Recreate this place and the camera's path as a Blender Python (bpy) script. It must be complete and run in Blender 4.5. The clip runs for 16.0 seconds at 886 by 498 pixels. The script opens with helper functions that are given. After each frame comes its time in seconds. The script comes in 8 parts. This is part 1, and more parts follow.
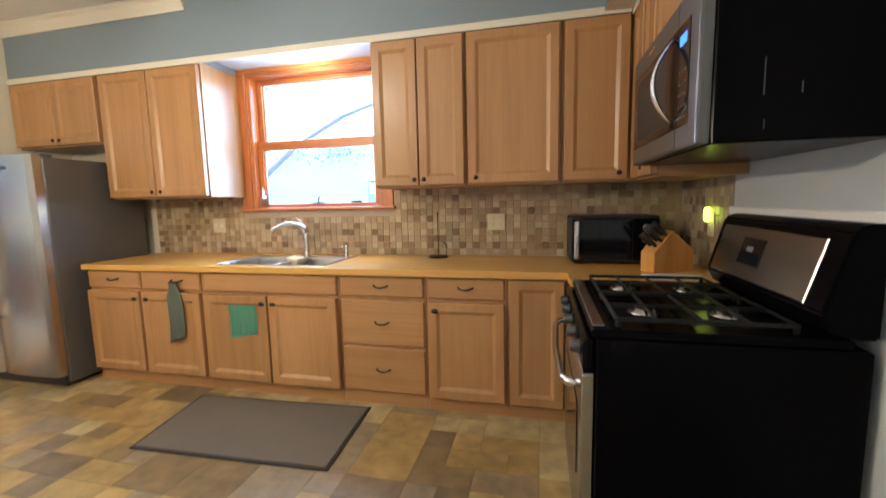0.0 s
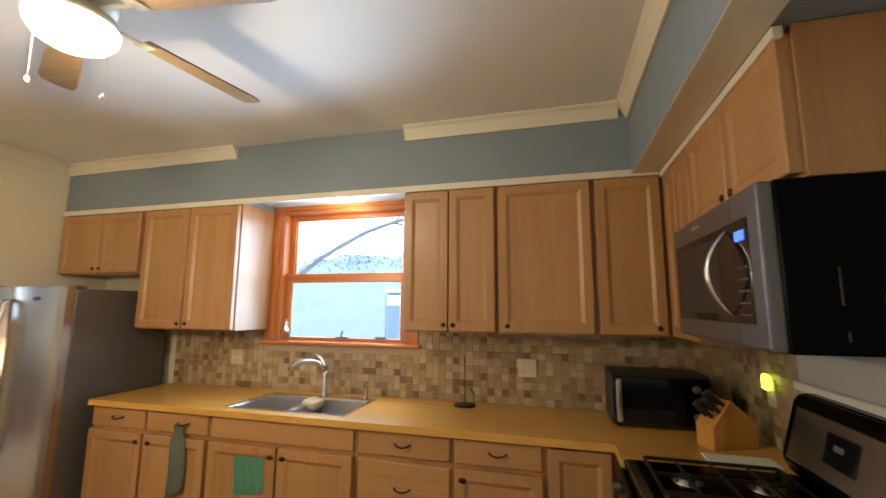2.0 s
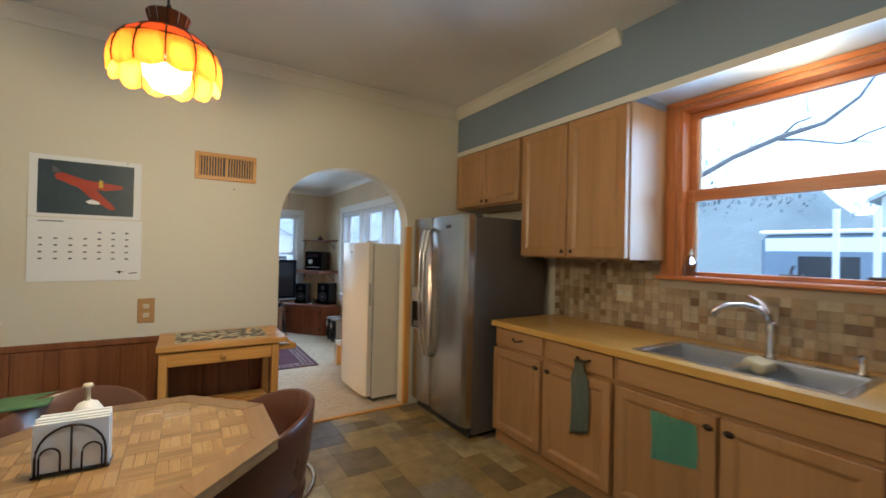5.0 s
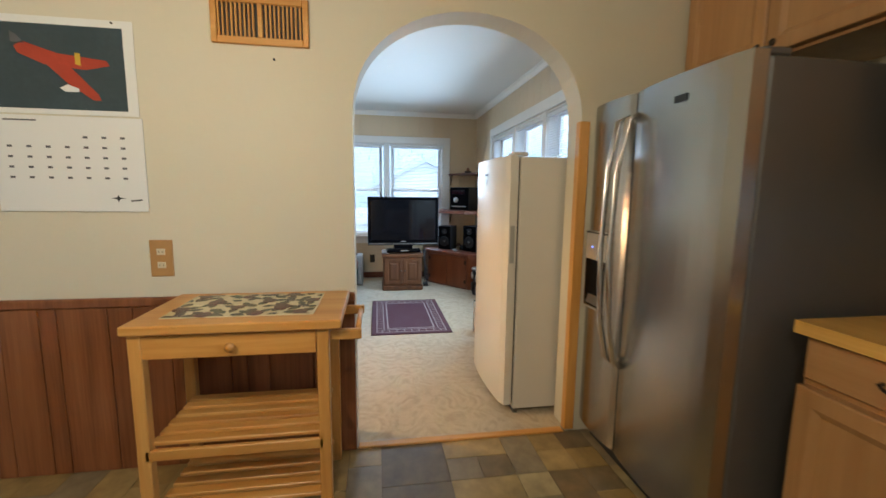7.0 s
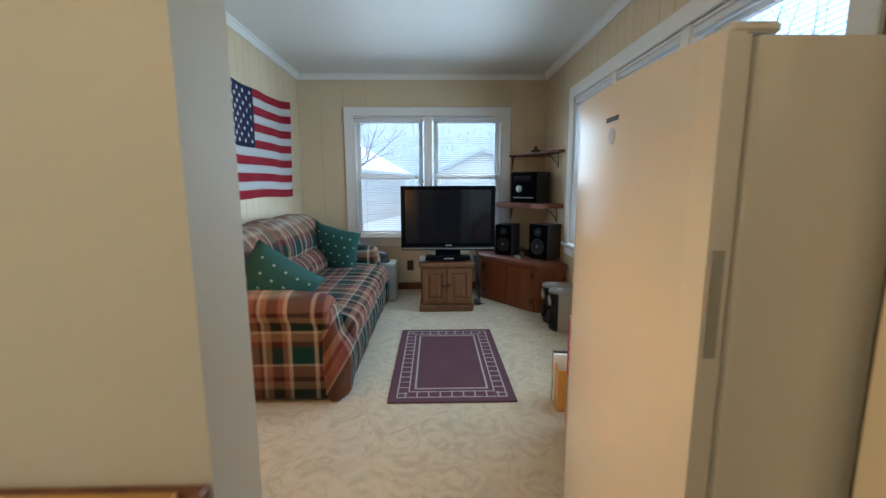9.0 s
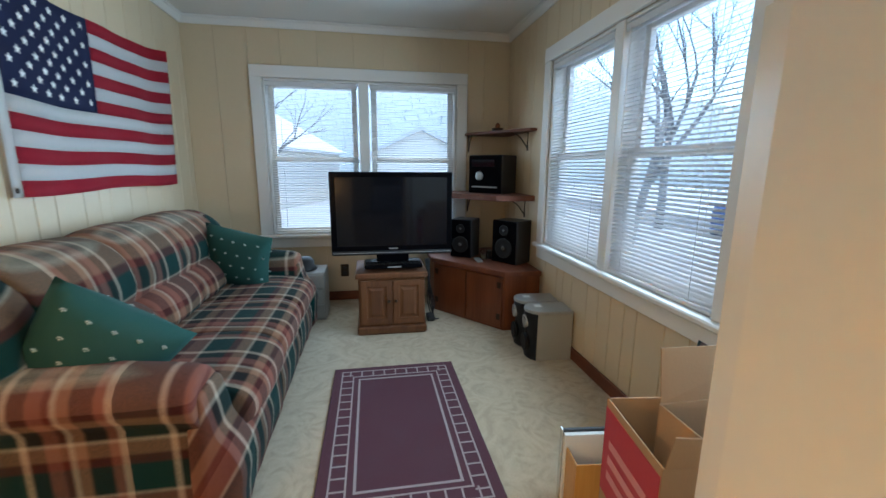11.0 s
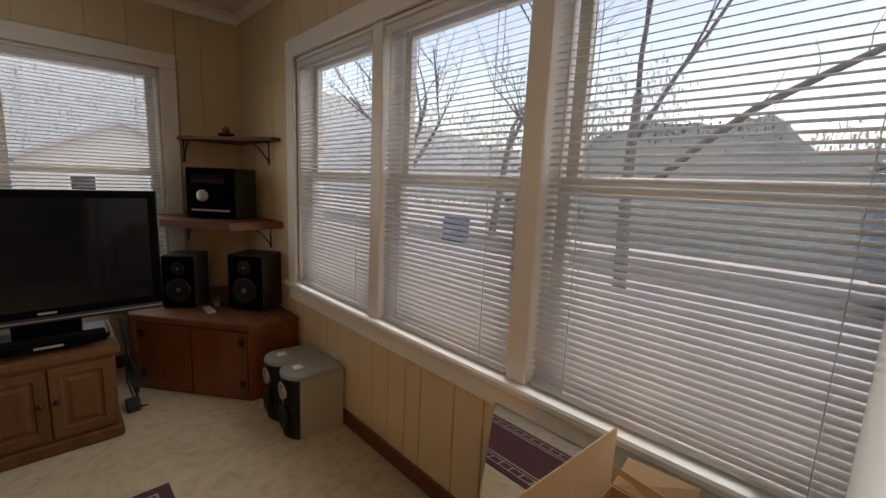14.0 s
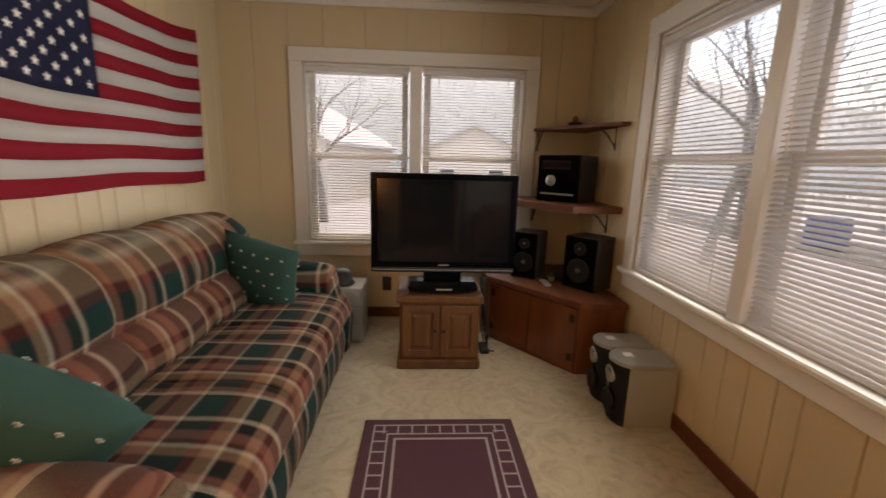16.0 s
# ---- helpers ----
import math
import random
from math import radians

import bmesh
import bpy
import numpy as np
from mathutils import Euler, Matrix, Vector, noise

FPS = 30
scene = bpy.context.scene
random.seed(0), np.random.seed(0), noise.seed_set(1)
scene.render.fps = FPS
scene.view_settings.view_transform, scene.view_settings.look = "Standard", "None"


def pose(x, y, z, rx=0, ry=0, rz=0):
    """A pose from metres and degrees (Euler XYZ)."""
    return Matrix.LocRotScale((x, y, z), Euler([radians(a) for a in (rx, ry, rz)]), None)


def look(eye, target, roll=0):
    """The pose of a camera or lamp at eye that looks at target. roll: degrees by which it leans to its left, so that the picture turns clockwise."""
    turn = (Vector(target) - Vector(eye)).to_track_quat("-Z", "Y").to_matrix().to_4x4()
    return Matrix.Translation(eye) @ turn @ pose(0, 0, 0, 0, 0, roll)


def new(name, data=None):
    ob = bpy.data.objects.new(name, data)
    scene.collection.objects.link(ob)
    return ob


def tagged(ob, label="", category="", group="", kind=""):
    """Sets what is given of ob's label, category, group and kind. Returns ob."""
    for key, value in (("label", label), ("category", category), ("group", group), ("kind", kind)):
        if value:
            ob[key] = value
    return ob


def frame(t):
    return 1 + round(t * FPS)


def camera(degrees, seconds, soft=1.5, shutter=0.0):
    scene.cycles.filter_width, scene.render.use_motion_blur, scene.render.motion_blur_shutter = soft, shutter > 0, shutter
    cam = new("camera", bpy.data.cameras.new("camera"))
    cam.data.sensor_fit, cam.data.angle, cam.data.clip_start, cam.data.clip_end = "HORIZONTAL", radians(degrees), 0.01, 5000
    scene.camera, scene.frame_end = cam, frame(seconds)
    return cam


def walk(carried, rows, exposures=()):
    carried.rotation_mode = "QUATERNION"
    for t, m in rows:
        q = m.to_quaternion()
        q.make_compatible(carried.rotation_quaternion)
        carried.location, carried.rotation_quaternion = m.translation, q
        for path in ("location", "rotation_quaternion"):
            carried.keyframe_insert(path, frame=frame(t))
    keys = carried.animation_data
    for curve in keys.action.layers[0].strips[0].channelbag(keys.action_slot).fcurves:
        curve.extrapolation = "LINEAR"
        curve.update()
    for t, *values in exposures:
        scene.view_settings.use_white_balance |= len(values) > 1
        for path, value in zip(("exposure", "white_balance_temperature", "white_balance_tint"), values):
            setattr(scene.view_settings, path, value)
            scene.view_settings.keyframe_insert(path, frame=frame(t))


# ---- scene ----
cam = camera(94.1, 16.0, soft=1.5, shutter=0.4)
PATH = [
    (0, (4.341, -3.024, 1.333), (3.88, -1.092, 1.1), -1.3),
    (0.5, (4.318, -2.956, 1.454), (3.916, -0.998, 1.376), -1.7),
    (1, (4.316, -2.949, 1.525), (3.951, -0.984, 1.596), -0.5),
    (1.5, (4.287, -2.968, 1.571), (3.891, -1.018, 1.768), -0.0),
    (2, (4.23, -2.968, 1.595), (3.708, -1.057, 1.869), 0.3),
    (2.5, (4.139, -2.952, 1.569), (3.448, -1.103, 1.893), 0.8),
    (3, (4.079, -2.964, 1.579), (3.219, -1.186, 1.895), 1.4),
    (3.5, (3.979, -2.966, 1.534), (2.885, -1.316, 1.813), 1.9),
    (4, (3.822, -2.904, 1.485), (2.5, -1.418, 1.691), 2.1),
    (4.5, (3.677, -2.762, 1.471), (2.154, -1.471, 1.589), 1.8),
    (5, (3.432, -2.654, 1.426), (1.735, -1.595, 1.441), 1.2),
    (5.2, (3.305, -2.599, 1.41), (1.574, -1.598, 1.386), 0.8),
    (7.3, (1.786, -1.859, 1.273), (-0.186, -1.639, 1.02), 0.6),
    (7.5, (1.641, -1.833, 1.266), (-0.336, -1.655, 1.023), 0.4),
    (8, (1.145, -1.739, 1.234), (-0.831, -1.615, 0.948), -0.1),
    (8.2, (1.012, -1.706, 1.218), (-0.968, -1.652, 0.938), 0.3),
    (10.3, (-0.122, -1.709, 1.293), (-2.091, -1.629, 0.948), -0.8),
    (10.5, (-0.208, -1.734, 1.297), (-2.169, -1.576, 0.939), -0.4),
    (11, (-0.366, -1.732, 1.285), (-2.298, -1.395, 0.895), 0.4),
    (11.5, (-0.55, -1.65, 1.292), (-2.454, -1.172, 0.913), 0.9),
    (12, (-0.718, -1.6, 1.302), (-2.566, -0.921, 0.951), 2.6),
    (12.5, (-0.875, -1.592, 1.312), (-2.575, -0.6, 0.959), 2.6),
    (13, (-0.906, -1.567, 1.342), (-2.423, -0.307, 1.013), 2.3),
    (13.5, (-0.901, -1.533, 1.354), (-2.307, -0.145, 1.043), 2.3),
    (14, (-0.909, -1.525, 1.357), (-2.329, -0.153, 1.041), 2.5),
    (14.5, (-0.946, -1.569, 1.339), (-2.527, -0.387, 1.017), 2.2),
    (15, (-0.964, -1.621, 1.327), (-2.743, -0.775, 0.98), 2.2),
    (15.5, (-0.973, -1.693, 1.313), (-2.884, -1.243, 0.93), 1.9),
    (16, (-0.964, -1.722, 1.314), (-2.918, -1.612, 0.904), 1.6),
]
EXPOSURES = [(0.0, 3.95, 5200, 8), (0.5, 3.9, 5250, 8), (1.5, 3.55, 5750, 8), (2.5, 3.17, 6100, 8), (3.5, 2.9, 5850, 8), (4.5, 2.7, 6000, 8), (5.0, 2.6, 5350, 5), (7.5, 2.9, 5600, 3), (8.0, 2.65, 5850, 3), (10.5, 2.35, 5350, -2), (11.0, 2.35, 5600, 1), (11.5, 2.35, 6050, 5), (12.0, 2.05, 6400, 8), (12.5, 1.8, 7850, 17), (13.5, 1.4, 8550, 19), (14.0, 1.4, 8650, 19), (15.0, 1.45, 8850, 20), (16.0, 1.95, 9850, 24)]
walk(cam, [(t, look(eye, target, roll)) for t, eye, target, roll in PATH], EXPOSURES)

# strength of the sky and of the lamps
SKY = 0.12
W_SINK, W_WEST, W_NORTH = 3.0, 2.3, 6.4
W_FAN, W_PEND, W_REC = 3.2, 8.2, 0.8
W_TABLE = 5.0
LAMP_GLOW = 0.11


# ---- world, sun, sky light ----
world = bpy.data.worlds.new("overcast_sky")
scene.world = world
world.use_nodes = True
wn = world.node_tree
sky = wn.nodes.new("ShaderNodeTexSky")
sky.sky_type = 'NISHITA'
sky.sun_disc = False
sky.sun_elevation, sky.sun_rotation = radians(68), radians(59)
soften = wn.nodes.new("ShaderNodeHueSaturation")
soften.inputs["Saturation"].default_value = 0.95
wn.links.new(sky.outputs[0], soften.inputs["Color"])
wn.links.new(soften.outputs[0], wn.nodes["Background"].inputs["Color"])
wn.nodes["Background"].inputs["Strength"].default_value = SKY

sun = new("sun", bpy.data.lights.new("sun", 'SUN'))
sun.data.energy, sun.data.angle, sun.data.color = 0.9, radians(30), (1.0, 0.97, 0.93)
sun.matrix_world = look((0, 0, 0), (0.30, -0.18, -0.95))


def area(name, eye, target, w, h, watts, colour, spread=150):
    ob = new(name, bpy.data.lights.new(name, 'AREA'))
    ob.data.shape, ob.data.size, ob.data.size_y = 'RECTANGLE', w, h
    ob.data.energy, ob.data.color, ob.data.spread = watts, colour, radians(spread)
    ob.matrix_world = look(eye, target)
    return ob


def bulb(name, at, radius, watts, colour):
    ob = new(name, bpy.data.lights.new(name, 'POINT'))
    ob.data.shadow_soft_size, ob.data.energy, ob.data.color = radius, watts, colour
    ob.location = at
    return ob


DAY = (0.72, 0.87, 1.0)
WARM = (1.0, 0.80, 0.54)
area("sky_in_sink_window", (2.55, 0.03, 1.86), (2.55, -2.0, 1.75), 1.0, 0.95, W_SINK, (0.58, 0.78, 1.0), 118)
area("sky_in_west_window", (-4.26, -1.78, 1.33), (-2.0, -1.78, 1.0), 1.6, 1.25, W_WEST, DAY)
area("sky_in_north_window", (-2.16, -0.485, 1.33), (-2.16, -2.5, 1.10), 2.30, 1.25, W_NORTH, DAY)
bulb("fan_bulb", (2.66, -2.05, 2.415), 0.02, W_FAN, WARM)
bulb("pendant_bulb", (1.74, -2.72, 1.925), 0.02, W_PEND, (1.0, 0.73, 0.41))
bulb("table_lamp_bulb", (-0.36, -2.50, 1.06), 0.03, W_TABLE, (1.0, 0.56, 0.24))
spot = bulb("recessed_bulb", (2.60, -0.15, 2.32), 0.02, W_REC, (1.0, 0.76, 0.44))

# ---- materials ----


def nodes_of(name):
    m = bpy.data.materials.new(name)
    m.use_nodes = True
    nt = m.node_tree
    return m, nt, nt.nodes, nt.links, nt.nodes["Principled BSDF"]


def coords(nt, scale=(1, 1, 1), shift=True, turn=(0, 0, 0)):
    """Object coordinates, moved by the object's own random number."""
    tc = nt.nodes.new("ShaderNodeTexCoord")
    mp = nt.nodes.new("ShaderNodeMapping")
    mp.inputs["Scale"].default_value = scale
    mp.inputs["Rotation"].default_value = turn
    nt.links.new(tc.outputs["Object"], mp.inputs["Vector"])
    if shift:
        oi = nt.nodes.new("ShaderNodeObjectInfo")
        mul = nt.nodes.new("ShaderNodeMath")
        mul.operation = 'MULTIPLY'
        mul.inputs[1].default_value = 37.0
        nt.links.new(oi.outputs["Random"], mul.inputs[0])
        nt.links.new(mul.outputs[0], mp.inputs["Location"])
    return mp.outputs[0]


def ramp(nt, fac, stops, mode='LINEAR'):
    r = nt.nodes.new("ShaderNodeValToRGB")
    r.color_ramp.interpolation = mode
    els = r.color_ramp.elements
    while len(els) < len(stops):
        els.new(0.5)
    for e, (p, c) in zip(els, stops):
        e.position, e.color = p, (*c, 1)
    nt.links.new(fac, r.inputs["Fac"])
    return r.outputs["Color"]


def noise_tex(nt, vec, scale, detail=4, rough=0.55):
    n = nt.nodes.new("ShaderNodeTexNoise")
    n.inputs["Scale"].default_value, n.inputs["Detail"].default_value, n.inputs["Roughness"].default_value = scale, detail, rough
    nt.links.new(vec, n.inputs["Vector"])
    return n.outputs["Fac"]


def mixc(nt, fac, a, b, mode='MIX'):
    n = nt.nodes.new("ShaderNodeMix")
    n.data_type, n.blend_type = 'RGBA', mode
    for v, s in ((fac, n.inputs[0]), (a, n.inputs[6]), (b, n.inputs[7])):
        if isinstance(v, (int, float)):
            s.default_value = v
        elif isinstance(v, tuple):
            s.default_value = (*v, 1)
        else:
            nt.links.new(v, s)
    return n.outputs[2]


def bump(nt, p, h, strength=0.2, dist=0.002):
    b = nt.nodes.new("ShaderNodeBump")
    b.inputs["Strength"].default_value, b.inputs["Distance"].default_value = strength, dist
    nt.links.new(h, b.inputs["Height"])
    nt.links.new(b.outputs[0], p.inputs["Normal"])


def scaled(c, k):
    return tuple(min(1, v * k) for v in c)


def paint(name, c, rough=0.6, metal=0.0, vary=0.12, coarse=1.5, fine=60.0, relief=0.15, coat=0.0, spread=0.25, spec=0.5):
    """Paint, plastic, cloth or metal: two scales of mottling, uneven gloss and fine relief."""
    m, nt, N, L, p = nodes_of(name)
    v = coords(nt)
    big, small = noise_tex(nt, v, coarse), noise_tex(nt, v, fine, 3)
    col = mixc(nt, big, scaled(c, 1 - vary), scaled(c, 1 + vary))
    col = mixc(nt, small, scaled(c, 1 - vary * 0.6), col)
    L.new(col, p.inputs["Base Color"])
    r = N.new("ShaderNodeMapRange")
    r.inputs["To Min"].default_value, r.inputs["To Max"].default_value = max(0.02, rough * (1 - spread)), min(1, rough * (1 + spread))
    L.new(big, r.inputs["Value"])
    L.new(r.outputs[0], p.inputs["Roughness"])
    p.inputs["Metallic"].default_value = metal
    p.inputs["Coat Weight"].default_value = coat
    p.inputs["Specular IOR Level"].default_value = spec
    if relief:
        bump(nt, p, small, relief)
    return m


def wood(name, dark, mid, light, axis=2, rough=0.42, grain=14.0, stretch=0.06, coat=0.15):
    """Wood with long grain along one axis, and a tone of its own for each piece."""
    m, nt, N, L, p = nodes_of(name)
    s = [1.0, 1.0, 1.0]
    s[axis] = stretch
    v = coords(nt, tuple(s))
    a, b = noise_tex(nt, v, grain, 6, 0.6), noise_tex(nt, v, grain * 6, 3)
    col = ramp(nt, a, [(0.3, dark), (0.5, mid), (0.72, light)])
    col = mixc(nt, 0.25, col, ramp(nt, b, [(0.35, dark), (0.65, light)]))
    oi = N.new("ShaderNodeObjectInfo")
    tone = ramp(nt, oi.outputs["Random"], [(0.0, (0.88, 0.88, 0.88)), (1.0, (1.0, 1.0, 1.0))])
    col = mixc(nt, 1.0, col, tone, 'MULTIPLY')
    L.new(col, p.inputs["Base Color"])
    p.inputs["Roughness"].default_value = rough
    p.inputs["Coat Weight"].default_value = coat
    p.inputs["Coat Roughness"].default_value = 0.25
    bump(nt, p, b, 0.12, 0.001)
    return m


def pick(name, stops, rough=0.35, vary=0.25, scale=25.0, by_island=False, relief=0.2):
    """One of several colours for each piece, mottled."""
    m, nt, N, L, p = nodes_of(name)
    if by_island:
        rnd = N.new("ShaderNodeNewGeometry").outputs["Random Per Island"]
    else:
        rnd = N.new("ShaderNodeObjectInfo").outputs["Random"]
    col = ramp(nt, rnd, stops, 'CONSTANT')
    n = noise_tex(nt, coords(nt, shift=not by_island), scale, 5, 0.6)
    col = mixc(nt, 1.0, col, ramp(nt, n, [(0.25, (1 - vary,) * 3), (0.75, (1.0,) * 3)]), 'MULTIPLY')
    L.new(col, p.inputs["Base Color"])
    p.inputs["Roughness"].default_value = rough
    bump(nt, p, n, relief)
    return m


def glow(name, c, strength):
    m, nt, N, L, p = nodes_of(name)
    p.inputs["Base Color"].default_value = (*c, 1)
    p.inputs["Emission Color"].default_value = (*c, 1)
    p.inputs["Emission Strength"].default_value = strength * LAMP_GLOW
    return m


def clear(name, tint=(1, 1, 1), rough=0.0):
    m, nt, N, L, p = nodes_of(name)
    p.inputs["Base Color"].default_value = (*tint, 1)
    p.inputs["Transmission Weight"].default_value = 1.0
    p.inputs["Roughness"].default_value = rough
    p.inputs["IOR"].default_value = 1.05 if rough == 0 else 1.3
    return m


def plaid(name, ca, cb, offset=0.0):
    """Woven plaid: warp bands along one way (ca: weights of x, y, z), weft bands along the other (cb)."""
    m, nt, N, L, p = nodes_of(name)
    tc = N.new("ShaderNodeTexCoord")

    def bands(weights, period, stops, off):
        d = N.new("ShaderNodeVectorMath")
        d.operation = 'DOT_PRODUCT'
        d.inputs[1].default_value = weights
        L.new(tc.outputs["Object"], d.inputs[0])
        k = N.new("ShaderNodeMath")
        k.operation, k.inputs[1].default_value, k.inputs[2].default_value = 'MULTIPLY_ADD', 1 / period, off
        L.new(d.outputs["Value"], k.inputs[0])
        f = N.new("ShaderNodeMath")
        f.operation = 'FRACT'
        L.new(k.outputs[0], f.inputs[0])
        return ramp(nt, f.outputs[0], [q for (p0, c0), (p1, c1) in zip(stops, stops[1:] + [(1.0, stops[0][1])]) for q in ((p0 + 0.014, c0), (p1 - 0.014, c0))]), f.outputs[0]

    green, red, rose, cream, brown, tan = (0.004, 0.030, 0.026), (0.10, 0.016, 0.012), (0.22, 0.082, 0.056), (0.46, 0.38, 0.28), (0.009, 0.008, 0.007), (0.26, 0.140, 0.080)
    sa = [(0.0, green), (0.30, cream), (0.35, brown), (0.46, rose), (0.56, red), (0.61, cream), (0.65, tan), (0.73, brown), (0.88, rose), (0.95, cream)]
    sb = [(0.0, rose), (0.16, cream), (0.185, green), (0.44, red), (0.52, tan), (0.64, cream), (0.67, brown), (0.82, tan), (0.93, red)]
    a, _ = bands(ca, 0.42, sa, 0.1 + offset)
    b, _ = bands(cb, 0.40, sb, 0.35 + offset)
    n = noise_tex(nt, coords(nt, shift=False), 380.0, 2)
    twill = ramp(nt, n, [(0.42, (0, 0, 0)), (0.58, (1, 1, 1))])
    col = mixc(nt, mixc(nt, 0.72, twill, (0.5, 0.5, 0.5)), a, b)
    big = noise_tex(nt, coords(nt, shift=False), 4.0)
    col = mixc(nt, 1.0, col, ramp(nt, big, [(0.3, (0.82,) * 3), (0.7, (1.0,) * 3)]), 'MULTIPLY')
    L.new(col, p.inputs["Base Color"])
    p.inputs["Roughness"].default_value = 0.95
    p.inputs["Specular IOR Level"].default_value = 0.2
    p.inputs["Sheen Weight"].default_value = 0.03
    bump(nt, p, n, 0.35, 0.002)
    return m


MAPLE = wood("maple_cabinet", (0.34, 0.17, 0.06), (0.42, 0.22, 0.082), (0.47, 0.26, 0.105), 2, 0.4, 9, 0.05)
MAPLE_H = wood("maple_cabinet_across", (0.34, 0.17, 0.06), (0.42, 0.22, 0.082), (0.47, 0.26, 0.105), 0, 0.4, 9, 0.05)
CASING = wood("orange_stained_casing", (0.36, 0.10, 0.02), (0.48, 0.15, 0.03), (0.56, 0.19, 0.045), 2, 0.35, 12, 0.05, 0.3)
CASING_H = wood("orange_stained_casing_across", (0.36, 0.10, 0.02), (0.48, 0.15, 0.03), (0.56, 0.19, 0.045), 0, 0.35, 12, 0.05, 0.3)
COUNTER = wood("butcher_block_laminate", (0.55, 0.29, 0.052), (0.67, 0.375, 0.078), (0.73, 0.44, 0.112), 0, 0.3, 26, 0.05)
BLUE = paint("slate_blue_wall_paint", (0.20, 0.245, 0.29), 0.55, vary=0.06)
CREAM = paint("cream_wall_paint", (0.665, 0.615, 0.485), 0.55, vary=0.05, coarse=0.8)
PALE = paint("pale_blue_wall_paint", (0.55, 0.59, 0.62), 0.55, vary=0.05)
CEIL = paint("white_ceiling_paint", (0.74, 0.73, 0.70), 0.5, vary=0.04, coarse=0.9, fine=90)
TRIM = paint("white_gloss_trim", (0.76, 0.75, 0.72), 0.35, vary=0.04)
CROWN = paint("old_cream_crown", (0.68, 0.63, 0.52), 0.45, vary=0.07, coarse=3)
PANEL = paint("yellowed_panelling", (0.63, 0.515, 0.345), 0.4, vary=0.08, coarse=2.5, fine=40)
PANEL_BACK = paint("panel_groove", (0.58, 0.47, 0.31), 0.6)
STEEL = paint("brushed_stainless", (0.42, 0.41, 0.39), 0.27, 1.0, vary=0.03, coarse=3, fine=180, relief=0.0, spread=0.03)
STEEL_DARK = paint("grey_stainless_front", (0.17, 0.165, 0.165), 0.42, 0.8, vary=0.04, coarse=3, fine=180, relief=0.0, spread=0.03)
SINK_STEEL = paint("satin_sink_steel", (0.60, 0.60, 0.60), 0.28, 1.0, vary=0.05, coarse=4, fine=200, relief=0.0, spread=0.05)
STEEL_LIGHT = paint("bright_steel", (0.74, 0.72, 0.70), 0.2, 1.0, vary=0.04, relief=0.03)
GREY_SIDE = paint("grey_enamel_side", (0.10, 0.092, 0.085), 0.4, 0.2, vary=0.05)
BLACK = paint("black_enamel", (0.003, 0.003, 0.004), 0.22, vary=0.1, relief=0.02, spec=0.04)
BLACK_MATT = paint("black_plastic", (0.018, 0.018, 0.02), 0.45, vary=0.15)
IRON = paint("cast_iron", (0.009, 0.009, 0.0095), 0.55, 0.3, vary=0.3, relief=0.4)
GLASSY = paint("dark_glass", (0.006, 0.006, 0.008), 0.07, vary=0.05, relief=0.0, spec=0.35)
BRONZE = paint("dark_bronze", (0.06, 0.045, 0.035), 0.35, 0.9, vary=0.2)
CHROME = paint("chrome", (0.8, 0.8, 0.8), 0.1, 1.0, vary=0.03, relief=0.0)
WHITE_ENAMEL = paint("white_enamel", (0.70, 0.66, 0.58), 0.25, vary=0.03, coarse=1, relief=0.05)
WHITE_PLASTIC = paint("white_plastic", (0.72, 0.71, 0.67), 0.35, vary=0.05)
IVORY = paint("ivory_plastic", (0.62, 0.54, 0.38), 0.35, vary=0.05)
TAN_PLATE = paint("tan_outlet_plate", (0.45, 0.25, 0.09), 0.4, vary=0.12)
PINE = wood("pine_cart", (0.47, 0.20, 0.036), (0.61, 0.295, 0.060), (0.69, 0.375, 0.10), 2, 0.4, 12, 0.06)
PINE_H = wood("pine_cart_across", (0.47, 0.20, 0.036), (0.61, 0.295, 0.060), (0.69, 0.375, 0.10), 1, 0.4, 12, 0.06)
WAINSCOT = wood("dark_oak_panelling", (0.13, 0.040, 0.013), (0.23, 0.078, 0.025), (0.32, 0.125, 0.045), 2, 0.4, 16, 0.04)
OAK = wood("honey_oak", (0.070, 0.023, 0.005), (0.120, 0.043, 0.010), (0.165, 0.066, 0.017), 2, 0.7, 14, 0.05, 0.0)
CHERRY = wood("red_stained_pine", (0.10, 0.024, 0.007), (0.165, 0.045, 0.012), (0.22, 0.068, 0.02), 2, 0.38, 12, 0.05, 0.3)
CHERRY_H = wood("red_stained_pine_across", (0.09, 0.022, 0.01), (0.15, 0.042, 0.015), (0.20, 0.065, 0.024), 0, 0.6, 12, 0.05, 0.0)
TABLE_EDGE = wood("walnut_table_border", (0.18, 0.088, 0.032), (0.26, 0.138, 0.05), (0.32, 0.18, 0.07), 0, 0.35, 14, 0.05, 0.3)
PARQUET_Y = wood("parquet_block_turned", (0.19, 0.098, 0.030), (0.30, 0.165, 0.055), (0.38, 0.225, 0.083), 1, 0.25, 14, 0.08, 0.3)
PARQUET = wood("parquet_block", (0.25, 0.135, 0.043), (0.38, 0.215, 0.074), (0.47, 0.285, 0.11), 0, 0.25, 14, 0.08, 0.3)
VINYL_SEAT = paint("brown_vinyl", (0.095, 0.035, 0.018), 0.3, vary=0.15, coarse=5, fine=220, relief=0.3)
SMOKED = paint("smoked_brown_vinyl", (0.13, 0.06, 0.035), 0.25, vary=0.1)
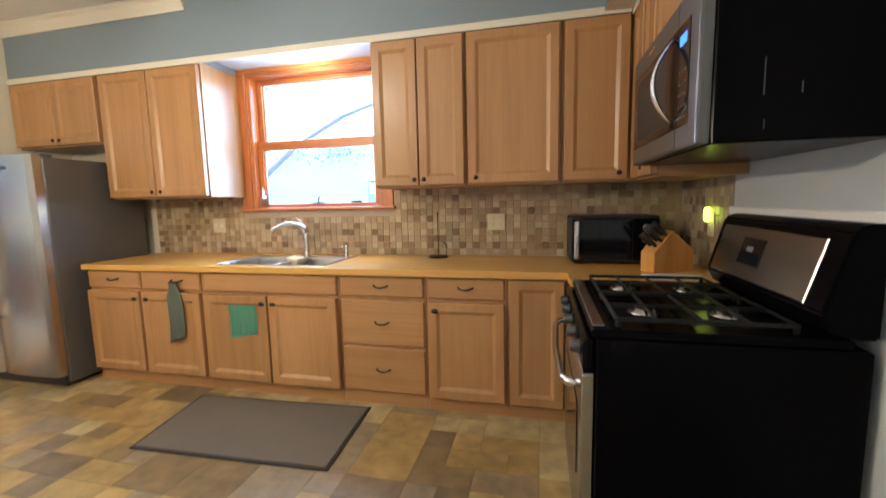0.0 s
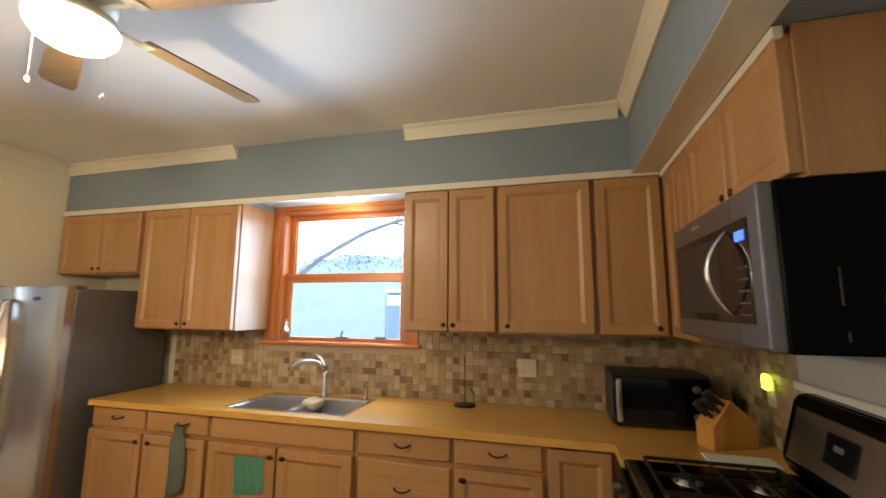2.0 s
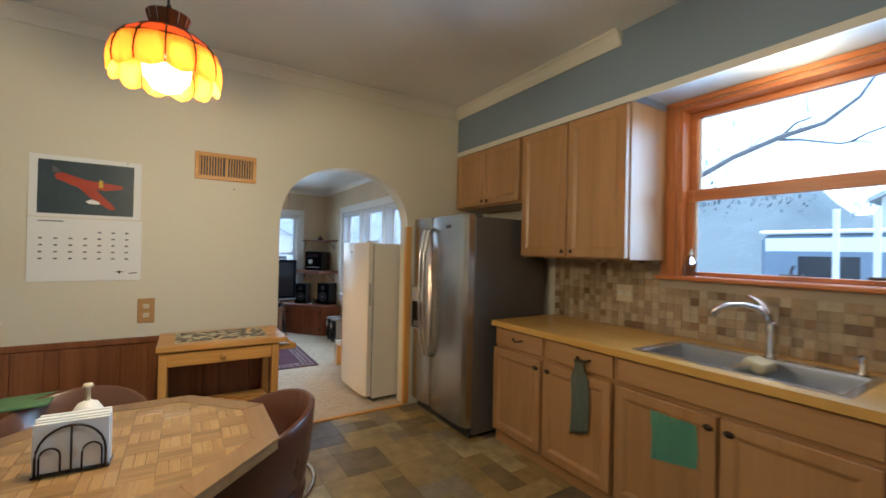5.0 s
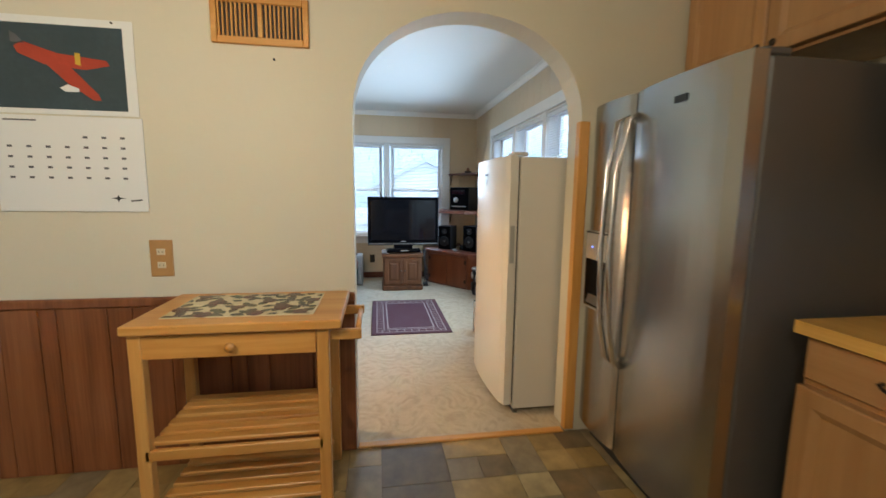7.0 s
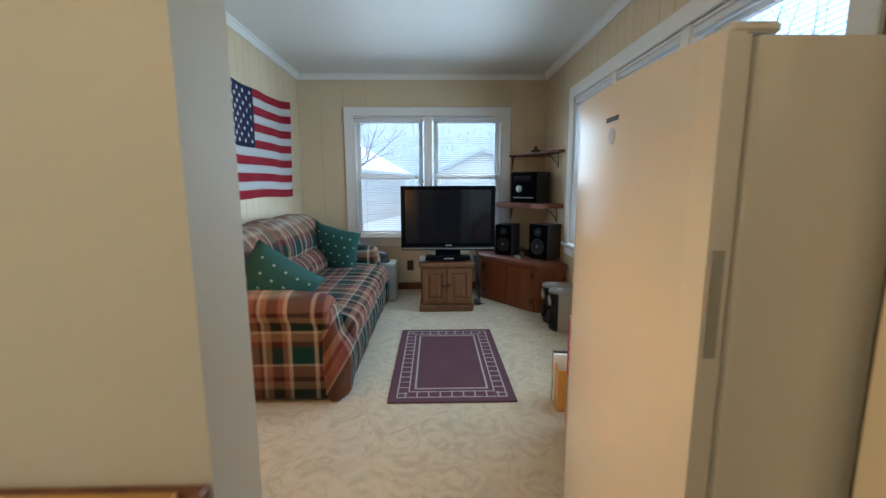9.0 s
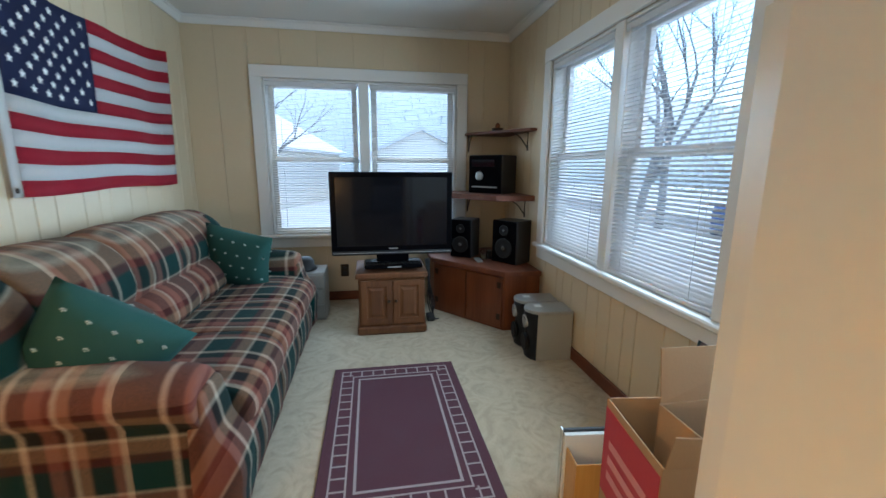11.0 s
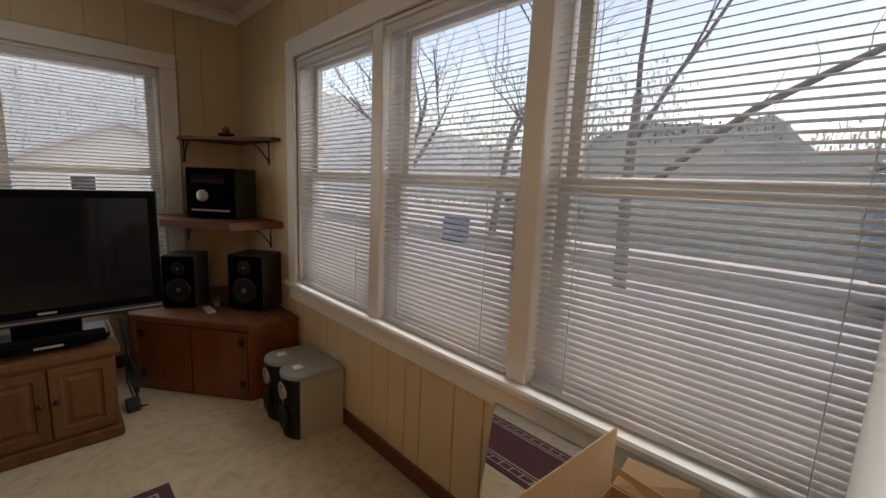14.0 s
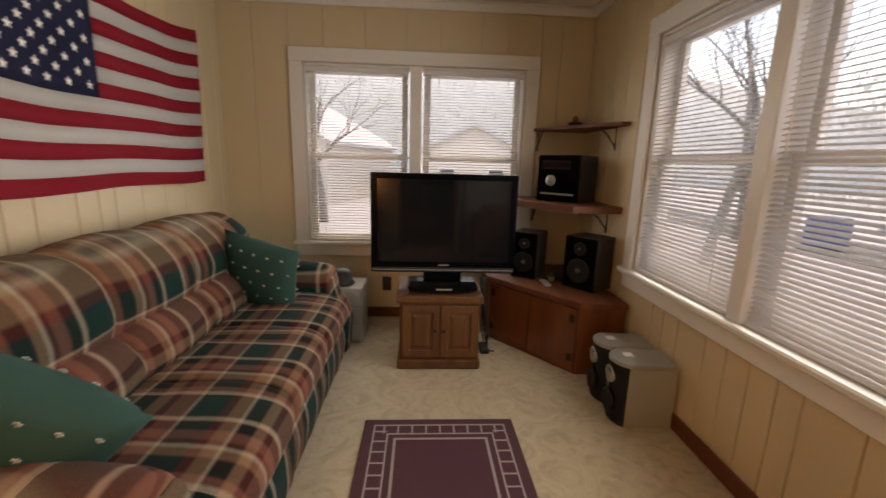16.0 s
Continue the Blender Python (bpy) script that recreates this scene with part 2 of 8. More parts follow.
TOWEL = paint("mint_green_towel", (0.19, 0.48, 0.33), 0.95, vary=0.15, coarse=8, fine=300, relief=0.6)
TOWEL_GREY = paint("grey_green_dishcloth", (0.33, 0.37, 0.30), 0.95, vary=0.3, coarse=12, fine=260, relief=0.6)
MAT = paint("taupe_floor_mat", (0.135, 0.115, 0.095), 0.95, vary=0.15, coarse=6, fine=400, relief=0.6)
MAT_EDGE = paint("dark_mat_binding", (0.028, 0.024, 0.022), 0.8, vary=0.2)
RUG = paint("plum_rug_pile", (0.085, 0.028, 0.042), 0.97, vary=0.2, coarse=6, fine=500, relief=0.7)
RUG_LINE = paint("pale_rug_line", (0.38, 0.32, 0.31), 0.97, vary=0.2, coarse=8, fine=500, relief=0.7)
PILLOW = paint("dark_teal_pillow", (0.014, 0.07, 0.058), 0.9, vary=0.18, coarse=6, fine=250, relief=0.4)
PILLOW_DOT = paint("pale_pillow_motif", (0.42, 0.48, 0.44), 0.9)
CARDBOARD = paint("brown_cardboard", (0.40, 0.245, 0.125), 0.8, vary=0.12, coarse=4, fine=120, relief=0.2)
CARD_IN = paint("cardboard_inside", (0.33, 0.22, 0.13), 0.85, vary=0.12)
RED_PRINT = paint("red_box_print", (0.42, 0.03, 0.045), 0.55, vary=0.1)
SILVER = paint("silver_plastic", (0.42, 0.42, 0.40), 0.35, 0.5, vary=0.06)
SILVER_PALE = paint("pale_silver_sides", (0.40, 0.39, 0.35), 0.5, 0.2, vary=0.06)
FLAG_RED = paint("flag_red_cloth", (0.50, 0.018, 0.045), 0.9, vary=0.1, coarse=4, fine=300, relief=0.3)
FLAG_WHITE = paint("flag_white_cloth", (0.87, 0.87, 0.87), 0.9, vary=0.05, coarse=4, fine=300, relief=0.3)
FLAG_BLUE = paint("flag_blue_cloth", (0.022, 0.03, 0.10), 0.9, vary=0.1, coarse=4, fine=300, relief=0.3)
PAPER = paint("white_paper", (0.76, 0.76, 0.74), 0.7, vary=0.03)
INK = paint("grey_ink", (0.12, 0.12, 0.13), 0.8)
MIRROR = paint("mirror_silvering", (0.9, 0.9, 0.9), 0.01, 1.0, vary=0.0, relief=0.0, spread=0)
def slat_vinyl(name, c):
    """Thin white vinyl: part of the light comes through."""
    m, nt, N, L, p = nodes_of(name)
    n = noise_tex(nt, coords(nt), 8.0)
    L.new(mixc(nt, n, scaled(c, 0.94), c), p.inputs["Base Color"])
    p.inputs["Roughness"].default_value = 0.4
    tr = N.new("ShaderNodeBsdfTranslucent")
    tr.inputs["Color"].default_value = (*c, 1)
    mx = N.new("ShaderNodeMixShader")
    mx.inputs[0].default_value = 0.3
    L.new(p.outputs[0], mx.inputs[1])
    L.new(tr.outputs[0], mx.inputs[2])
    L.new(mx.outputs[0], N["Material Output"].inputs["Surface"])
    return m


SLAT = slat_vinyl("white_vinyl_slat", (0.80, 0.80, 0.79))
PANE = clear("window_glass")
BOTTLE = clear("clear_bottle_plastic", (0.85, 0.93, 0.97), 0.15)
TILES = pick("stone_mosaic_tile", [(0.0, (0.40, 0.29, 0.17)), (0.24, (0.48, 0.37, 0.23)), (0.46, (0.34, 0.25, 0.15)), (0.62, (0.29, 0.18, 0.09)), (0.74, (0.52, 0.42, 0.28)), (0.86, (0.20, 0.12, 0.06)), (0.93, (0.43, 0.30, 0.16))], 0.35)
TILES_REST = pick("stone_mosaic_tile_far", [(0.0, (0.40, 0.29, 0.17)), (0.24, (0.48, 0.37, 0.23)), (0.46, (0.34, 0.25, 0.15)), (0.62, (0.29, 0.18, 0.09)), (0.74, (0.52, 0.42, 0.28)), (0.86, (0.20, 0.12, 0.06)), (0.93, (0.43, 0.30, 0.16))], 0.35, by_island=True)
GROUT = paint("tan_grout", (0.42, 0.34, 0.24), 0.8)
FLOORC = [(0.0, (0.38, 0.26, 0.095)), (0.18, (0.47, 0.33, 0.13)), (0.36, (0.25, 0.175, 0.085)), (0.5, (0.54, 0.42, 0.21)), (0.64, (0.32, 0.25, 0.15)), (0.8, (0.42, 0.28, 0.10)), (0.92, (0.20, 0.145, 0.08))]
FLOOR_PIECE = pick("mottled_stone_vinyl", FLOORC, 0.30, 0.55, 9.0, relief=0.1)
FLOOR_REST = pick("mottled_stone_vinyl_far", FLOORC, 0.30, 0.55, 9.0, by_island=True, relief=0.1)
FLOOR_BASE = paint("vinyl_seam", (0.16, 0.11, 0.06), 0.5)

# ---- builders ----
ORG = {}


def part(name, bm, material, parent=None, label="", smooth=False):
    """Links a bmesh as one mesh object; under a thing built in world coordinates it is moved to the thing's origin."""
    off = ORG.get(parent, Vector((0, 0, 0)))
    if off.length:
        bmesh.ops.translate(bm, vec=-off, verts=bm.verts)
    me = bpy.data.meshes.new(name)
    bmesh.ops.recalc_face_normals(bm, faces=bm.faces)
    bm.to_mesh(me)
    bm.free()
    for m in (material if isinstance(material, (list, tuple)) else [material]):
        me.materials.append(m)
    if smooth:
        me.polygons.foreach_set("use_smooth", [True] * len(me.polygons))
    ob = new(name, me)
    if parent:
        ob.parent = parent
        ORG[ob] = off
    if label:
        tagged(ob, label)
    return ob


def thing(name, base, label, category, group="", kind="", turn=None):
    """An Empty at the base of a thing. With turn (degrees) its parts are given in local coordinates, else in world ones."""
    ob = new(name)
    ob.empty_display_size = 0.05
    ob.matrix_basis = pose(*base, 0, 0, turn or 0)
    ORG[ob] = Vector((0, 0, 0)) if turn is not None else Vector(base)
    return tagged(ob, label, category, group, kind)


def add_box(bm, lo, hi, bevel=0.0, m=None, seg=1):
    r = bmesh.ops.create_cube(bm, size=1.0)["verts"]
    c = [(a + b) / 2 for a, b in zip(lo, hi)]
    s = [abs(b - a) for a, b in zip(lo, hi)]
    for v in r:
        v.co = Vector((c[i] + v.co[i] * s[i] for i in range(3)))
    if bevel:
        es = list({e for v in r for e in v.link_edges})
        out = bmesh.ops.bevel(bm, geom=es, offset=min(bevel, min(s) * 0.45), segments=seg, affect='EDGES', profile=0.6)
        r = list({v for f in out["faces"] for v in f.verts} | {v for v in r if v.is_valid})
    if m is not None:
        bmesh.ops.transform(bm, matrix=m, verts=r)
    return r


def block(name, lo, hi, material, parent=None, bevel=0.003, label="", m=None, seg=1):
    bm = bmesh.new()
    add_box(bm, lo, hi, bevel, m, seg)
    return part(name, bm, material, parent, label, smooth=False)


def add_tube(bm, pts, r, n=8, closed=False):
    """A round bar along a path; r may be a list."""
    pts = [Vector(p) for p in pts]
    rings = []
    up = Vector((0, 0, 1))
    k = len(pts)
    for i, p in enumerate(pts):
        d = (pts[(i + 1) % k] - pts[i - 1]) if closed else (pts[min(i + 1, k - 1)] - pts[max(i - 1, 0)])
        d.normalize()
        side = d.cross(up)
        if side.length < 0.05:
            side = d.cross(Vector((1, 0, 0)))
        side.normalize()
        top = side.cross(d)
        rr = r[i] if isinstance(r, (list, tuple)) else r
        rings.append([bm.verts.new(p + (side * math.cos(a) + top * math.sin(a)) * rr) for a in [2 * math.pi * j / n for j in range(n)]])
    for i in range(k if closed else k - 1):
        a, b = rings[i], rings[(i + 1) % k]
        for j in range(n):
            bm.faces.new((a[j], a[(j + 1) % n], b[(j + 1) % n], b[j]))
    if not closed:
        bm.faces.new(rings[0])
        bm.faces.new(rings[-1][::-1])


def tube(name, pts, r, material, parent=None, n=8, label="", closed=False):
    bm = bmesh.new()
    add_tube(bm, pts, r, n, closed)
    return part(name, bm, material, parent, label, True)


def add_lathe(bm, prof, at=(0, 0, 0), n=20, m=None, flute=0.0, flutes=0):
    """A turned body: prof is (radius, height) from end to end."""
    rings = []
    for r, z in prof:
        row = []
        for j in range(n):
            a = 2 * math.pi * j / n
            rr = r * (1 + flute * abs(math.sin(a * flutes / 2))) if flutes else r
            v = Vector((math.cos(a) * rr, math.sin(a) * rr, z))
            row.append(bm.verts.new((m @ v if m else v) + Vector(at)))
        rings.append(row)
    for a, b in zip(rings, rings[1:]):
        for j in range(n):
            bm.faces.new((a[j], a[(j + 1) % n], b[(j + 1) % n], b[j]))
    bm.faces.new(rings[0])
    bm.faces.new(rings[-1][::-1])


def lathe(name, prof, at, material, parent=None, n=20, label="", m=None):
    bm = bmesh.new()
    add_lathe(bm, prof, at, n, m)
    return part(name, bm, material, parent, label, True)


def add_prism(bm, outline, z0, z1, bevel=0.0):
    """A flat outline in x, y raised from z0 to z1."""
    a = [bm.verts.new((x, y, z0)) for x, y in outline]
    b = [bm.verts.new((x, y, z1)) for x, y in outline]
    k = len(a)
    top = bm.faces.new(b)
    bm.faces.new(a[::-1])
    for i in range(k):
        bm.faces.new((a[i], a[(i + 1) % k], b[(i + 1) % k], b[i]))
    if bevel:
        bmesh.ops.bevel(bm, geom=list(top.edges), offset=bevel, segments=2, affect='EDGES')


def prism(name, outline, z0, z1, material, parent=None, bevel=0.0, label=""):
    bm = bmesh.new()
    add_prism(bm, outline, z0, z1, bevel)
    return part(name, bm, material, parent, label)


def add_rings(bm, m, w, h, steps, back=-0.018):
    """A panel seen from +z of m: rectangles one inside the other; steps are (inset, depth)."""
    def rect(i, d):
        return [bm.verts.new(m @ Vector(p)) for p in ((i, i, d), (w - i, i, d), (w - i, h - i, d), (i, h - i, d))]
    rows = [rect(0, back)] + [rect(i, d) for i, d in steps]
    for a, b in zip(rows, rows[1:]):
        for j in range(4):
            bm.faces.new((a[j], a[(j + 1) % 4], b[(j + 1) % 4], b[j]))
    bm.faces.new(rows[-1])
    bm.faces.new(rows[0][::-1])


def facing(x, y, z, way):
    """Local (across, up, out) to world, for a front that faces 'south', 'west', 'east' or 'north'."""
    u, o = {'south': ((1, 0, 0), (0, -1, 0)), 'west': ((0, -1, 0), (-1, 0, 0)), 'east': ((0, 1, 0), (1, 0, 0)), 'north': ((-1, 0, 0), (0, 1, 0))}[way]
    return Matrix(((u[0], 0, o[0], x), (u[1], 0, o[1], y), (u[2], 1, o[2], z), (0, 0, 0, 1)))


RAISED = [(0, 0.016), (0.004, 0.020), (0.052, 0.020), (0.058, 0.017), (0.072, 0.009), (0.074, 0.008)]
SLAB = [(0, -0.006), (0.006, 0), (0.014, 0)]


def front(name, x, y, z, w, h, way, steps, material, parent):
    bm = bmesh.new()
    add_rings(bm, facing(x, y, z, way), w, h, steps)
    return part(name, bm, material, parent)


def knob(parent, x, y, z, way, oval=1.0):
    bm = bmesh.new()
    add_lathe(bm, [(0.004, 0), (0.005, 0.012), (0.014, 0.016), (0.016, 0.022), (0.012, 0.028), (0.003, 0.03)], n=10, m=Matrix.Diagonal((oval, 1, 1, 1)))
    bmesh.ops.transform(bm, matrix=facing(x, y, z, way), verts=bm.verts)
    return part("knob", bm, BRONZE, parent, "dark bronze knob", True)


def pull(parent, x, y, z, way, w=0.09):
    bm = bmesh.new()
    pts = [(-w / 2, 0, 0), (-w / 2, 0, 0.012), (-w * 0.3, -0.006, 0.024), (0, -0.010, 0.028), (w * 0.3, -0.006, 0.024), (w / 2, 0, 0.012), (w / 2, 0, 0)]
    add_tube(bm, pts, [0.007, 0.005, 0.005, 0.0065, 0.005, 0.005, 0.007], 6)
    bmesh.ops.transform(bm, matrix=facing(x, y, z, way), verts=bm.verts)
    return part("pull_handle", bm, BRONZE, parent, "dark bronze arched pull", True)


# ---- the kitchen's shell ----
NY, EX, SY, KC = 0.06, 5.27, -4.7, 2.84
LW, LN, LS, LC = -4.35, -0.40, -3.25, 2.49


def structure(ob, label, category):
    return tagged(ob, label, category, kind="structure")


def walls_with_holes(name, axis, at, thick, a0, a1, z1, holes, material, label):
    """A wall of real thickness along x or y, in one mesh, with rectangular openings."""
    bm = bmesh.new()
    cuts = sorted({a0, a1, *[h[0] for h in holes], *[h[1] for h in holes]})
    for u, v in zip(cuts, cuts[1:]):
        mid = (u + v) / 2
        gaps = sorted((h[2], h[3]) for h in holes if h[0] < mid < h[1])
        z = -0.05
        for g0, g1 in gaps + [(z1, z1)]:
            if g0 - z > 1e-4:
                lo, hi = ((u, at, z), (v, at + thick, g0)) if axis == 'x' else ((at, u, z), (at + thick, v, g0))
                add_box(bm, lo, hi)
            z = g1
    return structure(part(name, bm, material), label, "wall")


SINK_HOLE = (1.96, 3.12, 1.30, 2.40)
walls_with_holes("wall_north", 'x', NY, 0.16, -0.15, EX + 0.15, KC + 0.1, [SINK_HOLE], CREAM, "painted kitchen wall with the sink window")
walls_with_holes("wall_east", 'y', EX, 0.15, SY, NY, KC + 0.1, [], PALE, "pale blue-grey painted kitchen wall")
walls_with_holes("wall_south", 'x', SY - 0.15, 0.15, -0.15, EX + 0.15, KC + 0.1, [], CREAM, "plain cream painted kitchen wall")

# wall with the arch
ay0, ay1, spring, rise = -2.03, -0.905, 1.62, 0.505


def arch_line(n=28):
    c, r = (ay0 + ay1) / 2, (ay1 - ay0) / 2
    return [(c - r * math.cos(math.pi * i / n), spring + rise * math.sin(math.pi * i / n) ** 0.85) for i in range(n + 1)]


bm = bmesh.new()
add_box(bm, (-0.15, SY, -0.05), (0, ay0, KC + 0.1))
add_box(bm, (-0.15, ay1, -0.05), (0, NY, KC + 0.1))
line = arch_line()
top = KC + 0.1
for (y0, z0), (y1, z1) in zip(line, line[1:]):
    f = [bm.verts.new(p) for p in ((0, y0, z0), (0, y1, z1), (0, y1, top), (0, y0, top))]
    b = [bm.verts.new(p) for p in ((-0.15, y0, z0), (-0.15, y1, z1), (-0.15, y1, top), (-0.15, y0, top))]
    bm.faces.new(f)
    bm.faces.new(b[::-1])
    bm.faces.new((f[1], f[0], b[0], b[1]))
structure(part("wall_arch", bm, CREAM), "cream plaster wall with a rounded archway", "wall")
# the LR side of that wall is panelled: a thin skin stands off it further down

block_floor = block("floor", (-0.02, SY, -0.06), (EX, NY, -0.004), FLOOR_BASE, bevel=0)
structure(block_floor, "patchwork stone-look vinyl kitchen floor", "floor")
structure(block("ceiling", (-0.15, SY - 0.1, KC), (EX + 0.1, NY + 0.1, KC + 0.12), CEIL, bevel=0), "white painted kitchen ceiling", "ceiling")

# soffit over the cabinets
bm = bmesh.new()
add_box(bm, (0.001, -0.36, 2.39), (1.89, NY - 0.001, KC - 0.002))
add_box(bm, (1.89, -0.36, 2.39), (3.24, -0.335, KC - 0.002))
add_box(bm, (1.89, -0.335, 2.44), (3.24, NY - 0.001, KC - 0.002))
add_box(bm, (3.24, -0.36, 2.39), (4.69, NY - 0.001, KC - 0.002))
add_box(bm, (4.69, -2.15, 2.39), (EX - 0.001, NY - 0.001, KC - 0.002))
structure(part("soffit", bm, BLUE), "slate-blue boxed soffit above the cabinets", "soffit")
structure(block("soffit_underside", (1.892, -0.334, 2.434), (3.238, NY - 0.002, 2.4395), PALE, bevel=0), "pale underside of the soffit", "soffit")
structure(block("soffit_underside.001", (4.692, -2.148, 2.384), (4.838, -0.380, 2.3895), CROWN, bevel=0), "cream underside of the projecting soffit", "soffit")


def crown(name, a, b, away, z, size=0.082, material=CROWN):
    """A crown moulding along a wall top from a to b; away: the way it leans out into the room."""
    bm = bmesh.new()
    prof = [(0, -size * 1.15), (0.012, -size * 1.15), (0.018, -size * 0.95), (size * 0.55, -size * 0.35), (size * 0.8, -0.012), (size * 0.8, 0), (0, 0)]
    d = Vector((*away, 0))
    rows = [[bm.verts.new(Vector((*p, z)) + d * u + Vector((0, 0, v))) for u, v in prof] for p in (a, b)]
    k = len(prof)
    for i in range(k):
        bm.faces.new((rows[0][i], rows[0][(i + 1) % k], rows[1][(i + 1) % k], rows[1][i]))
    bm.faces.new(rows[0][::-1])
    bm.faces.new(rows[1])
    return structure(part(name, bm, material), "moulded crown strip under the ceiling", "trim")


crown("trim_crown_north_a", (0.0, -0.362), (1.83, -0.362), (0, -1), KC - 0.002)
crown("trim_crown_north_b", (3.24, -0.362), (4.63, -0.362), (0, -1), KC - 0.002)
crown("trim_crown_east", (4.688, -0.36), (4.688, -2.15), (-1, 0), KC - 0.002)
crown("trim_crown_west", (0.002, -0.42), (0.002, SY), (1, 0), KC - 0.002)
# the light strip between soffit and cabinets
bm = bmesh.new()
add_box(bm, (0.002, -0.378, 2.368), (4.838, -0.362, 2.412), 0.003)
add_box(bm, (4.839, -1.695, 2.350), (4.868, -0.379, 2.3835), 0.003)
structure(part("trim_cabinet_top", bm, CROWN), "light wood strip along the cabinet tops", "trim")

# wainscot on the arch wall
bm = bmesh.new()
add_box(bm, (0.002, SY, 0.0), (0.012, ay0 - 0.004, 0.775))
panel_root = structure(part("wainscot", bm, WAINSCOT), "dark brown wood-grain wainscot panelling", "wainscot")
y = ay0 - 0.004
random.seed(5)
while y > -4.6:
    w = random.choice((0.10, 0.15, 0.20, 0.07))
    block("panel", (0.012, y - w + 0.004, 0.002), (0.019, y, 0.772), WAINSCOT, panel_root, 0.002)
    y -= w
block("cap_rail", (0.002, SY, 0.774), (0.030, ay0 - 0.002, 0.815), WAINSCOT, panel_root, 0.006)
# chair rail on the east wall
structure(block("trim_chair_rail", (EX - 0.025, SY, 1.235), (EX - 0.001, -0.70, 1.275), TRIM, bevel=0.006), "white painted chair rail", "trim")
structure(block("threshold", (-0.03, ay0 + 0.005, -0.002), (0.015, ay1 - 0.018, 0.012), PINE_H, bevel=0.005), "worn wooden threshold strip in the archway", "threshold")
structure(block("trim_arch_post", (-0.030, ay1 - 0.016, 0.012), (0.012, ay1 + 0.040, 1.655), PINE, bevel=0.004), "varnished wood board on the arch jamb", "trim")

# ---- the living room's shell ----
WEST_HOLE = (-2.63, -0.92, 0.66, 2.03)
NORTH_HOLE = (-3.36, -0.79, 0.70, 2.04)
walls_with_holes("wall_living_west", 'y', LW - 0.15, 0.15, LS - 0.15, LN + 0.15, LC + 0.1, [WEST_HOLE], PANEL_BACK, "yellowed panelled wall with a double window")
walls_with_holes("wall_living_north", 'x', LN, 0.15, LW, -0.15, LC + 0.1, [NORTH_HOLE], PANEL_BACK, "yellowed panelled wall with three windows")
walls_with_holes("wall_living_south", 'x', LS - 0.15, 0.15, LW, -0.15, LC + 0.1, [], PANEL_BACK, "yellowed panelled wall behind the sofa")
structure(block("ceiling_living", (LW - 0.1, LS - 0.1, LC), (-0.15, LN + 0.1, LC + 0.1), CEIL, bevel=0), "white painted living room ceiling", "ceiling")
m, nt, N, L, p = nodes_of("sculpted_cream_carpet")
v = coords(nt, shift=False)
swirl = N.new("ShaderNodeTexNoise")
swirl.inputs["Scale"].default_value, swirl.inputs["Distortion"].default_value, swirl.inputs["Detail"].default_value = 5.5, 3.5, 3
L.new(v, swirl.inputs["Vector"])
pile = noise_tex(nt, v, 320.0, 2)
col = ramp(nt, swirl.outputs["Fac"], [(0.34, (0.37, 0.295, 0.198)), (0.49, (0.465, 0.385, 0.265)), (0.64, (0.52, 0.44, 0.31))])
col = mixc(nt, 0.35, col, ramp(nt, pile, [(0.3, (0.33, 0.265, 0.18)), (0.7, (0.56, 0.48, 0.345))]))
L.new(col, p.inputs["Base Color"])
p.inputs["Roughness"].default_value = 0.97
p.inputs["Sheen Weight"].default_value = 0.2
bump(nt, p, mixc(nt, 0.5, swirl.outputs["Fac"], pile), 0.35, 0.004)
CARPET = m
structure(block("floor_living", (LW, LS, -0.06), (-0.15, LN, 0.008), CARPET, bevel=0), "cream sculpted carpet with a swirl pattern", "floor")
structure(block("floor_archway", (-0.15, ay0 + 0.002, -0.06), (-0.03, ay1 - 0.002, 0.008), CARPET, bevel=0), "cream carpet running into the archway", "floor")

for nm, a, b, w in (("west", (LW + 0.012, LS), (LW + 0.012, LN), (1, 0)), ("north", (LW, LN - 0.012), (-0.15, LN - 0.012), (0, -1)), ("south", (-0.15, LS + 0.012), (LW, LS + 0.012), (0, 1))):
    crown("trim_crown_living_" + nm, a, b, w, LC - 0.002, 0.055, TRIM)
structure(block("baseboard", (-3.30, LN - 0.026, 0.008), (-0.98, LN - 0.011, 0.095), CHERRY_H, bevel=0.005), "red-brown stained baseboard", "baseboard")
structure(block("baseboard.001", (LW + 0.011, LS + 0.02, 0.008), (LW + 0.026, -1.22, 0.095), CHERRY_H, bevel=0.005), "red-brown stained baseboard", "baseboard")


def boards(name, wall, axis, at, out, a0, a1, hole=None, widths=(0.105, 0.155, 0.205, 0.13, 0.18), gap=0.002):
    """Tongue-and-groove boards of mixed widths on a wall, cut round its window."""
    random.seed(len(name))
    a = a0
    while a < a1 - 0.01:
        b = min(a1, a + random.choice(widths))
        spans = [(0.010, LC - 0.004)]
        if hole and b > hole[0] - 0.01 and a < hole[1] + 0.01:
            spans = [(0.010, hole[2] - 0.012), (hole[3] + 0.012, LC - 0.004)]
        for z0, z1 in spans:
            lo, hi = ((a + gap, at, z0), (b - gap, at + out * 0.010, z1)) if axis == 'x' else ((at, a + gap, z0), (at + out * 0.010, b - gap, z1))
            lo, hi = tuple(map(min, lo, hi)), tuple(map(max, lo, hi))
            bm = bmesh.new()
            add_box(bm, lo, hi, gap * 1.5)
            part("board", bm, PANEL, wall)
        a = b


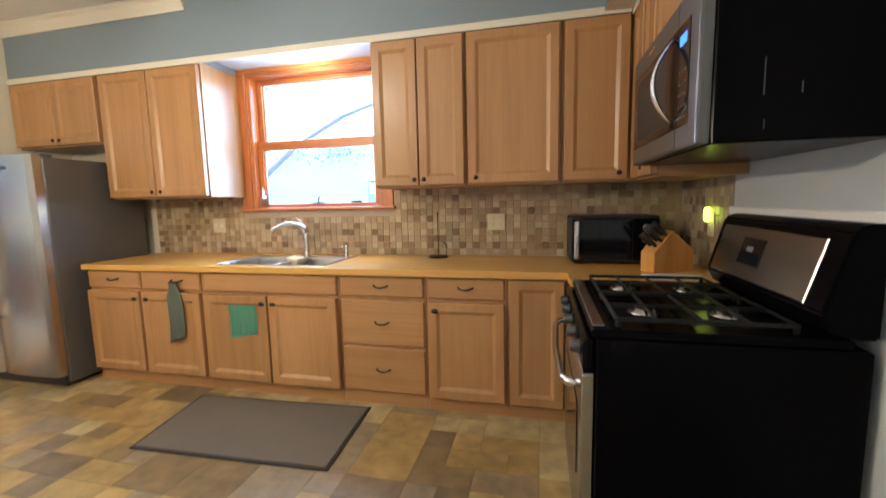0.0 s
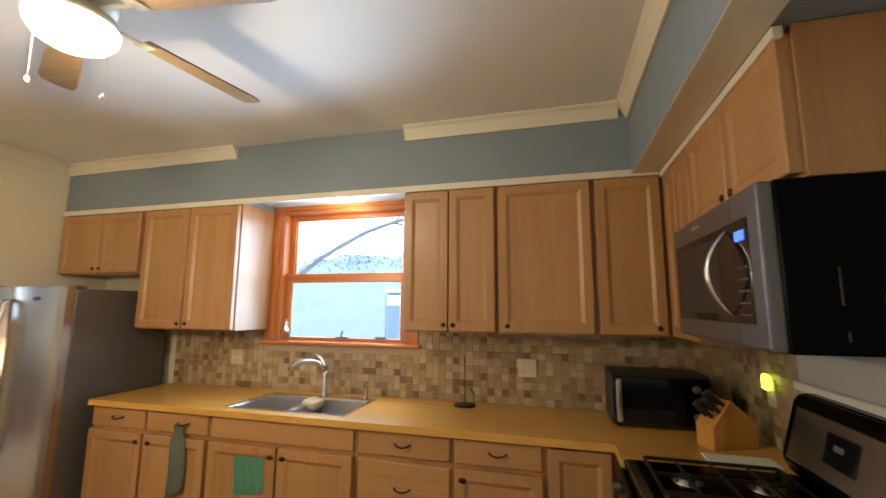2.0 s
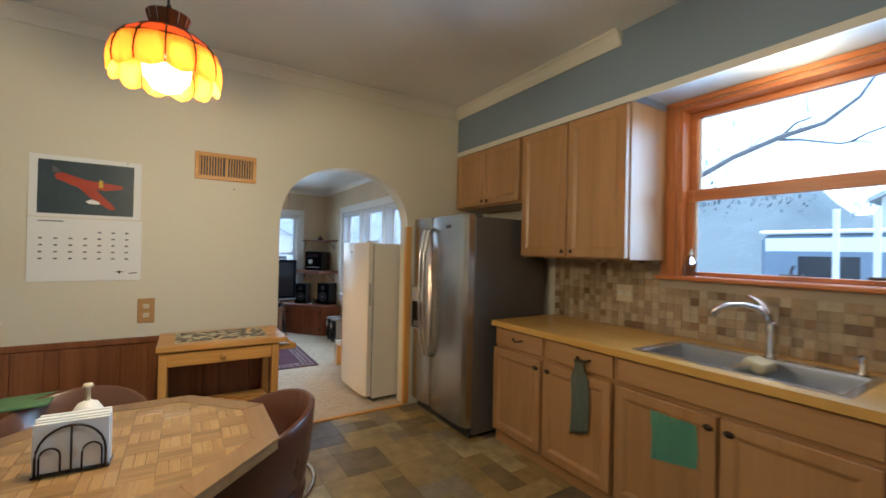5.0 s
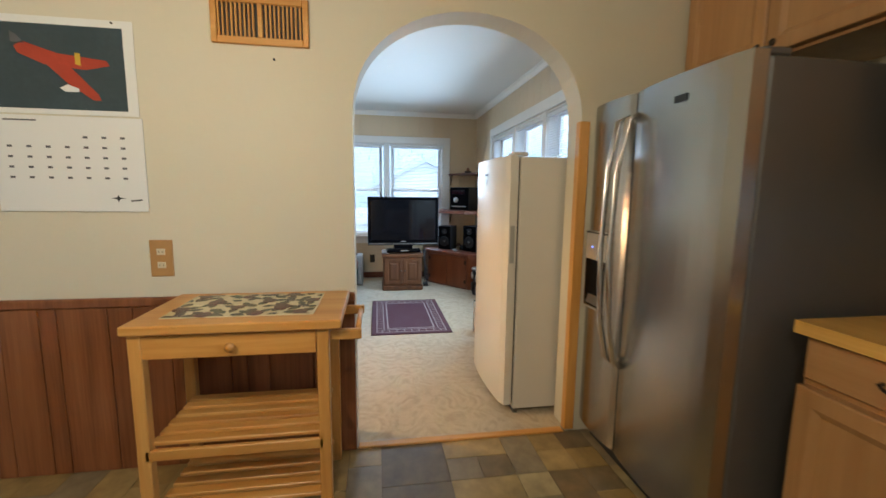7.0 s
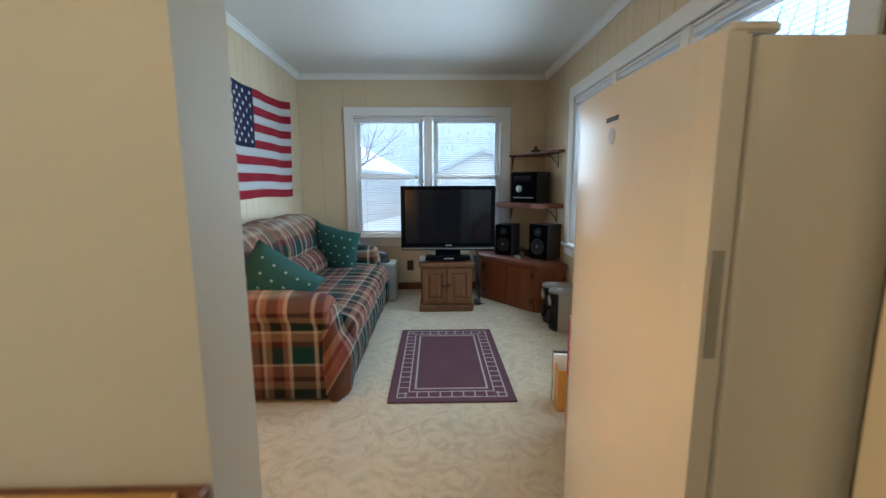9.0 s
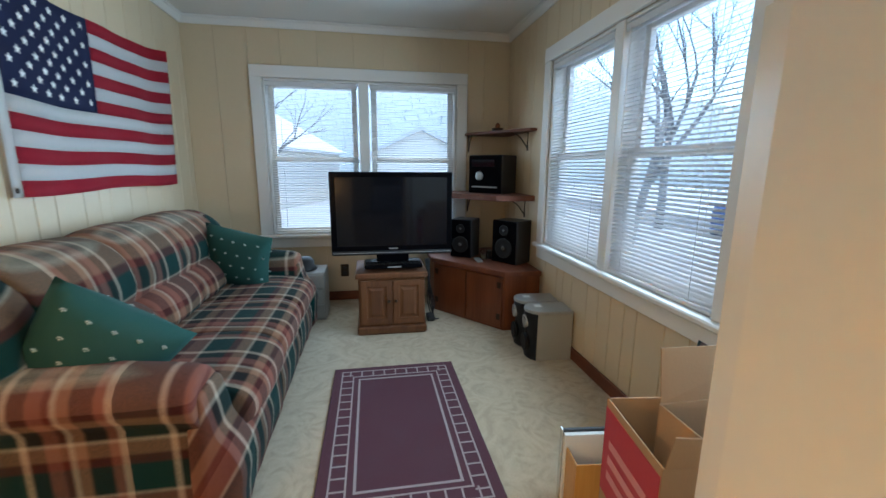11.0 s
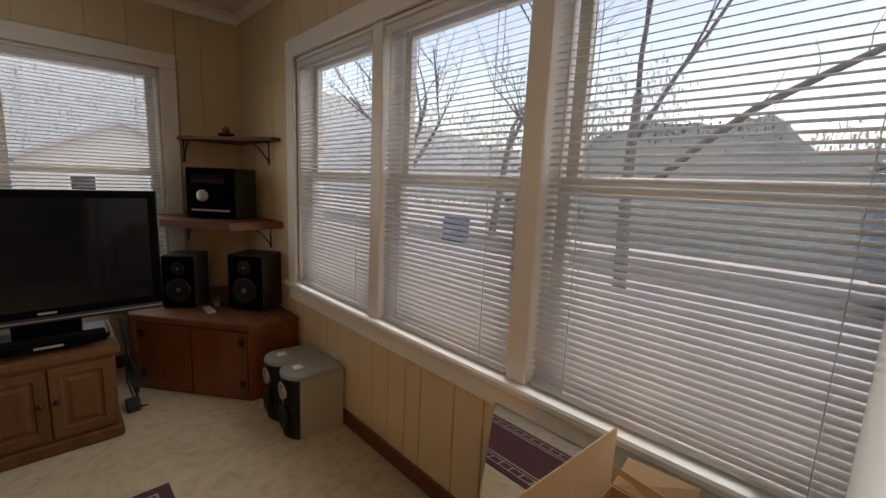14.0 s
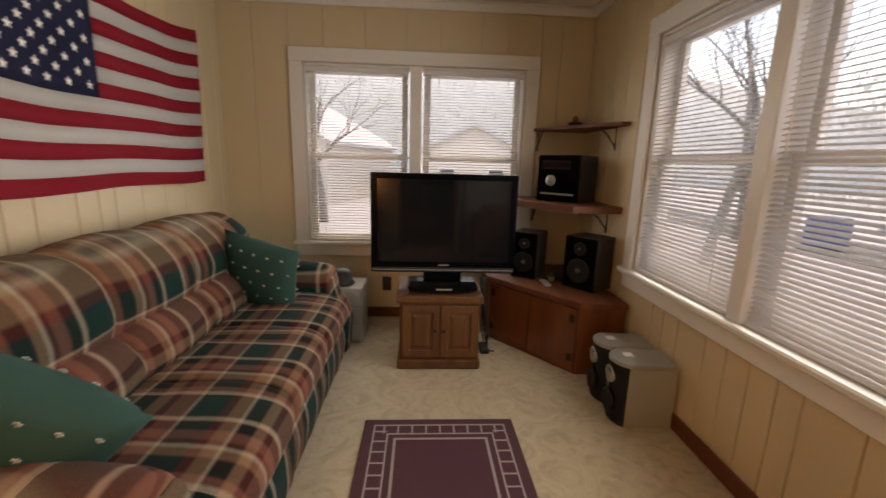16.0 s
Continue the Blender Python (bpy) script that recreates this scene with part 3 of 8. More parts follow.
boards("west_boards", bpy.data.objects["wall_living_west"], 'y', LW, 1, LS, LN, WEST_HOLE, (0.205, 0.31, 0.155, 0.26), 0.0009)
boards("north_boards__", bpy.data.objects["wall_living_north"], 'x', LN, -1, LW + 0.012, -0.15, NORTH_HOLE)
boards("south_boards_s", bpy.data.objects["wall_living_south"], 'x', LS, 1, LW + 0.012, -0.15)
bm = bmesh.new()
add_box(bm, (-0.16, LS, 0.01), (-0.1505, ay0 - 0.01, LC - 0.004), 0.002)
add_box(bm, (-0.16, ay1 + 0.01, 0.01), (-0.1505, LN, LC - 0.004), 0.002)
structure(part("panelling_east", bm, PANEL), "yellowed panelling beside the archway", "panelling")

# ---- windows ----


def window_living(name, way, lo, hi, z0, z1, cuts, at, label):
    """White casing, stool and apron round a row of double-hung windows with blinds. lo, hi along the wall; cuts: mullions (a, b)."""
    root = thing(name, ((lo + hi) / 2, at, z0) if way == 'south' else (at, (lo + hi) / 2, z0), label, "window", kind="structure")
    s = -1 if way == 'south' else 1     # into the room

    def bx(nm, a, b, d0, d1, c, e, material=TRIM, bevel=0.004, parent=root, label=""):
        d0, d1 = sorted((at + s * d0, at + s * d1))
        lo3, hi3 = ((a, d0, c), (b, d1, e)) if way == 'south' else ((d0, a, c), (d1, b, e))
        return block(nm, lo3, hi3, material, parent, bevel, label)

    cw = 0.10
    bx("casing", lo - cw, lo, 0.011, 0.034, z0 - 0.03, z1)
    bx("casing", hi, hi + cw, 0.011, 0.034, z0 - 0.03, z1)
    bx("casing", lo - cw, hi + cw, 0.011, 0.036, z1, z1 + 0.10)
    bx("stool", lo - cw - 0.02, hi + cw + 0.02, -0.02, 0.062, z0 - 0.032, z0, bevel=0.008)
    bx("apron", lo - cw, hi + cw, 0.011, 0.030, z0 - 0.12, z0 - 0.033)
    bx("jamb", lo, lo + 0.02, -0.15, 0.011, z0, z1)
    bx("jamb", hi - 0.02, hi, -0.15, 0.011, z0, z1)
    bx("head", lo, hi, -0.15, 0.011, z1 - 0.02, z1 - 0.001)
    edges = [lo] + [e for c in cuts for e in c] + [hi]
    for a, b in cuts:
        bx("mullion", a, b, -0.15, 0.02, z0, z1 - 0.001)
    zm = (z0 + z1) / 2 - 0.005
    for a, b in zip(edges[::2], edges[1::2]):
        for nm, c, e, d in (("lower_sash", z0 + 0.005, zm + 0.02, -0.085), ("upper_sash", zm - 0.02, z1 - 0.02, -0.125)):
            bm = bmesh.new()
            x0, x1 = a + 0.02, b - 0.02
            for u0, u1, v0, v1 in ((x0, x0 + 0.045, c, e), (x1 - 0.045, x1, c, e), (x0 + 0.045, x1 - 0.045, c, c + 0.05), (x0 + 0.045, x1 - 0.045, e - 0.04, e)):
                d0, d1 = sorted((at + s * d, at + s * (d + 0.035)))
                add_box(bm, (u0, d0, v0) if way == 'south' else (d0, u0, v0), (u1, d1, v1) if way == 'south' else (d1, u1, v1), 0.003)
            sash = part(nm, bm, TRIM, root)
            pane = bx("pane", x0 + 0.04, x1 - 0.04, d + 0.015, d + 0.019, c + 0.045, e - 0.035, PANE, 0, sash)
            pane.visible_shadow = False
        blind(way, a + 0.012, b - 0.012, at - s * 0.006, z0 + 0.004, z1 - 0.03, 25 if way == 'south' else 16)
    return root


def blind(way, a, b, d, z0, z1, tip_up=8):
    """A horizontal blind: head rail, slats tipped up to the outside, ladder cords, bottom rail and wand."""
    s = -1 if way == 'south' else 1
    m = facing(a, d, 0, 'south') if way == 'south' else Matrix(((0, 0, 1, d), (1, 0, 0, a), (0, 1, 0, 0), (0, 0, 0, 1)))
    w = b - a
    base = m @ Vector((w / 2, z0, 0))
    root = thing("window_blind", tuple(base), "white horizontal slat blind lowered with open slats", "blind", "living room blinds")

    def lo_box(nm, lo, hi, material=SLAT, bevel=0.002):
        bm = bmesh.new()
        add_box(bm, lo, hi, bevel)
        bmesh.ops.transform(bm, matrix=m, verts=bm.verts)
        return part(nm, bm, material, root)

    lo_box("head_rail", (0, z1 - 0.035, -0.02), (w, z1, 0.02))
    lo_box("bottom_rail", (0.004, z0, -0.014), (w - 0.004, z0 + 0.016, 0.014))
    for u in (0.12, w - 0.12):
        lo_box("ladder_cord", (u - 0.001, z0 + 0.016, 0.0165), (u + 0.001, z1 - 0.03, 0.018), bevel=0)
        lo_box("ladder_cord", (u - 0.001, z0 + 0.016, -0.018), (u + 0.001, z1 - 0.03, -0.0165), bevel=0)
    lo_box("wand", (0.05, z1 - 0.65, 0.022), (0.057, z1 - 0.03, 0.029), WHITE_PLASTIC)
    me = None
    z = z0 + 0.035
    k = 0
    while z < z1 - 0.045:
        if me is None:
            bm = bmesh.new()
            hw, tip = 0.0132, radians(tip_up)
            rows = []
            for i in range(4):
                t = -1 + 2 * i / 3
                o, up = t * hw, 0.0018 * (1 - t * t)
                oo, uu = o * math.cos(tip), -o * math.sin(tip) + up
                rows.append([bm.verts.new((x, uu, oo)) for x in (0.003, w - 0.003)])
            for r0, r1 in zip(rows, rows[1:]):
                bm.faces.new((r0[0], r0[1], r1[1], r1[0]))
            ext = bmesh.ops.solidify(bm, geom=list(bm.faces), thickness=0.0008)
            me = bpy.data.meshes.new("slat")
            bmesh.ops.transform(bm, matrix=Matrix.Translation(-base) @ m, verts=bm.verts)
            bm.to_mesh(me)
            bm.free()
            me.materials.append(SLAT)
        ob = new("slat", me)
        ob.parent = root
        ob.location = (0, 0, z)
        ob.rotation_euler = (0, 0, 0)
        z += 0.0215
        k += 1
    return root


window_living("window_1", 'east', WEST_HOLE[0], WEST_HOLE[1], WEST_HOLE[2], WEST_HOLE[3], [(-1.82, -1.73)], LW, "white double-hung pair of windows with slat blinds")
window_living("window_2", 'south', NORTH_HOLE[0], NORTH_HOLE[1], NORTH_HOLE[2], NORTH_HOLE[3], [(-2.565, -2.485), (-1.715, -1.635)], LN, "row of three white double-hung windows with slat blinds")

# sink window: orange wood
win = thing("window_3", (2.54, NY, 1.30), "orange-stained wooden double-hung window above the sink", "window", kind="structure")
x0, x1, z0, z1 = SINK_HOLE
block("casing", (x0 - 0.10, NY - 0.022, z0 - 0.02), (x0, NY - 0.001, z1 + 0.0), CASING, win, 0.004)
block("casing", (x1, NY - 0.022, z0 - 0.02), (x1 + 0.10, NY - 0.001, z1 + 0.0), CASING, win, 0.004)
block("head_casing", (x0 - 0.10, NY - 0.024, z1), (x1 + 0.10, NY - 0.001, z1 + 0.032), CASING_H, win, 0.004)
block("head_jamb", (x0, NY - 0.001, z1 - 0.03), (x1, NY + 0.15, z1 - 0.001), CASING_H, win, 0.003)
block("sill", (x0 - 0.12, NY - 0.05, z0 - 0.022), (x1 + 0.12, NY + 0.15, z0 + 0.004), CASING_H, win, 0.006)
block("jamb", (x0, NY - 0.001, z0 + 0.004), (x0 + 0.03, NY + 0.15, z1 - 0.031), CASING, win, 0.002)
block("jamb", (x1 - 0.03, NY - 0.001, z0 + 0.004), (x1, NY + 0.15, z1 - 0.031), CASING, win, 0.002)
for nm, c, e, d, lo_r, hi_r in (("lower_sash", 1.306, 1.86, 0.05, 0.028, 0.075), ("upper_sash", 1.79, 2.368, 0.09, 0.05, 0.04)):
    bm = bmesh.new()
    a, b = x0 + 0.03, x1 - 0.03
    for u0, u1, v0, v1 in ((a, a + 0.045, c, e), (b - 0.045, b, c, e), (a + 0.045, b - 0.045, c, c + lo_r), (a + 0.045, b - 0.045, e - hi_r, e)):
        add_box(bm, (u0, NY + d, v0), (u1, NY + d + 0.038, v1), 0.003)
    sash = part(nm, bm, CASING_H, win)
    block("sash_liner", (a + 0.045, NY + d + 0.024, c + lo_r), (a + 0.06, NY + d + 0.03, e - hi_r), TRIM, sash, 0.001)
    block("sash_liner", (b - 0.06, NY + d + 0.024, c + lo_r), (b - 0.045, NY + d + 0.03, e - hi_r), TRIM, sash, 0.001)
    block("pane", (a + 0.04, NY + d + 0.016, c + lo_r - 0.005), (b - 0.04, NY + d + 0.020, e - hi_r + 0.005), PANE, sash, 0).visible_shadow = False
latch = block("sash_lock", (2.50, NY + 0.02, 1.336), (2.60, NY + 0.048, 1.345), BRONZE, win, 0.003)
tube("latch_lever", [(2.55, NY + 0.03, 1.345), (2.55, NY + 0.025, 1.363), (2.565, NY + 0.015, 1.393)], 0.006, BRONZE, latch, 8)
block("sash_lift", (2.84, NY + 0.025, 1.335), (2.93, NY + 0.05, 1.351), BRONZE, win, 0.005)

# ---- kitchen: cabinets ----


def base_unit(x0, x1, drawers, doors, label, top=0.872):
    """A base unit between x0 and x1. drawers: (x0, x1, z0, z1, pulls); doors: (x0, x1, z0, z1, knob_x)."""
    root = thing("base_cabinet", ((x0 + x1) / 2, -0.3, 0), label, "cabinet", "base cabinets under the worktop")
    block("body", (x0 + 0.001, -0.600, 0.09), (x1 - 0.001, NY - 0.004, top), MAPLE, root, 0.002)
    if top < 0.872:
        block("front_rail", (x0 + 0.001, -0.600, top + 0.0005), (x1 - 0.001, -0.580, 0.872), MAPLE_H, root, 0.001)
    block("plinth", (x0 + 0.001, -0.592, 0.0), (x1 - 0.001, -0.05, 0.089), MAPLE_H, root, 0.001)
    for a, b, c, e, pulls in drawers:
        d = front("drawer", a, -0.620, c, b - a, e - c, 'south', SLAB, MAPLE_H, root)
        for u in pulls:
            pull(d, u, -0.620, (c + e) / 2 + 0.008, 'south')
    for a, b, c, e, u in doors:
        d = front("door", a, -0.620, c, b - a, e - c, 'south', RAISED, MAPLE, root)
        if u:
            knob(d, u, -0.620, e - 0.055, 'south', 1.5)
    return root


base_unit(0.955, 2.0, [(0.965, 1.45, 0.735, 0.862, [1.21]), (1.475, 1.985, 0.735, 0.862, [])], [(0.965, 1.45, 0.10, 0.715, 1.41), (1.475, 1.985, 0.10, 0.715, 1.515)], "maple base cabinet with two drawers and two doors")
base_unit(2.0, 3.06, [(2.015, 3.045, 0.735, 0.862, [])], [(2.015, 2.525, 0.10, 0.715, 2.49), (2.54, 3.045, 0.10, 0.715, 2.575)], "maple sink cabinet with two doors", 0.70)
base_unit(3.06, 3.65, [(3.075, 3.635, 0.735, 0.862, [3.355]), (3.075, 3.635, 0.415, 0.705, [3.355]), (3.075, 3.635, 0.10, 0.395, [3.355])], [], "maple base cabinet with three drawers")
base_unit(3.65, 4.15, [(3.665, 4.135, 0.735, 0.862, [3.90])], [(3.665, 4.135, 0.10, 0.715, 3.71)], "maple base cabinet with one drawer and one door")
base_unit(4.15, 5.24, [], [(4.165, 4.475, 0.10, 0.862, None)], "maple corner base cabinet with a plain door")


def wall_unit(x0, x1, z0, doors, label, y1=NY - 0.004, knob_z=0.05):
    root = thing("wall_cabinet", ((x0 + x1) / 2, -0.15, z0), label, "cabinet", "wall cabinets under the soffit")
    block("body", (x0 + 0.001, -0.338, z0), (x1 - 0.001, y1, 2.388), MAPLE, root, 0.002)
    for a, b, u in doors:
        d = front("door", a, -0.358, z0 + 0.012, b - a, 2.362 - z0 - 0.012, 'south', RAISED, MAPLE, root)
        knob(d, u, -0.358, z0 + knob_z, 'south', 1.0)
    return root


wall_unit(0.004, 0.925, 1.845, [(0.02, 0.46, 0.43), (0.468, 0.915, 0.50)], "maple cabinet above the fridge with two small doors")
wall_unit(0.95, 1.89, 1.40, [(0.96, 1.415, 1.38), (1.425, 1.88, 1.46)], "maple wall cabinet with two doors beside the window")
wall_unit(3.24, 3.87, 1.425, [(3.25, 3.553, 3.525), (3.561, 3.86, 3.59)], "maple wall cabinet with two narrow doors")
wall_unit(3.87, 4.46, 1.425, [(3.885, 4.445, 3.935)], "maple wall cabinet with one wide door")
wall_unit(4.46, 5.26, 1.425, [(4.475, 4.835, 4.79)], "maple corner wall cabinet with one door")


def east_unit(y0, y1, z0, doors, label):
    root = thing("wall_cabinet", (5.05, (y0 + y1) / 2, z0), label, "cabinet", "wall cabinets under the soffit")
    block("body", (4.888, y1 + 0.001, z0), (EX - 0.004, y0 - 0.001, 2.388), MAPLE, root, 0.002)
    for a, b, u in doors:
        d = front("door", 4.868, a, z0 + 0.012, a - b, 2.362 - z0 - 0.012, 'west', RAISED, MAPLE, root)
        if u:
            knob(d, 4.868, u, z0 + 0.06, 'west')
    return root


east_unit(-0.36, -0.84, 1.425, [(-0.385, -0.60, None), (-0.61, -0.83, -0.64)], "narrow maple wall cabinet beside the microwave")
east_unit(-0.84, -1.69, 1.945, [(-0.85, -1.26, -1.225), (-1.27, -1.68, -1.305)], "maple cabinet above the microwave with two doors")

# worktop
bm = bmesh.new()
hx0, hx1, hy0, hy1 = 2.085, 2.925, -0.555, -0.085
for lo, hi in (((0.942, -0.645), (hx0, NY - 0.012)), ((hx1, -0.645), (EX - 0.012, NY - 0.012)), ((hx0, -0.645), (hx1, hy0)), ((hx0, hy1), (hx1, NY - 0.012)), ((4.49, -0.838), (EX - 0.012, -0.645))):
    add_box(bm, (*lo, 0.875), (*hi, 0.915))
bmesh.ops.remove_doubles(bm, verts=bm.verts, dist=0.0005)
tagged(part("worktop", bm, COUNTER), "honey-coloured wood-look laminate worktop, L-shaped", "worktop")

# sink
sink = thing("kitchen_sink", (2.5, -0.32, 0.90), "stainless steel double-bowl drop-in sink", "sink")


def bowl(x0, x1, y0, y1, depth):
    bm = bmesh.new()
    def ring(i, z):
        return [bm.verts.new(p) for p in ((x0 + i, y0 + i, z), (x1 - i, y0 + i, z), (x1 - i, y1 - i, z), (x0 + i, y1 - i, z))]
    rows = [ring(0, 0.917), ring(0.006, 0.908), ring(0.02, 0.917 - depth + 0.03), ring(0.05, 0.917 - depth), ring(0.055, 0.912 - depth), ring(-0.006, 0.905)]
    for a, b in zip(rows[:4], rows[1:4]):
        for j in range(4):
            bm.faces.new((a[j], a[(j + 1) % 4], b[(j + 1) % 4], b[j]))
    bm.faces.new(rows[3])
    for v in rows[4] + rows[5]:
        bm.verts.remove(v)
    b = part("bowl", bm, SINK_STEEL, sink)
    lathe("drain", [(0.04, 0), (0.038, 0.004), (0.03, 0.002), (0.005, 0.001)], ((x0 + x1) / 2, (y0 + y1) / 2, 0.918 - depth), STEEL_LIGHT, b, 14)


bowl(2.10, 2.50, -0.535, -0.135, 0.19)
bowl(2.53, 2.91, -0.535, -0.135, 0.19)
bm = bmesh.new()
for a, b, c, d in ((2.065, 2.10, -0.575, -0.065), (2.50, 2.53, -0.535, -0.135), (2.91, 2.945, -0.575, -0.065), (2.10, 2.91, -0.575, -0.535), (2.10, 2.91, -0.135, -0.065)):
    add_box(bm, (a, c, 0.914), (b, d, 0.9195), 0.0015)
part("rim", bm, STEEL_LIGHT, sink)
faucet = thing("faucet", (2.53, -0.10, 0.9195), "brushed steel gooseneck pull-out faucet with a lever", "faucet")
lathe("base", [(0.028, 0), (0.028, 0.008), (0.022, 0.014), (0.02, 0.05), (0.022, 0.12), (0.024, 0.17), (0.018, 0.185)], (2.53, -0.10, 0.9195), STEEL_LIGHT, faucet, 16)
tube("spout", [(2.53, -0.105, 1.06), (2.52, -0.11, 1.13), (2.49, -0.13, 1.165), (2.44, -0.16, 1.18), (2.38, -0.19, 1.175), (2.33, -0.215, 1.15), (2.305, -0.23, 1.115)], [0.016, 0.017, 0.016, 0.015, 0.016, 0.018, 0.019], STEEL_LIGHT, faucet, 12)
tube("lever", [(2.53, -0.10, 1.10), (2.515, -0.09, 1.15), (2.47, -0.085, 1.20), (2.42, -0.085, 1.225)], [0.014, 0.013, 0.009, 0.007], STEEL_LIGHT, faucet, 10)
soap = thing("soap_dispenser", (2.87, -0.10, 0.9195), "small brushed steel soap dispenser by the sink", "soap dispenser")
lathe("pump", [(0.02, 0), (0.02, 0.01), (0.012, 0.02), (0.012, 0.07), (0.016, 0.078), (0.006, 0.09)], (2.87, -0.10, 0.9195), STEEL_LIGHT, soap, 12)
tube("nozzle", [(2.87, -0.10, 1.0), (2.86, -0.13, 1.005), (2.858, -0.155, 0.995)], 0.006, STEEL_LIGHT, soap, 8)
bm = bmesh.new()
add_box(bm, (2.50, -0.34, 0.885), (2.60, -0.20, 0.938), 0.022, seg=3)
for v in bm.verts:
    v.co += Vector((0.012 * math.sin(v.co.y * 60), 0, 0.012 * math.sin(v.co.x * 70)))
rag = tagged(part("dish_rag", bm, paint("yellowed_rag", (0.55, 0.48, 0.30), 0.95, vary=0.2, fine=200, relief=0.5), smooth=True), "crumpled pale yellow rag over the sink divider", "rag")

rack = thing("dish_rack", (2.74, -0.335, 0.73), "dark wire dish rack sitting in the sink bowl", "dish rack")
for x in (2.60, 2.84):
    tube("side_wire", [(x, -0.49, 0.80), (x, -0.18, 0.80)], 0.004, BLACK_MATT, rack, 6)
for k in range(9):
    y = -0.48 + k * 0.036
    tube("cross_wire", [(2.60, y, 0.80), (2.61, y, 0.742), (2.83, y, 0.742), (2.84, y, 0.80)], 0.0028, BLACK_MATT, rack, 5)
for x in (2.62, 2.82):
    for y in (-0.46, -0.21):
        tube("foot_wire", [(x, y, 0.742), (x, y, 0.728)], 0.005, BLACK_MATT, rack, 6)

# cloths on the cabinet fronts


def hanging_cloth(name, x, z, w, h, y, folds, material, label, narrow=1.0, waist=None):
    bm = bmesh.new()
    nx, nz = 32, 16
    rows = []
    for j in range(nz + 1):
        v = j / nz
        ww = w * (1 - (1 - narrow) * math.sin(min(1, (1 - v) * 1.2) * math.pi * 0.5))
        if waist:
            ww *= 1 - 0.55 * math.exp(-((v - waist) / 0.12) ** 2)
        row = []
        for i in range(nx + 1):
            u = i / nx - 0.5
            row.append(bm.verts.new((x + u * ww + 0.006 * math.sin(v * 5), y - 0.010 - folds * (0.5 + 0.5 * math.sin(i * 1.15 + v * 1.3)) * (0.4 + 0.6 * (1 - v)), z - h * (1 - v) + 0.01 * u * (1 - v) * 4)))
        rows.append(row)
    for a, b in zip(rows, rows[1:]):
        for i in range(nx):
            bm.faces.new((a[i], a[i + 1], b[i + 1], b[i]))
    bmesh.ops.solidify(bm, geom=list(bm.faces), thickness=0.004)
    return tagged(part(name, bm, material, smooth=True), label, "towel")


hanging_cloth("dish_towel", 2.33, 0.705, 0.22, 0.28, -0.62, 0.006, TOWEL, "folded mint-green towel over the sink cabinet door")
hanging_cloth("dishcloth", 1.79, 0.80, 0.13, 0.43, -0.635, 0.03, TOWEL_GREY, "bunched grey-green dishcloth hanging from a drawer pull", 0.9, 0.93)
root = bpy.data.objects["base_cabinet"]
pull(root, 1.79, -0.620, 0.806, 'south')

# floor mat before the sink
mat = thing("floor_mat", (2.68, -1.0, 0), "taupe kitchen floor mat with a dark bound edge", "mat")
out = [(2.02, -0.72), (2.12, -1.34), (3.31, -1.30), (3.27, -0.66)]
prism("binding", out, 0.001, 0.009, MAT_EDGE, mat)
c = Vector((2.68, -1.0))
prism("mat_face", [(c.x + (a - c.x) * 0.97, c.y + (b - c.y) * 0.94) for a, b in out], 0.009, 0.012, MAT, mat)

# small things on the worktop
oven = thing("toaster_oven", (4.78, -0.17, 0.915), "black toaster oven with a steel door handle", "toaster oven", turn=0)
block("body", (-0.26, -0.15, 0.015), (0.26, 0.17, 0.30), BLACK_MATT, oven, 0.012)
block("door", (-0.25, -0.165, 0.03), (0.10, -0.150, 0.285), GLASSY, oven, 0.005)
block("handle", (-0.235, -0.19, 0.035), (-0.205, -0.166, 0.275), STEEL_LIGHT, oven, 0.008)
block("control_panel", (0.11, -0.16, 0.03), (0.25, -0.150, 0.285), BLACK, oven, 0.004)
for z in (0.08, 0.155, 0.23):
    bm = bmesh.new()
    add_lathe(bm, [(0.022, 0), (0.022, 0.01), (0.017, 0.02), (0.004, 0.021)], n=14)
    bmesh.ops.transform(bm, matrix=facing(0.18, -0.16, z, 'south'), verts=bm.verts)
    part("dial", bm, GREY_SIDE, oven, smooth=True)
for x in (-0.22, 0.22):
    for y in (-0.11, 0.12):
        lathe("foot", [(0.014, 0), (0.012, 0.016)], (x, y, 0), BLACK_MATT, oven, 8)
knife = thing("knife_block", (5.03, -0.52, 0.915), "light wooden knife block full of black-handled knives", "knife block", turn=25)
bm = bmesh.new()
prof = [(-0.13, 0), (0.12, 0), (0.12, 0.12), (-0.02, 0.23), (-0.10, 0.14), (-0.13, 0.11)]
rows = [[bm.verts.new((y, x, z)) for y, z in prof] for x in (-0.055, 0.055)]
for i in range(6):
    bm.faces.new((rows[0][i], rows[0][(i + 1) % 6], rows[1][(i + 1) % 6], rows[1][i]))
bm.faces.new(rows[0][::-1])
bm.faces.new(rows[1])
bmesh.ops.bevel(bm, geom=list(bm.edges), offset=0.004, segments=1, affect='EDGES')
part("block", bm, PINE, knife)
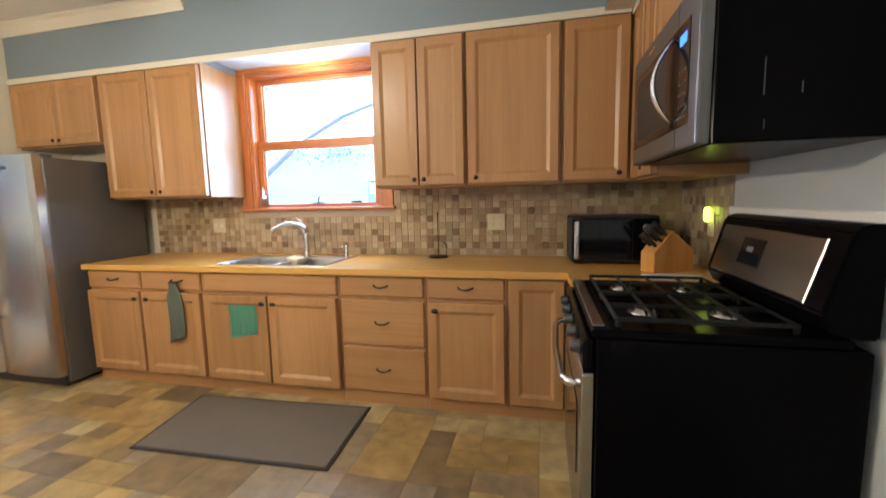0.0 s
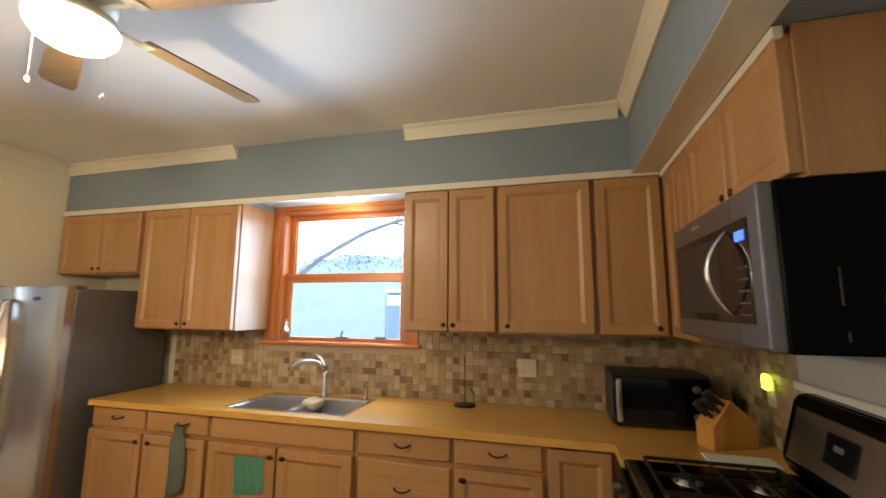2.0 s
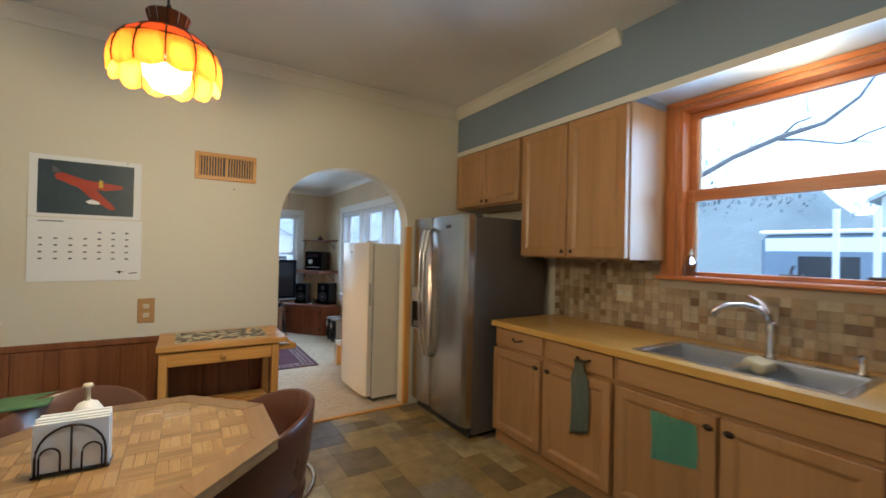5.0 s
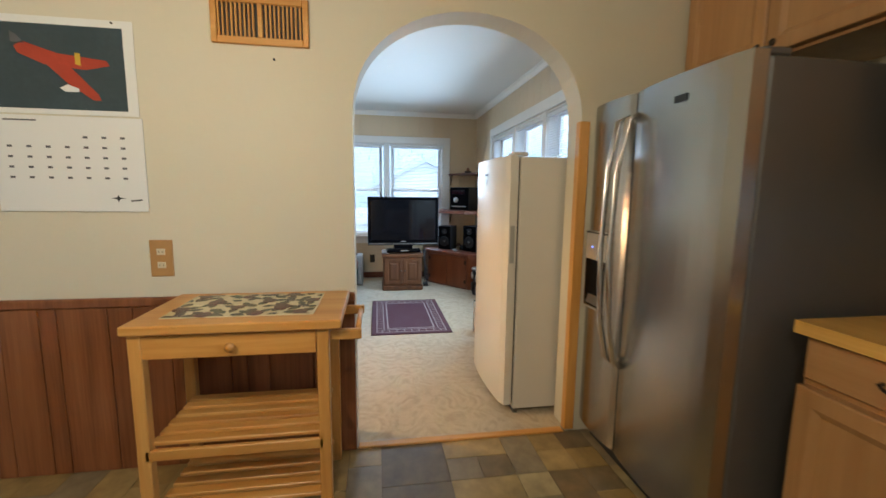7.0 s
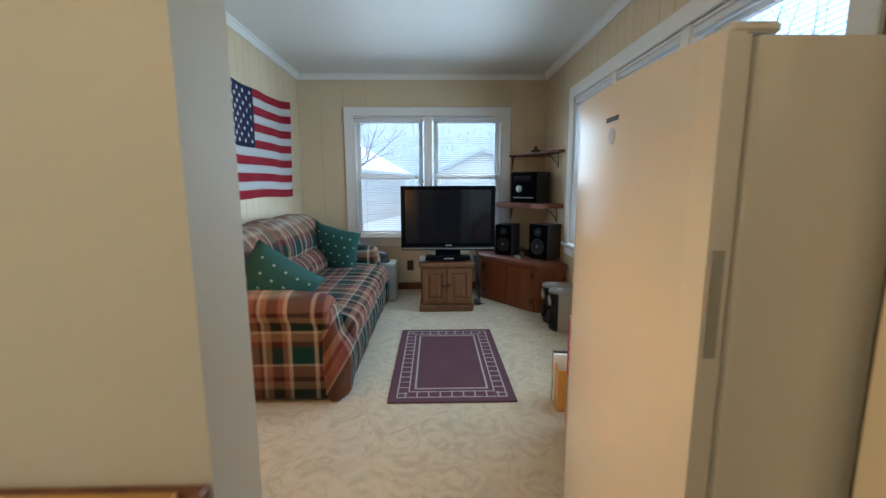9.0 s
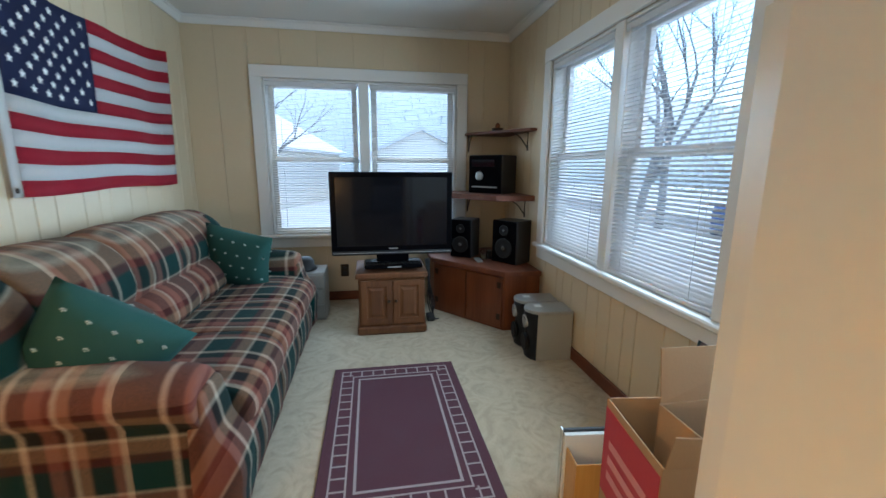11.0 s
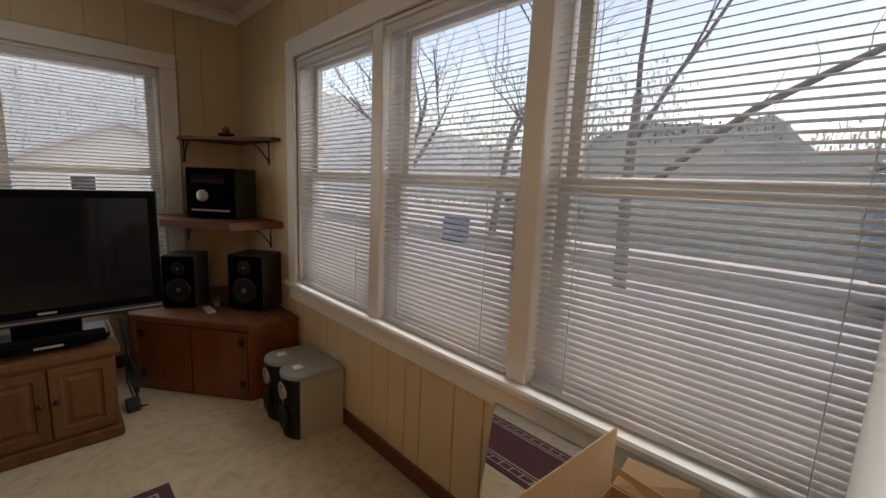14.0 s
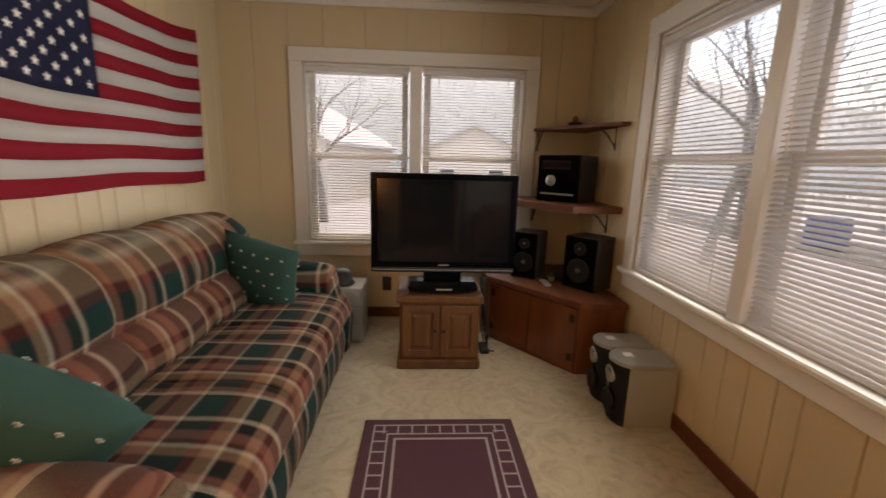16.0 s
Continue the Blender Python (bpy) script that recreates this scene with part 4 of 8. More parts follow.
for i, (u, v) in enumerate(((-0.035, 0.3), (0.0, 0.3), (0.035, 0.3), (-0.035, 0.65), (0.0, 0.65), (0.035, 0.65), (-0.02, 0.95), (0.02, 0.95))):
    p0 = Vector((-0.02 - 0.08 * v, u, 0.23 - 0.09 * v))
    d = Vector((-0.72, 0, 0.69))
    L0 = 0.11 - 0.02 * (i % 3)
    tube("knife_handle", [p0 - d * 0.01, p0 + d * 0.02, p0 + d * L0 * 0.7, p0 + d * L0], [0.008, 0.011, 0.012, 0.009], BLACK_MATT, knife, 8)
pad = block("note_pad", (4.86, -0.80, 0.9155), (5.14, -0.68, 0.923), PAPER, None, 0.002)
tagged(pad, "small white paper pad on the worktop", "paper")
holder = thing("paper_towel_stand", (3.60, -0.07, 0.915), "empty dark metal paper towel stand", "paper towel stand")
lathe("base", [(0.075, 0), (0.075, 0.008), (0.06, 0.014), (0.012, 0.016)], (3.60, -0.07, 0.915), BRONZE, holder, 20)
tube("rod", [(3.60, -0.07, 0.93), (3.60, -0.07, 1.25)], 0.0035, BRONZE, holder, 8)
tube("side_arm", [(3.66, -0.07, 0.93), (3.665, -0.07, 1.0), (3.64, -0.07, 1.03)], 0.004, BRONZE, holder, 8)
bottle = thing("soap_bottle", (2.045, NY + 0.015, 1.304), "clear plastic soap bottle on the window sill", "bottle")
lathe("bottle", [(0.03, 0), (0.034, 0.01), (0.034, 0.09), (0.02, 0.12), (0.012, 0.13)], (2.045, NY + 0.008, 1.304), BOTTLE, bottle, 14)
lathe("pump_top", [(0.012, 0.13), (0.013, 0.15), (0.005, 0.155), (0.005, 0.175)], (2.045, NY + 0.008, 1.304), WHITE_PLASTIC, bottle, 10)


def wall_plate(name, x, y, z, way, w, h, material, sockets, label, inner=WHITE_PLASTIC, kindcat="outlet"):
    root = thing(name, (x, y, z), label, kindcat)
    m = facing(x, y, z, way)
    bm = bmesh.new()
    add_rings(bm, m @ Matrix.Translation((-w / 2, -h / 2, 0)), w, h, [(0, 0.002), (0.004, 0.006)], 0.0005)
    plate = part("plate", bm, material, root)
    for u, v in sockets:
        bm = bmesh.new()
        add_rings(bm, m @ Matrix.Translation((u - 0.017, v - 0.014, 0.006)), 0.034, 0.028, [(0, 0.002), (0.002, 0.003)], 0.0)
        s = part("socket", bm, inner, root)
        for dx in (-0.007, 0.007):
            bm = bmesh.new()
            add_rings(bm, m @ Matrix.Translation((u + dx - 0.0012, v - 0.004, 0.009)), 0.0024, 0.008, [(0, 0.0004)], 0.0)
            part("slot", bm, BLACK_MATT, s)
    return root


wall_plate("wall_outlet", 4.02, NY - 0.013, 1.17, 'south', 0.13, 0.125, IVORY, [(-0.03, 0.025), (-0.03, -0.025), (0.03, 0.025), (0.03, -0.025)], "ivory double outlet plate on the mosaic tiles", IVORY)
wall_plate("wall_outlet", 1.60, NY - 0.013, 1.16, 'south', 0.13, 0.125, IVORY, [(-0.03, 0.0), (0.03, 0.0)], "ivory switch and outlet plate on the mosaic tiles", WHITE_PLASTIC)
nl = wall_plate("wall_outlet", EX - 0.013, -0.47, 1.17, 'west', 0.085, 0.13, IVORY, [(0, -0.025)], "ivory outlet plate with a night light", IVORY)
night = block("night_light", (EX - 0.05, -0.495, 1.185), (EX - 0.02, -0.445, 1.265), glow("night_light_glow", (0.75, 0.9, 0.05), 3.0), None, 0.01)
tagged(night, "small glowing yellow-green night light", "night light")

# range
rg = thing("kitchen_range", (4.9, -1.265, 0), "black gas range with steel control panel and handle", "range")
R0, R1 = -0.845, -1.685
block("body", (4.515, R1, 0.02), (5.245, R0, 0.885), BLACK, rg, 0.006)
block("cooktop", (4.50, R1 + 0.001, 0.886), (5.20, R0 - 0.001, 0.918), BLACK, rg, 0.008)
block("front_trim", (4.505, R1 + 0.03, 0.918), (4.545, R0 - 0.03, 0.924), STEEL, rg, 0.003)
block("control_strip", (4.475, R1 + 0.004, 0.775), (4.514, R0 - 0.004, 0.882), BLACK, rg, 0.012)
door = block("oven_door", (4.472, R1 + 0.006, 0.215), (4.514, R0 - 0.006, 0.765), STEEL, rg, 0.006)
block("oven_window", (4.4685, R1 + 0.14, 0.33), (4.4715, R0 - 0.14, 0.60), GLASSY, door, 0.001)
tube("handle", [(4.472, R0 - 0.05, 0.715), (4.435, R0 - 0.055, 0.715), (4.415, R0 - 0.12, 0.705), (4.405, (R0 + R1) / 2, 0.70), (4.415, R1 + 0.12, 0.705), (4.435, R1 + 0.055, 0.715), (4.472, R1 + 0.05, 0.715)], 0.014, STEEL_LIGHT, door, 10)
block("drawer", (4.474, R1 + 0.006, 0.05), (4.514, R0 - 0.006, 0.205), STEEL, rg, 0.006)
for i in range(5):
    y = R0 - 0.09 - i * 0.165
    bm = bmesh.new()
    add_lathe(bm, [(0.026, 0), (0.026, 0.006), (0.021, 0.012), (0.019, 0.034), (0.004, 0.036)], n=16)
    bmesh.ops.transform(bm, matrix=facing(4.475, y, 0.828, 'west'), verts=bm.verts)
    part("knob", bm, BLACK_MATT, rg, smooth=True)
bm = bmesh.new()
prof = [(5.205, 0.918), (5.255, 0.918), (5.255, 1.245), (5.205, 1.245), (5.175, 1.225), (5.11, 0.99), (5.14, 0.93)]
rows = [[bm.verts.new((x, y, z)) for x, z in prof] for y in (R0 - 0.002, R1 + 0.002)]
for i in range(7):
    bm.faces.new((rows[0][i], rows[0][(i + 1) % 7], rows[1][(i + 1) % 7], rows[1][i]))
bm.faces.new(rows[0][::-1])
bm.faces.new(rows[1])
bmesh.ops.bevel(bm, geom=list(bm.edges), offset=0.008, segments=2, affect='EDGES')
bg = part("backguard", bm, BLACK, rg)


slant = Matrix(((0, 0.267, -0.964, 5.113), (-1, 0, 0, R0 - 0.05), (0, 0.964, 0.267, 1.0), (0, 0, 0, 1)))
bm = bmesh.new()
add_rings(bm, slant, 0.70, 0.205, [(0, 0.002), (0.004, 0.005)], -0.002)
fp = part("control_face", bm, STEEL, rg, "brushed steel control face")
bm = bmesh.new()
add_rings(bm, slant @ Matrix.Translation((0.22, 0.055, 0.005)), 0.17, 0.11, [(0, 0.002), (0.003, 0.003)], 0.0)
part("clock_display", bm, GLASSY, fp, "dark glass clock display")
bm = bmesh.new()
add_rings(bm, slant @ Matrix.Translation((0.27, 0.11, 0.008)), 0.05, 0.02, [(0, 0.0005)], 0.0)
part("digits", bm, INK, fp)


def grate(y0, y1):
    bm = bmesh.new()
    z = 0.944
    for y in (y0, (y0 + y1) / 2, y1):
        add_box(bm, (4.58, y - 0.006, z - 0.008), (5.08, y + 0.006, z + 0.006), 0.003)
    for x in (4.58, 4.70, 4.83, 4.96, 5.08):
        add_box(bm, (x - 0.006, y1, z - 0.006), (x + 0.006, y0, z + 0.004), 0.003)
    for x in (4.585, 5.075):
        for y in (y0 - 0.004, y1 + 0.004):
            add_box(bm, (x - 0.007, y - 0.007, 0.918), (x + 0.007, y + 0.007, z), 0.002)
    part("grate", bm, IRON, rg, "black cast-iron grate")


grate(R0 - 0.04, R0 - 0.40)
grate(R0 - 0.43, R1 + 0.04)
for x in (4.70, 4.96):
    for y in (R0 - 0.22, R1 + 0.22):
        b = lathe("burner", [(0.055, 0), (0.055, 0.006), (0.04, 0.012), (0.036, 0.02), (0.02, 0.022)], (x, y, 0.918), STEEL, rg, 18)
        lathe("burner_cap", [(0.034, 0.021), (0.034, 0.026), (0.01, 0.029)], (x, y, 0.918), IRON, b, 18)

# microwave over the range
mw = thing("microwave", (5.03, -1.265, 1.475), "stainless over-the-range microwave with a curved handle", "microwave")
MF, MB, MT = 4.768, 1.475, 1.943
block("body", (MF + 0.040, R1, MB), (EX - 0.004, R0, MT), BLACK, mw, 0.005)
block("front_frame", (MF, R1 + 0.002, MB + 0.002), (MF + 0.039, R0 - 0.002, MT - 0.002), STEEL_DARK, mw, 0.010, "grey stainless front", seg=2)
dr = block("door_glass", (MF - 0.0035, R1 + 0.072, MB + 0.072), (MF + 0.001, R0 - 0.045, MT - 0.085), GLASSY, mw, 0.002)
block("inner_window", (MF - 0.0042, R1 + 0.30, MB + 0.10), (MF - 0.0037, R0 - 0.11, MT - 0.115), BLACK_MATT, dr, 0.0)
block("door_seam", (MF - 0.0008, R1 + 0.19, MB + 0.006), (MF + 0.0006, R1 + 0.193, MT - 0.006), BLACK_MATT, mw, 0)
block("display", (MF - 0.0042, R1 + 0.095, MT - 0.150), (MF - 0.0037, R1 + 0.160, MT - 0.120), glow("blue_display", (0.05, 0.12, 1.0), 2.5), mw, 0)
for r in range(5):
    for k in range(3):
        block("key", (MF - 0.0042, R1 + 0.092 + k * 0.026, MB + 0.095 + r * 0.035), (MF - 0.0037, R1 + 0.104 + k * 0.026, MB + 0.101 + r * 0.035), GREY_SIDE, mw, 0)
# a flat crescent handle that bows away from the door
bm = bmesh.new()
rows = []
for i in range(15):
    q = i / 14
    bow, half = math.sin(math.pi * q) ** 0.8, 0.006 + 0.010 * math.sin(math.pi * q)
    c = Vector((MF - 0.003 - 0.060 * bow, R1 + 0.215 + 0.018 * bow, MT - 0.105 - (MT - MB - 0.20) * q))
    rows.append([bm.verts.new(c + Vector((dx, dy, 0))) for dx, dy in ((-0.005, -half), (-0.007, 0), (-0.005, half), (0.005, half), (0.005, -half))])
for p0, p1 in zip(rows, rows[1:]):
    for j in range(5):
        bm.faces.new((p0[j], p0[(j + 1) % 5], p1[(j + 1) % 5], p1[j]))
bm.faces.new(rows[0][::-1])
bm.faces.new(rows[-1])
part("handle", bm, STEEL_LIGHT, mw, "bowed bright steel handle", smooth=True)
block("badge", (MF - 0.0012, -1.20, MT - 0.045), (MF + 0.0005, -1.12, MT - 0.032), STEEL_LIGHT, mw, 0.0003)
for x, z0, z1 in ((4.93, 1.60, 1.70), (5.02, 1.60, 1.63), (4.935, 1.51, 1.535)):
    block("side_vent", (x, R1 - 0.0012, z0), (x + 0.003, R1 - 0.0002, z1), GREY_SIDE, mw, 0)

# fridge
fr = thing("refrigerator", (0.46, -0.4, 0), "stainless side-by-side refrigerator with grey sides", "refrigerator")
block("body", (0.012, -0.775, 0.03), (0.89, -0.03, 1.705), GREY_SIDE, fr, 0.006)
block("toe_grille", (0.05, -0.79, 0.005), (0.87, -0.776, 0.085), BLACK_MATT, fr, 0.003)


def fridge_door(x0, x1, handle_x, name):
    bm = bmesh.new()
    n = 10
    ys = [(-0.835 - 0.022 * math.sin(math.pi * (i / n)) ** 0.6) for i in range(n + 1)]
    rows = []
    for z in (0.095, 1.72):
        rows.append([bm.verts.new((x0 + (x1 - x0) * i / n, ys[i], z)) for i in range(n + 1)] + [bm.verts.new((x1, -0.782, z)), bm.verts.new((x0, -0.782, z))])
    k = n + 3
    for i in range(k):
        bm.faces.new((rows[0][i], rows[0][(i + 1) % k], rows[1][(i + 1) % k], rows[1][i]))
    bm.faces.new(rows[0][::-1])
    bm.faces.new(rows[1])
    d = part(name, bm, STEEL, fr)
    s = -1 if handle_x < (x0 + x1) / 2 else 1
    tube("handle", [(handle_x, -0.845, 0.53), (handle_x, -0.885, 0.55), (handle_x, -0.925, 0.72), (handle_x, -0.942, 1.05), (handle_x, -0.930, 1.40), (handle_x, -0.895, 1.60), (handle_x, -0.845, 1.62)], 0.014, STEEL_LIGHT, d, 10)
    return d


ld = fridge_door(0.012, 0.338, 0.306, "freezer_door")
fridge_door(0.346, 0.888, 0.378, "fridge_door")
disp = block("water_dispenser", (0.036, -0.866, 0.725), (0.244, -0.846, 1.115), SILVER, ld, 0.005, "grey water dispenser panel")
block("dispenser_border", (0.038, -0.8672, 1.104), (0.242, -0.8662, 1.112), BLACK_MATT, ld, 0)
bm = bmesh.new()
for lo, hi in (((0.048, -0.8685, 0.735), (0.054, -0.8661, 0.975)), ((0.226, -0.8685, 0.735), (0.232, -0.8661, 0.975)), ((0.048, -0.8685, 0.735), (0.232, -0.8661, 0.741))):
    add_box(bm, lo, hi)
part("recess_frame", bm, STEEL, ld)
block("dispenser_recess", (0.054, -0.8670, 0.741), (0.226, -0.8662, 0.975), BLACK, ld, 0, "dark dispenser recess")
bm = bmesh.new()
add_prism(bm, [(0.066, 0.750), (0.214, 0.750), (0.190, 0.80), (0.090, 0.80)], 0, 0.001)
bmesh.ops.transform(bm, matrix=Matrix(((1, 0, 0, 0), (0, 0, -1, -0.8672), (0, 1, 0, 0), (0, 0, 0, 1))), verts=bm.verts)
part("drip_tray", bm, GREY_SIDE, ld)
tube("water_spout", [(0.205, -0.869, 0.972), (0.205, -0.880, 0.965), (0.205, -0.880, 0.945)], 0.007, STEEL_LIGHT, ld, 8)
for x in (0.100, 0.186):
    block("indicator", (x, -0.8675, 1.033), (x + 0.007, -0.8662, 1.040), glow("blue_led", (0.1, 0.2, 1.0), 6.0), ld, 0)
block("hinge_cover", (0.82, -0.80, 1.706), (0.885, -0.70, 1.73), GREY_SIDE, fr, 0.006)
block("hinge_cover", (0.035, -0.80, 1.706), (0.10, -0.70, 1.73), GREY_SIDE, fr, 0.006)
block("badge", (0.60, -0.8610, 1.62), (0.66, -0.8575, 1.645), BLACK_MATT, fr, 0.0005)

# ---- cart ----
cart = thing("kitchen_cart", (0.26, -2.42, 0), "pine kitchen cart with fruit-painted tile top and slatted shelves", "cart")
block("top", (0.035, -2.79, 0.795), (0.505, -2.055, 0.830), PINE_H, cart, 0.005)
bm = bmesh.new()
for i in range(2):
    for j in range(4):
        a, b = 0.085 + i * 0.17, -2.70 + j * 0.135
        add_box(bm, (a, b, 0.829), (a + 0.167, b + 0.132, 0.833), 0.0012)
inset = part("tile_inset", bm, paint("cream_glazed_tile", (0.66, 0.57, 0.36), 0.25, vary=0.12, coarse=9), cart, "cream glazed tiles painted with fruit and leaves")
LEAF = pick("leaf_glaze", [(0.0, (0.045, 0.075, 0.025)), (0.35, (0.075, 0.10, 0.035)), (0.6, (0.03, 0.05, 0.03)), (0.8, (0.12, 0.12, 0.05))], 0.25, 0.6, 60.0, by_island=True)
APPLE = pick("fruit_glaze", [(0.0, (0.26, 0.028, 0.016)), (0.4, (0.32, 0.065, 0.02)), (0.7, (0.14, 0.02, 0.02)), (0.88, (0.24, 0.11, 0.03))], 0.25, 0.6, 40.0, by_island=True)
GRAPE = pick("grape_glaze", [(0.0, (0.10, 0.085, 0.11)), (0.5, (0.16, 0.14, 0.15)), (0.8, (0.07, 0.05, 0.08))], 0.25, 0.5, 70.0, by_island=True)
rnd = random.Random(12)
leaves = bmesh.new()
step = 0
for i in range(4):
    for j in range(6):
        cx, cy = 0.095 + 0.36 / 4 * (i + 0.5) + rnd.uniform(-0.015, 0.015) - 0.02, -2.70 + 0.54 / 6 * (j + 0.5) + rnd.uniform(-0.015, 0.015)
        step += 1
        z = 0.8333 + step * 0.00003
        spin = rnd.uniform(0, 6.28)
        for k in range(3):
            t = spin + k * 2.1 + rnd.uniform(-0.4, 0.4)
            ln, wd = rnd.uniform(0.045, 0.07), rnd.uniform(0.015, 0.023)
            u, v = Vector((math.cos(t), math.sin(t))), Vector((-math.sin(t), math.cos(t)))
            o = Vector((cx, cy)) + u * 0.016
            pts = [o + u * ln * f + v * wd * g for f, g in ((0, 0), (0.2, 0.7), (0.45, 1), (0.75, 0.55), (1, 0), (0.75, -0.5), (0.45, -0.9), (0.2, -0.7))]
            pts = [Vector((min(0.415, max(0.09, q.x)), min(-2.168, max(-2.695, q.y)))) for q in pts]
            add_prism(leaves, [tuple(q) for q in pts], z - 0.0003 + k * 0.00001, z + k * 0.00001)
        z += 0.0005
        if (i + j) % 2 == 0:
            r = rnd.uniform(0.028, 0.038)
            fruit = bmesh.new()
            add_prism(fruit, [(cx + r * (1 + 0.08 * math.sin(3 * a0 + spin)) * math.cos(a0), cy + r * 0.92 * math.sin(a0)) for a0 in [2 * math.pi * q / 14 for q in range(14)]], z - 0.0003, z)
            part("painted_apple", fruit, APPLE, inset)
            stem = bmesh.new()
            add_prism(stem, [(cx, cy), (cx + 0.003, cy), (cx + 0.012, cy + 0.026), (cx + 0.008, cy + 0.026)], z + 0.0001, z + 0.0004)
            part("painted_stem", stem, BRONZE, inset)
        elif (i * 2 + j) % 3 == 0:
            berries = bmesh.new()
            for q in range(9):
                gx, gy = cx + (q % 3 - 1) * 0.013 + rnd.uniform(-0.003, 0.003), cy + (q // 3 - 1) * 0.013 + rnd.uniform(-0.003, 0.003)
                add_prism(berries, [(gx + 0.0075 * math.cos(a0), gy + 0.0075 * math.sin(a0)) for a0 in [2 * math.pi * w / 8 for w in range(8)]], z - 0.0003, z + q * 0.00003)
            part("painted_grapes", berries, GRAPE, inset)
tagged(part("painted_leaves", leaves, LEAF, inset), kind="stuff")
for x in (0.07, 0.46):
    for y in (-2.755, -2.125):
        block("leg", (x - 0.022, y - 0.022, 0.0), (x + 0.022, y + 0.022, 0.795), PINE, cart, 0.004)
dw = block("drawer", (0.462, -2.735, 0.70), (0.478, -2.15, 0.785), PINE_H, cart, 0.003)
lathe("drawer_knob", [(0.008, 0), (0.009, 0.012), (0.018, 0.02), (0.018, 0.026), (0.004, 0.03)], (0.478, -2.44, 0.742), PINE, dw, 12, m=Matrix.Rotation(radians(90), 4, 'Y'))
block("apron", (0.06, -2.735, 0.69), (0.075, -2.145, 0.785), PINE_H, cart, 0.002)
for y in (-2.77, -2.125):
    block("side_apron", (0.09, y - 0.008, 0.70), (0.44, y + 0.008, 0.785), PINE, cart, 0.002)
for z in (0.36, 0.10):
    block("shelf_rail", (0.052, -2.75, z - 0.04), (0.070, -2.13, z), PINE_H, cart, 0.003)
    block("shelf_rail", (0.462, -2.75, z - 0.04), (0.482, -2.13, z), PINE_H, cart, 0.003)
    for i in range(6):
        x = 0.085 + i * 0.064
        block("slat", (x, -2.745, z + 0.0005), (x + 0.046, -2.135, z + 0.016), PINE_H, cart, 0.003)
tube("towel_bar", [(0.10, -2.0, 0.755), (0.44, -2.0, 0.755)], 0.011, PINE, cart, 10)
for x in (0.10, 0.44):
    block("bar_bracket", (x - 0.012, -2.10, 0.735), (x + 0.012, -1.985, 0.775), PINE, cart, 0.004)

# ---- table and chairs ----
TC, AP = Vector((1.66, -2.81)), 0.46
tb = thing("dining_table", (TC.x, TC.y, 0), "octagonal wooden table with a parquet top", "table")


def octagon(ap, c=TC):
    r = ap / math.cos(math.pi / 8)
    return [(c.x + r * math.cos(math.pi / 8 + k * math.pi / 4), c.y + r * math.sin(math.pi / 8 + k * math.pi / 4)) for k in range(8)]


prism("tabletop", octagon(AP - 0.004), 0.700, 0.733, TABLE_EDGE, tb, 0.004)
o, i8 = octagon(AP), octagon(AP - 0.085)
for k in range(8):
    n = (k + 1) % 8
    prism("border_board", [i8[k], o[k], o[n], i8[n]], 0.7335, 0.742, TABLE_EDGE, tb, 0.001)
cell, strips = 0.094, 3


def inside(x, y, ap):
    return all((x - TC.x) * math.cos(k * math.pi / 4) + (y - TC.y) * math.sin(k * math.pi / 4) <= ap for k in range(8))


def clipped(poly, ap):
    """A polygon round the table's centre cut to the octagon of that apothem."""
    for k in range(8):
        c, s8 = math.cos(k * math.pi / 4), math.sin(k * math.pi / 4)
        new_poly = []
        for p, q in zip(poly, poly[1:] + poly[:1]):
            a, b = p[0] * c + p[1] * s8 - ap, q[0] * c + q[1] * s8 - ap
            if a <= 0:
                new_poly.append(p)
            if a * b < 0:
                new_poly.append((p[0] + (q[0] - p[0]) * a / (a - b), p[1] + (q[1] - p[1]) * a / (a - b)))
        poly = new_poly
    return poly


def parquet(lo, hi, along):
    if all(inside(TC.x + x, TC.y + y, AP - 0.086) for x in (lo[0], hi[0]) for y in (lo[1], hi[1])):
        if along not in meshes:
            bm = bmesh.new()
            a, b = (hi[0] - lo[0]) / 2, (hi[1] - lo[1]) / 2
            add_box(bm, (-a + 0.0005, -b + 0.0005, 0), (a - 0.0005, b - 0.0005, 0.0075), 0.0008)
            me = bpy.data.meshes.new("parquet_block")
            bm.to_mesh(me)
            bm.free()
            me.materials.append(PARQUET if along else PARQUET_Y)
            meshes[along] = me
        ob = new("parquet_block", meshes[along])
        ob.parent = tb
        ob.location = ((lo[0] + hi[0]) / 2, (lo[1] + hi[1]) / 2, 0.7335)
        return
    cut = clipped([lo, (hi[0], lo[1]), hi, (lo[0], hi[1])], AP - 0.086)
    if len(cut) > 2:
        prism("parquet_block", [(TC.x + x, TC.y + y) for x, y in cut], 0.7335, 0.741, PARQUET if along else PARQUET_Y, tb)


meshes = {}
half = int(AP / cell) + 1
for i in range(-half, half):
    for j in range(-half, half):
        for s in range(strips):
            w = cell / strips
            along = (i + j) % 2
            lo = (i * cell, j * cell + s * w) if along else (i * cell + s * w, j * cell)
            hi = (lo[0] + (cell if along else w), lo[1] + (w if along else cell))
            parquet(lo, hi, along)
lathe("pedestal", [(0.30, 0.0), (0.30, 0.03), (0.08, 0.07), (0.06, 0.2), (0.06, 0.6), (0.12, 0.69), (0.2, 0.7)], (TC.x, TC.y, 0), TABLE_EDGE, tb, 20)


